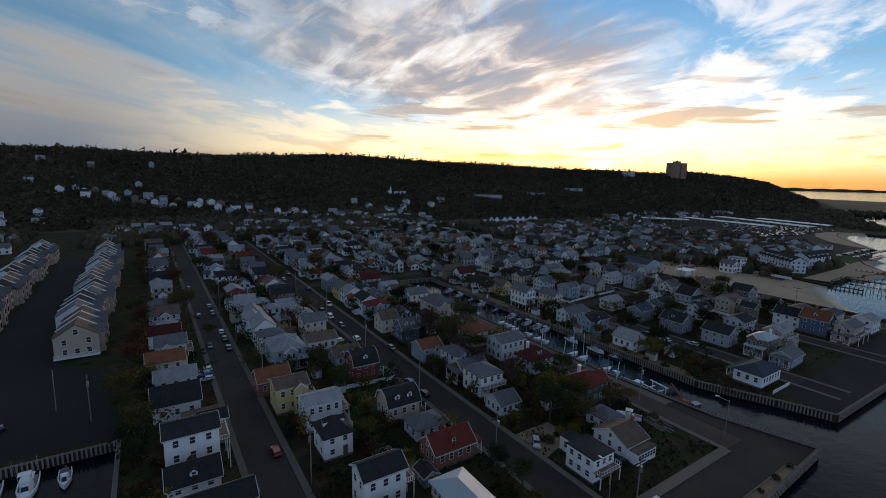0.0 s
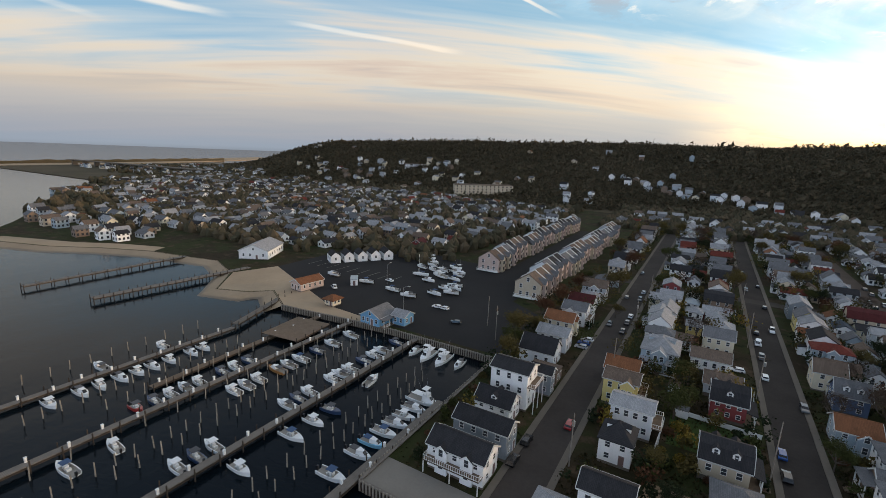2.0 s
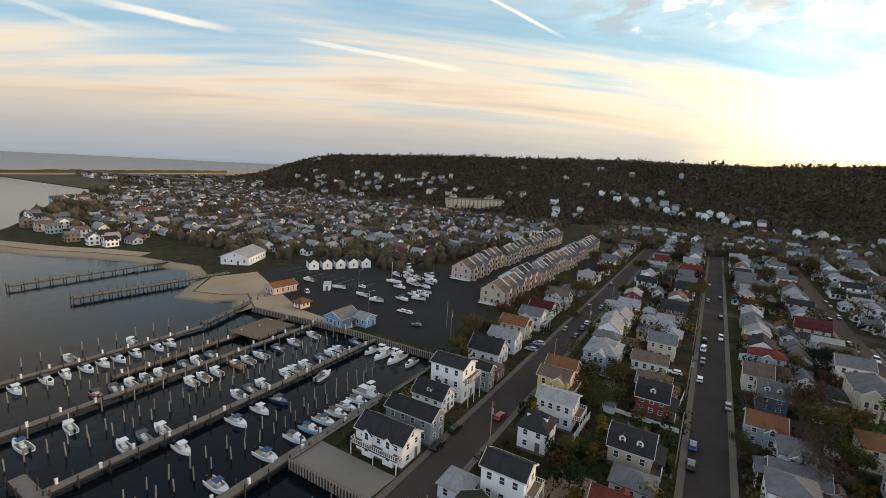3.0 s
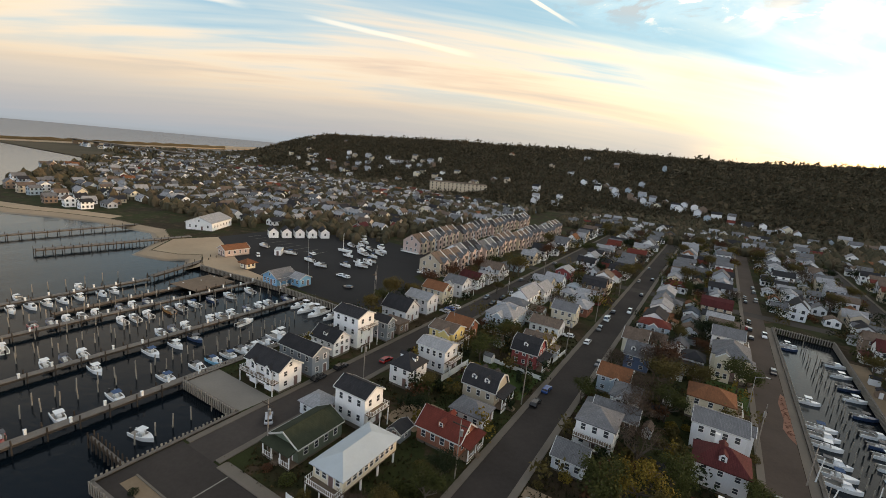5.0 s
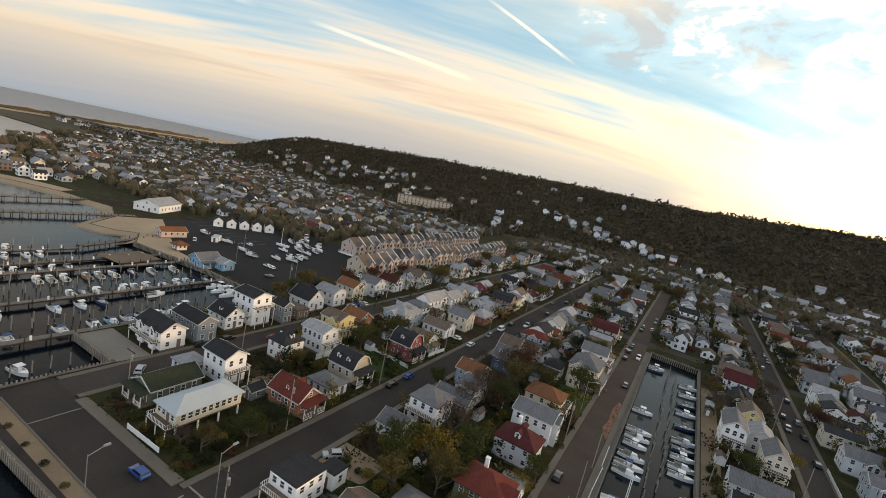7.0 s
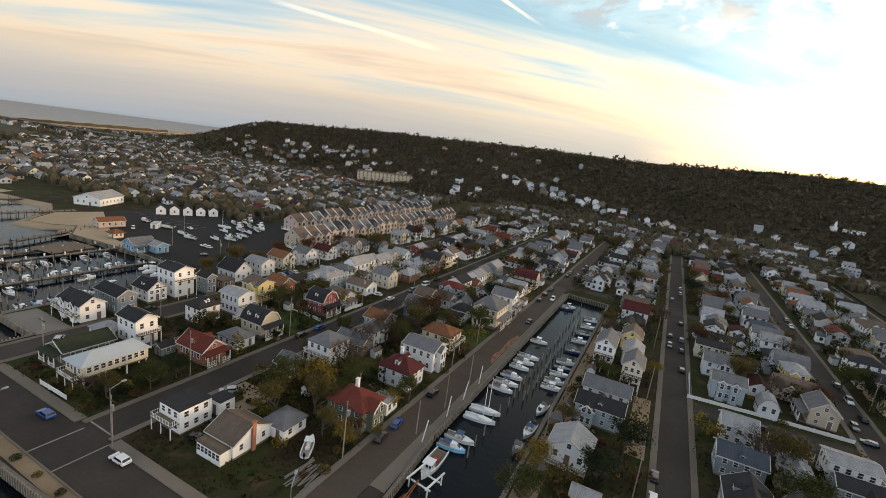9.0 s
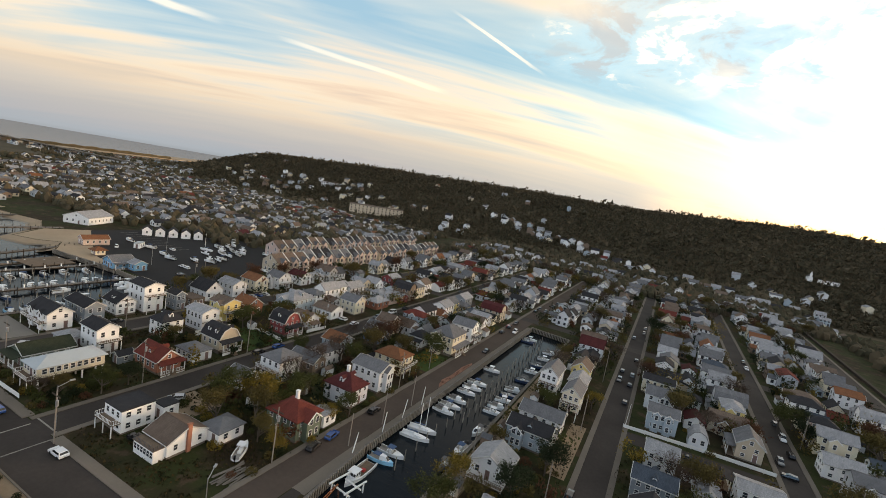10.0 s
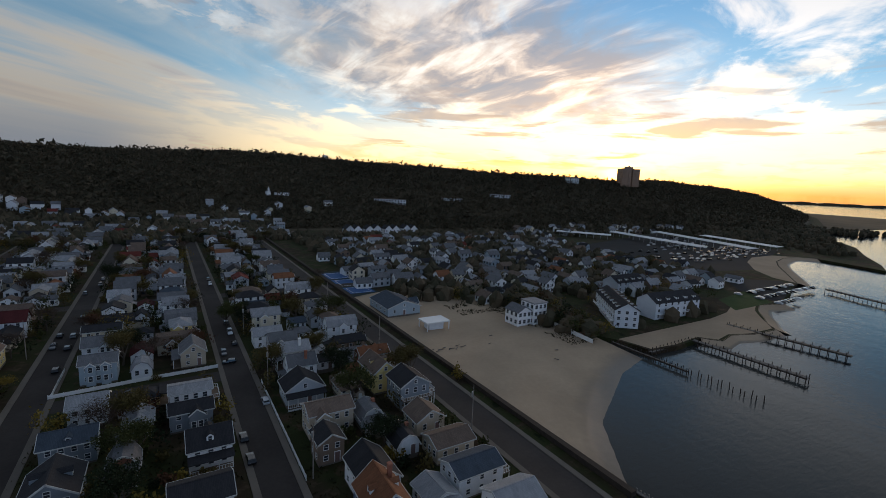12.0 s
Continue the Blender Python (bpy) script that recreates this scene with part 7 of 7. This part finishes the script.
part("tower", Shape().box(-1.6, 1.6, -8.6, -5.4, -3, 10).mesh("tower", WALL["white"]), church)
part("steeple", Shape().tube((0, -7, 10), (0, -7, 16), 2.1, 0.05, 4).mesh("steeple", WALL["pale"]), church)
for x, y, z, w in ((366, 447, 17, 34), (438, 436, 20, 24), (501, 427, 26, 24), (-317, 521, 23, 36), (622, 428, 51, 16)):
    block(x, y, -30 if x > 0 else 35, w, 10, 2, WALL["pale"], ROOF["brown"], "pale low apartment block among the hillside woods", max(4, w // 3), 3, z=z, far=True)
house(225, 138, 0, 15, 19, 3.2, "blue", "blue", "gable", 0.36, rows=1, cols=(3, 4), fine=False, bays=(("r", -2.0, 5.0, 2.0),), label="slate blue community building with a low gable roof")
house(-40.5, 88.6, 0, 8.0, 9.0, 3.0, "sky", "grey", pitch=0.55, base=0.3, rows=1, cols=(4, 3), fine=True, porch="r", label="bright blue dock house with a grey gable roof")
house(-34.2, 91.6, 90, 5.5, 5.0, 3.0, "sky", "light", pitch=0.5, base=0.3, rows=1, cols=(2, 2), fine=True, label="bright blue dock annex with a pale roof")
house(-79.5, 99.0, -6, 6.6, 11.5, 2.8, "pink", "orange", pitch=0.5, rows=1, cols=(3, 4), fine=True, label="salmon boat shed with a rust-red roof")
house(-60.4, 91.4, 0, 4.2, 4.2, 2.3, "cream", "orange", "hip", 0.55, rows=1, cols=(2, 2), over=0.9, fine=True, label="small cream kiosk with a rust hipped roof")
house(-131, 121, 30, 15, 22, 4.2, "white", "light", pitch=0.4, rows=1, cols=(4, 6), fine=False, label="large white marine building with a grey roof")
house(-70, 112, 40, 3.0, 6.0, 2.6, "white", "pale", "flat", rows=1, cols=(1, 2), base=0.2, fine=False, label="white trailer office at the boat yard")
house(-86, 178, 10, 7, 10, 3.2, "red", "maroon", rows=1, cols=(2, 3), fine=False, label="dark red boat yard shed")

pav = thing("pavilion", pose(228, 115, -0.2), "white flat-roofed beach pavilion on posts", "pavilion")
part("roof", Shape().box(-4.2, 4.2, -3, 3, 2.6, 3.0).mesh("roof", TRIM), pav)
part("kiosk", Shape().box(-2.6, 2.6, -1.6, 1.6, -0.4, 2.6).mesh("kiosk", WALL["pale"]), pav)
for sx in (-3.9, 3.9):
    for sy in (-2.7, 2.7):
        part("post", Shape().box(sx - 0.12, sx + 0.12, sy - 0.12, sy + 0.12, -0.6, 2.6).mesh("post", TRIM), pav)
PALEROOF = surface("white_metal_roof", (0.62, 0.62, 0.60), 0.5, vary=0.1)
for (xa, ya), (xb, yb) in (((529, 284), (516, 187)), ((586, 275), (553, 168)), ((611, 241), (592, 166)), ((470, 300), (500, 262))):
    a, b = Vector((xa, ya, 0)), Vector((xb, yb, 0))
    L = (b - a).length
    sh = thing("boat_shed", pose(xa, ya, 0, 0, 0, math.degrees(math.atan2(-(xb - xa), yb - ya))), "long open shed with a pale metal roof", "shed", "long sheds")
    part("roof", Shape().slab([(-4.5, 0, 4.6), (4.5, 0, 4.0), (4.5, L, 4.0), (-4.5, L, 4.6)], 0.25).mesh("roof", PALEROOF), sh)
    for q in range(8):
        for sx in (-4, 4):
            part("post", Shape().box(sx - 0.15, sx + 0.15, L * (q + 0.5) / 8 - 0.15, L * (q + 0.5) / 8 + 0.15, -0.2, 4.0).mesh("post", STEEL), sh)
ferry = thing("ferry", pose(432, 38, SEA, 0, 0, 25), "white and dark passenger ferry at its pier", "ferry")
part("hull", hull_mesh(26, 8, [PAINT["black"], GELCOAT], 1.2, 2.2), ferry)
part("cabin", Shape().box(-3.2, 3.2, -9, 6, 2.0, 4.6).mesh("cabin", WALL["slate"]), ferry)
part("upper_deck", Shape().box(-2.8, 2.8, -7, 3, 4.6, 7.0).mesh("upper_deck", WALL["grey"]), ferry)

# ---- far shores and the bridge ----
sheet("ground_15", [(-1300, -40), (-1165, 150), (-960, 232), (-985, 420), (-1100, 700), (-1330, 1150), (-1480, 1150), (-1260, 720), (-1110, 420), (-1090, 270), (-1330, 120)], SEA + 0.9, SAND, "low sandy spit across the river mouth", "sand spit", 3.0)


def low_shore(pts, high, name, label):
    verts = []
    for x, y in pts:
        verts += [(x, y, SEA - 1), (x * 1.0, y, high * rng.uniform(0.6, 1.2)), (x * 1.04, y * 1.04, SEA - 1)]
    faces = []
    for k in range(len(pts) - 1):
        a, b = 3 * k, 3 * k + 3
        faces += [(a, b, b + 1, a + 1), (a + 1, b + 1, b + 2, a + 2)]
    structure(name, mesh_of(name, verts, faces, FOREST), label, "far shore")


low_shore([(1900 + 34 * k, 2300 - 27 * k) for k in range(60)], 13, "backdrop_1", "low dark far shore across the bay")
low_shore([(-1010 - 6 * k, 250 + 22 * k) for k in range(26)], 6, "backdrop_2", "low scrub along the sandy spit")
bridge = thing("bridge", pose(0, 0, 0), "long pale road bridge over the river mouth", "bridge")
A, B = Vector((-640, 420, 6)), Vector((-985, 372, 9))
part("deck", Shape().slab([A + Vector((0, -5, 0)), B + Vector((0, -5, 0)), B + Vector((0, 5, 0)), A + Vector((0, 5, 0))], 1.4).mesh("deck", CONCRETE), bridge)
for k in range(11):
    p = A.lerp(B, (k + 0.5) / 11)
    part("pier", Shape().box(p.x - 1.6, p.x + 1.6, p.y - 4, p.y + 4, SEA - 2, p.z - 1.3).mesh("pier", CONCRETE), bridge)


# ---- poles, lamps, fences, shrubs ----
def pole(x, y, h=9.5, arm=True, turn=0):
    ob = thing("utility_pole", pose(x, y, 0, 0, 0, turn), "tall grey wooden utility pole by the street", "utility pole", "utility poles")
    part("mast", Shape().tube((0, 0, -0.3), (0.1, 0, h), 0.11, 0.07, 7).mesh("mast", surface("pole_wood", (0.25, 0.22, 0.19), 0.9, vary=0.2)), ob)
    if arm:
        part("crossarm", Shape().box(-1.2, 1.2, -0.06, 0.06, h - 0.9, h - 0.75).mesh("crossarm", PILE), ob)
        part("transformer", Shape().tube((0.35, 0, h - 2.4), (0.35, 0, h - 1.5), 0.22, n=8).mesh("transformer", STEEL), ob)


def lamp_post(x, y, turn):
    ob = thing("street_lamp", pose(x, y, 0, 0, 0, turn), "grey street lamp with a curved arm", "street lamp", "street lamps")
    part("mast", Shape().tube((0, 0, -0.2), (0, 0, 7.5), 0.08, 0.05, 7).mesh("mast", STEEL), ob)
    part("arm", Shape().tube((0, 0, 7.3), (1.8, 0, 7.9), 0.05, n=5).mesh("arm", STEEL), ob)
    part("lamp_head", Shape().box(1.6, 2.3, -0.15, 0.15, 7.8, 7.98).mesh("lamp_head", STEEL), ob)


for x, y in ((59, 28.2), (24, 34.6), (48.6, 47), (48.6, 72), (48.6, 100), (48.6, 130), (21.6, 58), (21.6, 92), (21.6, 126), (21.6, 160), (48.6, 165), (86.2, 46), (86.2, 84), (126.4, 64), (126.4, 98), (126.4, 134), (174, 60), (174, 96), (174, 132), (204.2, 60), (204.2, 104), (204.2, 150), (-8, 96), (-14, 104)):
    pole(x, y, rng.uniform(8.5, 10.0), rng.random() < 0.6, rng.choice((0, 90)))
for x, y in ((92.1, 58.2), (92.6, 79.3), (92.4, 68.4), (111.2, 71), (111.0, 88)):
    pole(x, y, rng.uniform(6.0, 7.5), False)
for x, y, r in ((55.2, 30, 90), (46, 19.6, 90), (85.6, 100, 0), (90.4, 31, 120), (-40, 100, 0), (-60, 118, 90)):
    lamp_post(x, y, r)


def fence(pts, h, label, mat, gap=0.5):
    ob = thing("fence", pose(*pts[0], 0), label, "fence", "fences")
    for (xa, ya), (xb, yb) in zip(pts, pts[1:]):
        a, b = Vector((xa - pts[0][0], ya - pts[0][1], 0)), Vector((xb - pts[0][0], yb - pts[0][1], 0))
        n = max(1, int((b - a).length / 2.2))
        for q in range(n):
            p, r = a.lerp(b, q / n), a.lerp(b, (q + 1) / n)
            s = Shape()
            m = pose(p.x, p.y, 0, 0, 0, math.degrees(math.atan2(r.y - p.y, r.x - p.x)))
            L = (r - p).length
            s.box(0.06, L - 0.06, -0.03, 0.03, 0.12, h - 0.08, 0, m)
            part("panel", s.mesh("panel", mat), ob)
            part("fence_post", Shape().box(-0.06, 0.06, -0.06, 0.06, -0.2, h, 0, m).mesh("fence_post", mat), ob)


fence([(33.4, 30.2), (41.6, 30.4)], 1.0, "white picket fence along the shore road", TRIM)
fence([(34.4, 84.6), (48.4, 83.4)], 1.1, "white board fence round a back lawn", TRIM)
fence([(47.6, 93.6), (48.2, 101)], 1.1, "white board fence beside the street", TRIM)
fence([(32.6, 69), (33.2, 79)], 1.6, "white board fence behind the pale house", TRIM)
fence([(134.6, 107.6), (149, 109.2), (165.4, 110.2)], 1.0, "long low white wall along the cross street", TRIM)
fence([(135.0, 108), (135.2, 122)], 1.0, "low white wall beside the street", TRIM)
fence([(266.8, 105.6), (264.6, 82.4)], 1.5, "white beach barrier beside the sand", TRIM)
fence([(172.9, 60), (172.9, 98)], 1.0, "white fence beside the street", TRIM)
fence([(118.6, 34), (127.4, 34)], 1.0, "white fence round the canal corner house", TRIM)


def bush_proto(leaf, seed):
    r = random.Random(seed)
    s = Shape().tube((0, 0, -0.2), (0, 0, 0.6), 0.07, 0.04, 5, 1)
    for _ in range(420):
        a, b = r.uniform(0, 6.283), r.uniform(0, 1)
        p = Vector((math.cos(a) * 0.9 * b ** 0.6, math.sin(a) * 0.9 * b ** 0.6, r.uniform(0.02, 1.1) * (1.1 - 0.6 * b)))
        e = Vector((r.uniform(-1, 1), r.uniform(-1, 1), r.uniform(-0.8, 0.8))).normalized()
        f = e.cross(Vector((r.uniform(-1, 1), r.uniform(-1, 1), r.uniform(-1, 1)))).normalized()
        q = r.uniform(0.06, 0.13)
        s.add([p - e * q, p + f * q * 0.7, p + e * q, p - f * q * 0.7], [(0, 1, 2, 3)])
    return mesh_of("bush", s.v, s.f, [LEAF[leaf], BARK], s.i)


BUSH = [bush_proto(k, 20 + n) for n, k in enumerate(("green", "olive", "dark", "rust", "yellow"))]
BUSH_LABEL = ("green leafy shrub in a yard", "olive autumn shrub in a yard", "dark evergreen shrub by a house", "rust-red autumn shrub in a yard", "yellowing shrub in a yard")


def bush(x, y, k, n):
    tagged(new("bush", BUSH[n]), BUSH_LABEL[n], "bush", "shrubs").matrix_basis = pose(x, y, 0, 0, 0, rng.uniform(0, 360)) @ Matrix.Diagonal((k, k, k * rng.uniform(0.8, 1.2), 1))


for x0, x1, y0, y1, n in ((42, 48.4, 30.5, 47, 16), (22, 47, 31, 33, 9), (33, 48, 56, 84, 14), (66, 78, 42, 70, 24), (58, 72, 46, 58, 10), (66, 76, 72, 110, 22), (84, 86.4, 36, 96, 14), (110.8, 114, 44, 100, 18), (112, 127, 40, 80, 18), (148, 154, 44, 130, 20), (184, 192, 44, 130, 20), (-3, 4, 44.6, 110, 16), (34, 38, 86, 130, 10)):
    for _ in range(n):
        x, y = rng.uniform(x0, x1), rng.uniform(y0, y1)
        if free(x, y, -0.6):
            bush(x, y, rng.uniform(0.7, 1.4), rng.choice((0, 0, 1, 1, 2, 3, 4)))
for k in range(14):
    bush(18 + 5.6 * k, 19.2 + 0.03 * (18 + 5.6 * k) * 0.6, rng.uniform(0.5, 0.8), rng.choice((1, 2, 2)))


def weeds():
    """Rough grass and weeds in the yards nearest to the shore."""
    r = random.Random(9)
    s = Shape()
    for x0, x1, y0, y1, n in ((20.5, 49, 29.5, 66, 4200), (57.5, 86.5, 30, 110, 9000), (33, 49, 66, 112, 2600), (110.5, 127, 35, 120, 4200), (135, 165, 36, 100, 3600), (173, 203, 36, 110, 3600), (-3, 13, 44.5, 110, 1500), (258, 268, 84, 124, 1500), (244, 262, 122, 136, 900)):
        for _ in range(n):
            x, y = r.uniform(x0, x1), r.uniform(y0, y1)
            if noise.noise((x * 0.16, y * 0.16, 5)) < -0.08:
                continue
            k, t = r.uniform(0.10, 0.30), r.uniform(0, 6.283)
            dx, dy = math.cos(t) * k, math.sin(t) * k
            s.add([(x - dx, y - dy, 0), (x + dx, y + dy, 0), (x + r.uniform(-0.15, 0.15), y + r.uniform(-0.15, 0.15), k * r.uniform(0.9, 2.0))], [(0, 1, 2)])
    tagged(new("weeds", mesh_of("weeds", s.v, s.f, surface("weed", (0.034, 0.034, 0.012), 0.9, vary=0.3, hue=0.9, tint=(0.06, 0.042, 0.018)))), "rough autumn grass and weeds in the yards", "grass", kind="stuff")


weeds()

# painted road lines
LINE = surface("worn_road_paint", (0.22, 0.205, 0.18), 0.8, vary=0.4, grain=8, fine=40)
for k, (x0, x1, y0, y1) in enumerate(((24.2, 24.4, 19.6, 28.2), (51.0, 51.25, 20.2, 28.4), (57.6, 57.85, 20.6, 28.4), (49.9, 56.9, 29.6, 29.85))):
    structure(f"road_{20 + k}", Shape().box(x0, x1, y0, y1, 0.03, 0.05).mesh("line", LINE), "worn white painted road line", "road marking")
for q in range(9):
    structure(f"road_{30 + q}", Shape().box(-104 + 5.2 * q, -103.8 + 5.2 * q, 122, 130, 0.02, 0.044).mesh("line", LINE), "worn white parking bay line", "road marking")

for k, (x0, x1) in enumerate(((21.6, 48.7), (57.8, 86.9))):
    structure(f"pavement_{21 + k}", Shape().box(x0, x1, 28.2, 29.9, -0.2, 0.15).mesh("pavement", CONCRETE), "pale concrete footway along the shore road", "pavement")
structure("pavement_20", Shape().box(15, 92, 21.2, 21.45, -0.1, 0.16).mesh("kerb", CONCRETE), "pale concrete kerb of a planting strip by the bulkhead", "pavement")
structure("ground_16", Shape().box(15, 92, 19.3, 21.2, -0.1, 0.06).mesh("strip", DIRT), "narrow planting strip of bare earth by the bulkhead", "planting strip")


# garden sheds
def shed(x, y, turn, wall, roof):
    w, d, h = rng.uniform(1.8, 2.6), rng.uniform(2.2, 3.2), 2.0
    ob = thing("garden_shed", pose(x, y, 0, 0, 0, turn) @ Matrix.Scale(HOUSE, 4), f"small {wall} garden shed with a {roof} roof", "shed", "garden sheds")
    a = [(-w / 2, -d / 2, -0.1), (w / 2, -d / 2, -0.1), (w / 2, -d / 2, h), (0, -d / 2, h + 0.7), (-w / 2, -d / 2, h)]
    part("wall", Shape().add(a + [(p[0], d / 2, p[2]) for p in a], [(0, 1, 2, 3, 4), (9, 8, 7, 6, 5)] + [(j, 5 + j, 5 + (j + 1) % 5, (j + 1) % 5) for j in range(5)]).mesh("wall", WALL[wall]), ob)
    r = Shape()
    for e in (-1, 1):
        r.slab([(e * (w / 2 + 0.15), -d / 2 - 0.15, h), (e * (w / 2 + 0.15), d / 2 + 0.15, h), (0, d / 2 + 0.15, h + 0.82), (0, -d / 2 - 0.15, h + 0.82)], 0.08)
    part("roof", r.mesh("roof", ROOF[roof]), ob)
    part("door", Shape().box(-0.45, 0.45, -d / 2 - 0.05, -d / 2 + 0.02, 0, 1.8).mesh("shed_door", TRIM), ob)


for cx, y0, y1 in ((35, 84, 170), (72, 56, 170), (150, 50, 170), (188.5, 50, 170), (114, 60, 150)):
    y = y0
    while y < y1:
        x = cx + rng.uniform(-2.5, 2.5)
        if free(x, y, 1.0):
            shed(x, y, rng.choice((0, 90)) + rng.uniform(-6, 6), rng.choice(("white", "grey", "pale", "brown", "tan")), rng.choice(("grey", "dark", "brown")))
            TAKEN.append((x, y, 1.5))
        y += rng.uniform(7, 14)


# ---- working gear at the canal mouth and in the yards ----
barge = thing("work_barge", pose(98.3, 42.6, SEA, 0, 0, -12) @ Matrix.Scale(0.8, 4), "rusty work barge with an orange crane", "barge")
part("hull", Shape().box(-2.2, 2.2, -4.5, 4.5, -0.4, 0.7).box(-2.35, 2.35, -4.65, 4.65, 0.45, 0.6).mesh("hull", surface("rusty_hull", (0.10, 0.055, 0.035), 0.8, vary=0.5, grain=6, fine=40)), barge)
part("wheelhouse", Shape().box(-1.0, 1.0, -3.8, -2.2, 0.7, 2.6).box(-1.15, 1.15, -3.95, -2.05, 2.6, 2.75).mesh("wheelhouse", HULL["blue"]), barge)
ORANGE = surface("orange_machine_paint", (0.30, 0.095, 0.025), 0.65, vary=0.5, grain=6, fine=40)
crane = part("crane", Shape().box(-0.6, 0.6, -0.3, 1.3, 1.0, 2.0).box(-0.75, 0.75, -0.5, 0.2, 1.0, 1.7).box(-0.5, 0.5, -0.1, 1.0, 0.7, 1.0).mesh("crane", ORANGE), barge)
part("boom", Shape().tube((-0.3, 1.2, 2.2), (-0.1, 5.2, 4.6), 0.12, 0.09, 5).tube((0.3, 1.2, 2.2), (0.1, 5.2, 4.6), 0.12, 0.09, 5).tube((0, 5.2, 4.6), (0.2, 5.6, 1.4), 0.03, n=4).mesh("boom", ORANGE), crane)
lift = thing("boat_lift", pose(98.6, 50.2, SEA, 0, 0, -8), "white timber boat lift standing in the canal", "boat lift")
for sx in (-1.7, 1.7):
    for sy in (-1.8, 1.8):
        part("post", Shape().tube((sx, sy, -2.5), (sx, sy, 1.6), 0.14, 0.12, 7).mesh("lift_post", TRIM), lift)
    part("beam", Shape().box(sx - 0.12, sx + 0.12, -2.4, 2.4, 1.6, 1.82).mesh("lift_beam", TRIM), lift)
for sy in (-1.2, 1.2):
    part("cradle_beam", Shape().box(-1.8, 1.8, sy - 0.1, sy + 0.1, 0.7, 0.9).mesh("cradle_beam", TRIM), lift)
for y, tip in ((57.0, 9), (66.2, 5), (73.4, 8), (81.5, 4)):
    pole = thing("mooring_pole", pose(94.0, y, 0, 0, tip, 0), "bleached timber pole leaning at the quay edge", "pole", "mooring poles along the quay")
    part("shaft", Shape().tube((0, 0, -0.4), (0, 0, 4.3), 0.11, 0.08, 7).mesh("shaft", TRIM), pole)
pile_ = thing("lumber_pile", pose(84.6, 40.2, 0, 0, 0, -3), "loose pile of grey weathered boards on the grass", "lumber pile")
for q in range(14):
    part("plank", Shape().box(-0.12, 0.12, -2.6, 2.6, 0, 0.08).mesh("plank", PALEWOOD), pile_, pose(-1.9 + 0.27 * q + rng.uniform(-0.1, 0.1), rng.uniform(-0.9, 0.9), 0.03 + 0.09 * (q % 3), 0, 0, rng.uniform(-14, 14)))


# driftwood and tide wrack on the beach
def driftwood(x, y, turn, L):
    z = -0.1 if y > 90 else -0.25
    ob = thing("driftwood", pose(x, y, z, 0, 0, turn), "grey driftwood log lying on the sand", "driftwood", "driftwood")
    part("log", Shape().tube((-L / 2, 0, 0.08), (L / 2, 0.1, 0.12), 0.14, 0.08, 6).mesh("log", PALEWOOD), ob)


for k in range(9):
    driftwood(218.5 + 1.1 * k + rng.uniform(-0.4, 0.4), 97.6 + rng.uniform(-1.2, 1.2), rng.uniform(-50, 50), rng.uniform(0.8, 2.2))
for x, y in ((236, 96), (240.5, 101.5), (251, 84), (246, 79)):
    driftwood(x, y, rng.uniform(0, 180), rng.uniform(0.8, 1.8))

# ---- the whole plan brought to true size ----
for ob in list(scene.objects):
    if ob.parent is None and ob.type in {"MESH", "EMPTY"}:
        ob.matrix_basis = Matrix.Scale(TRUE, 4) @ ob.matrix_basis
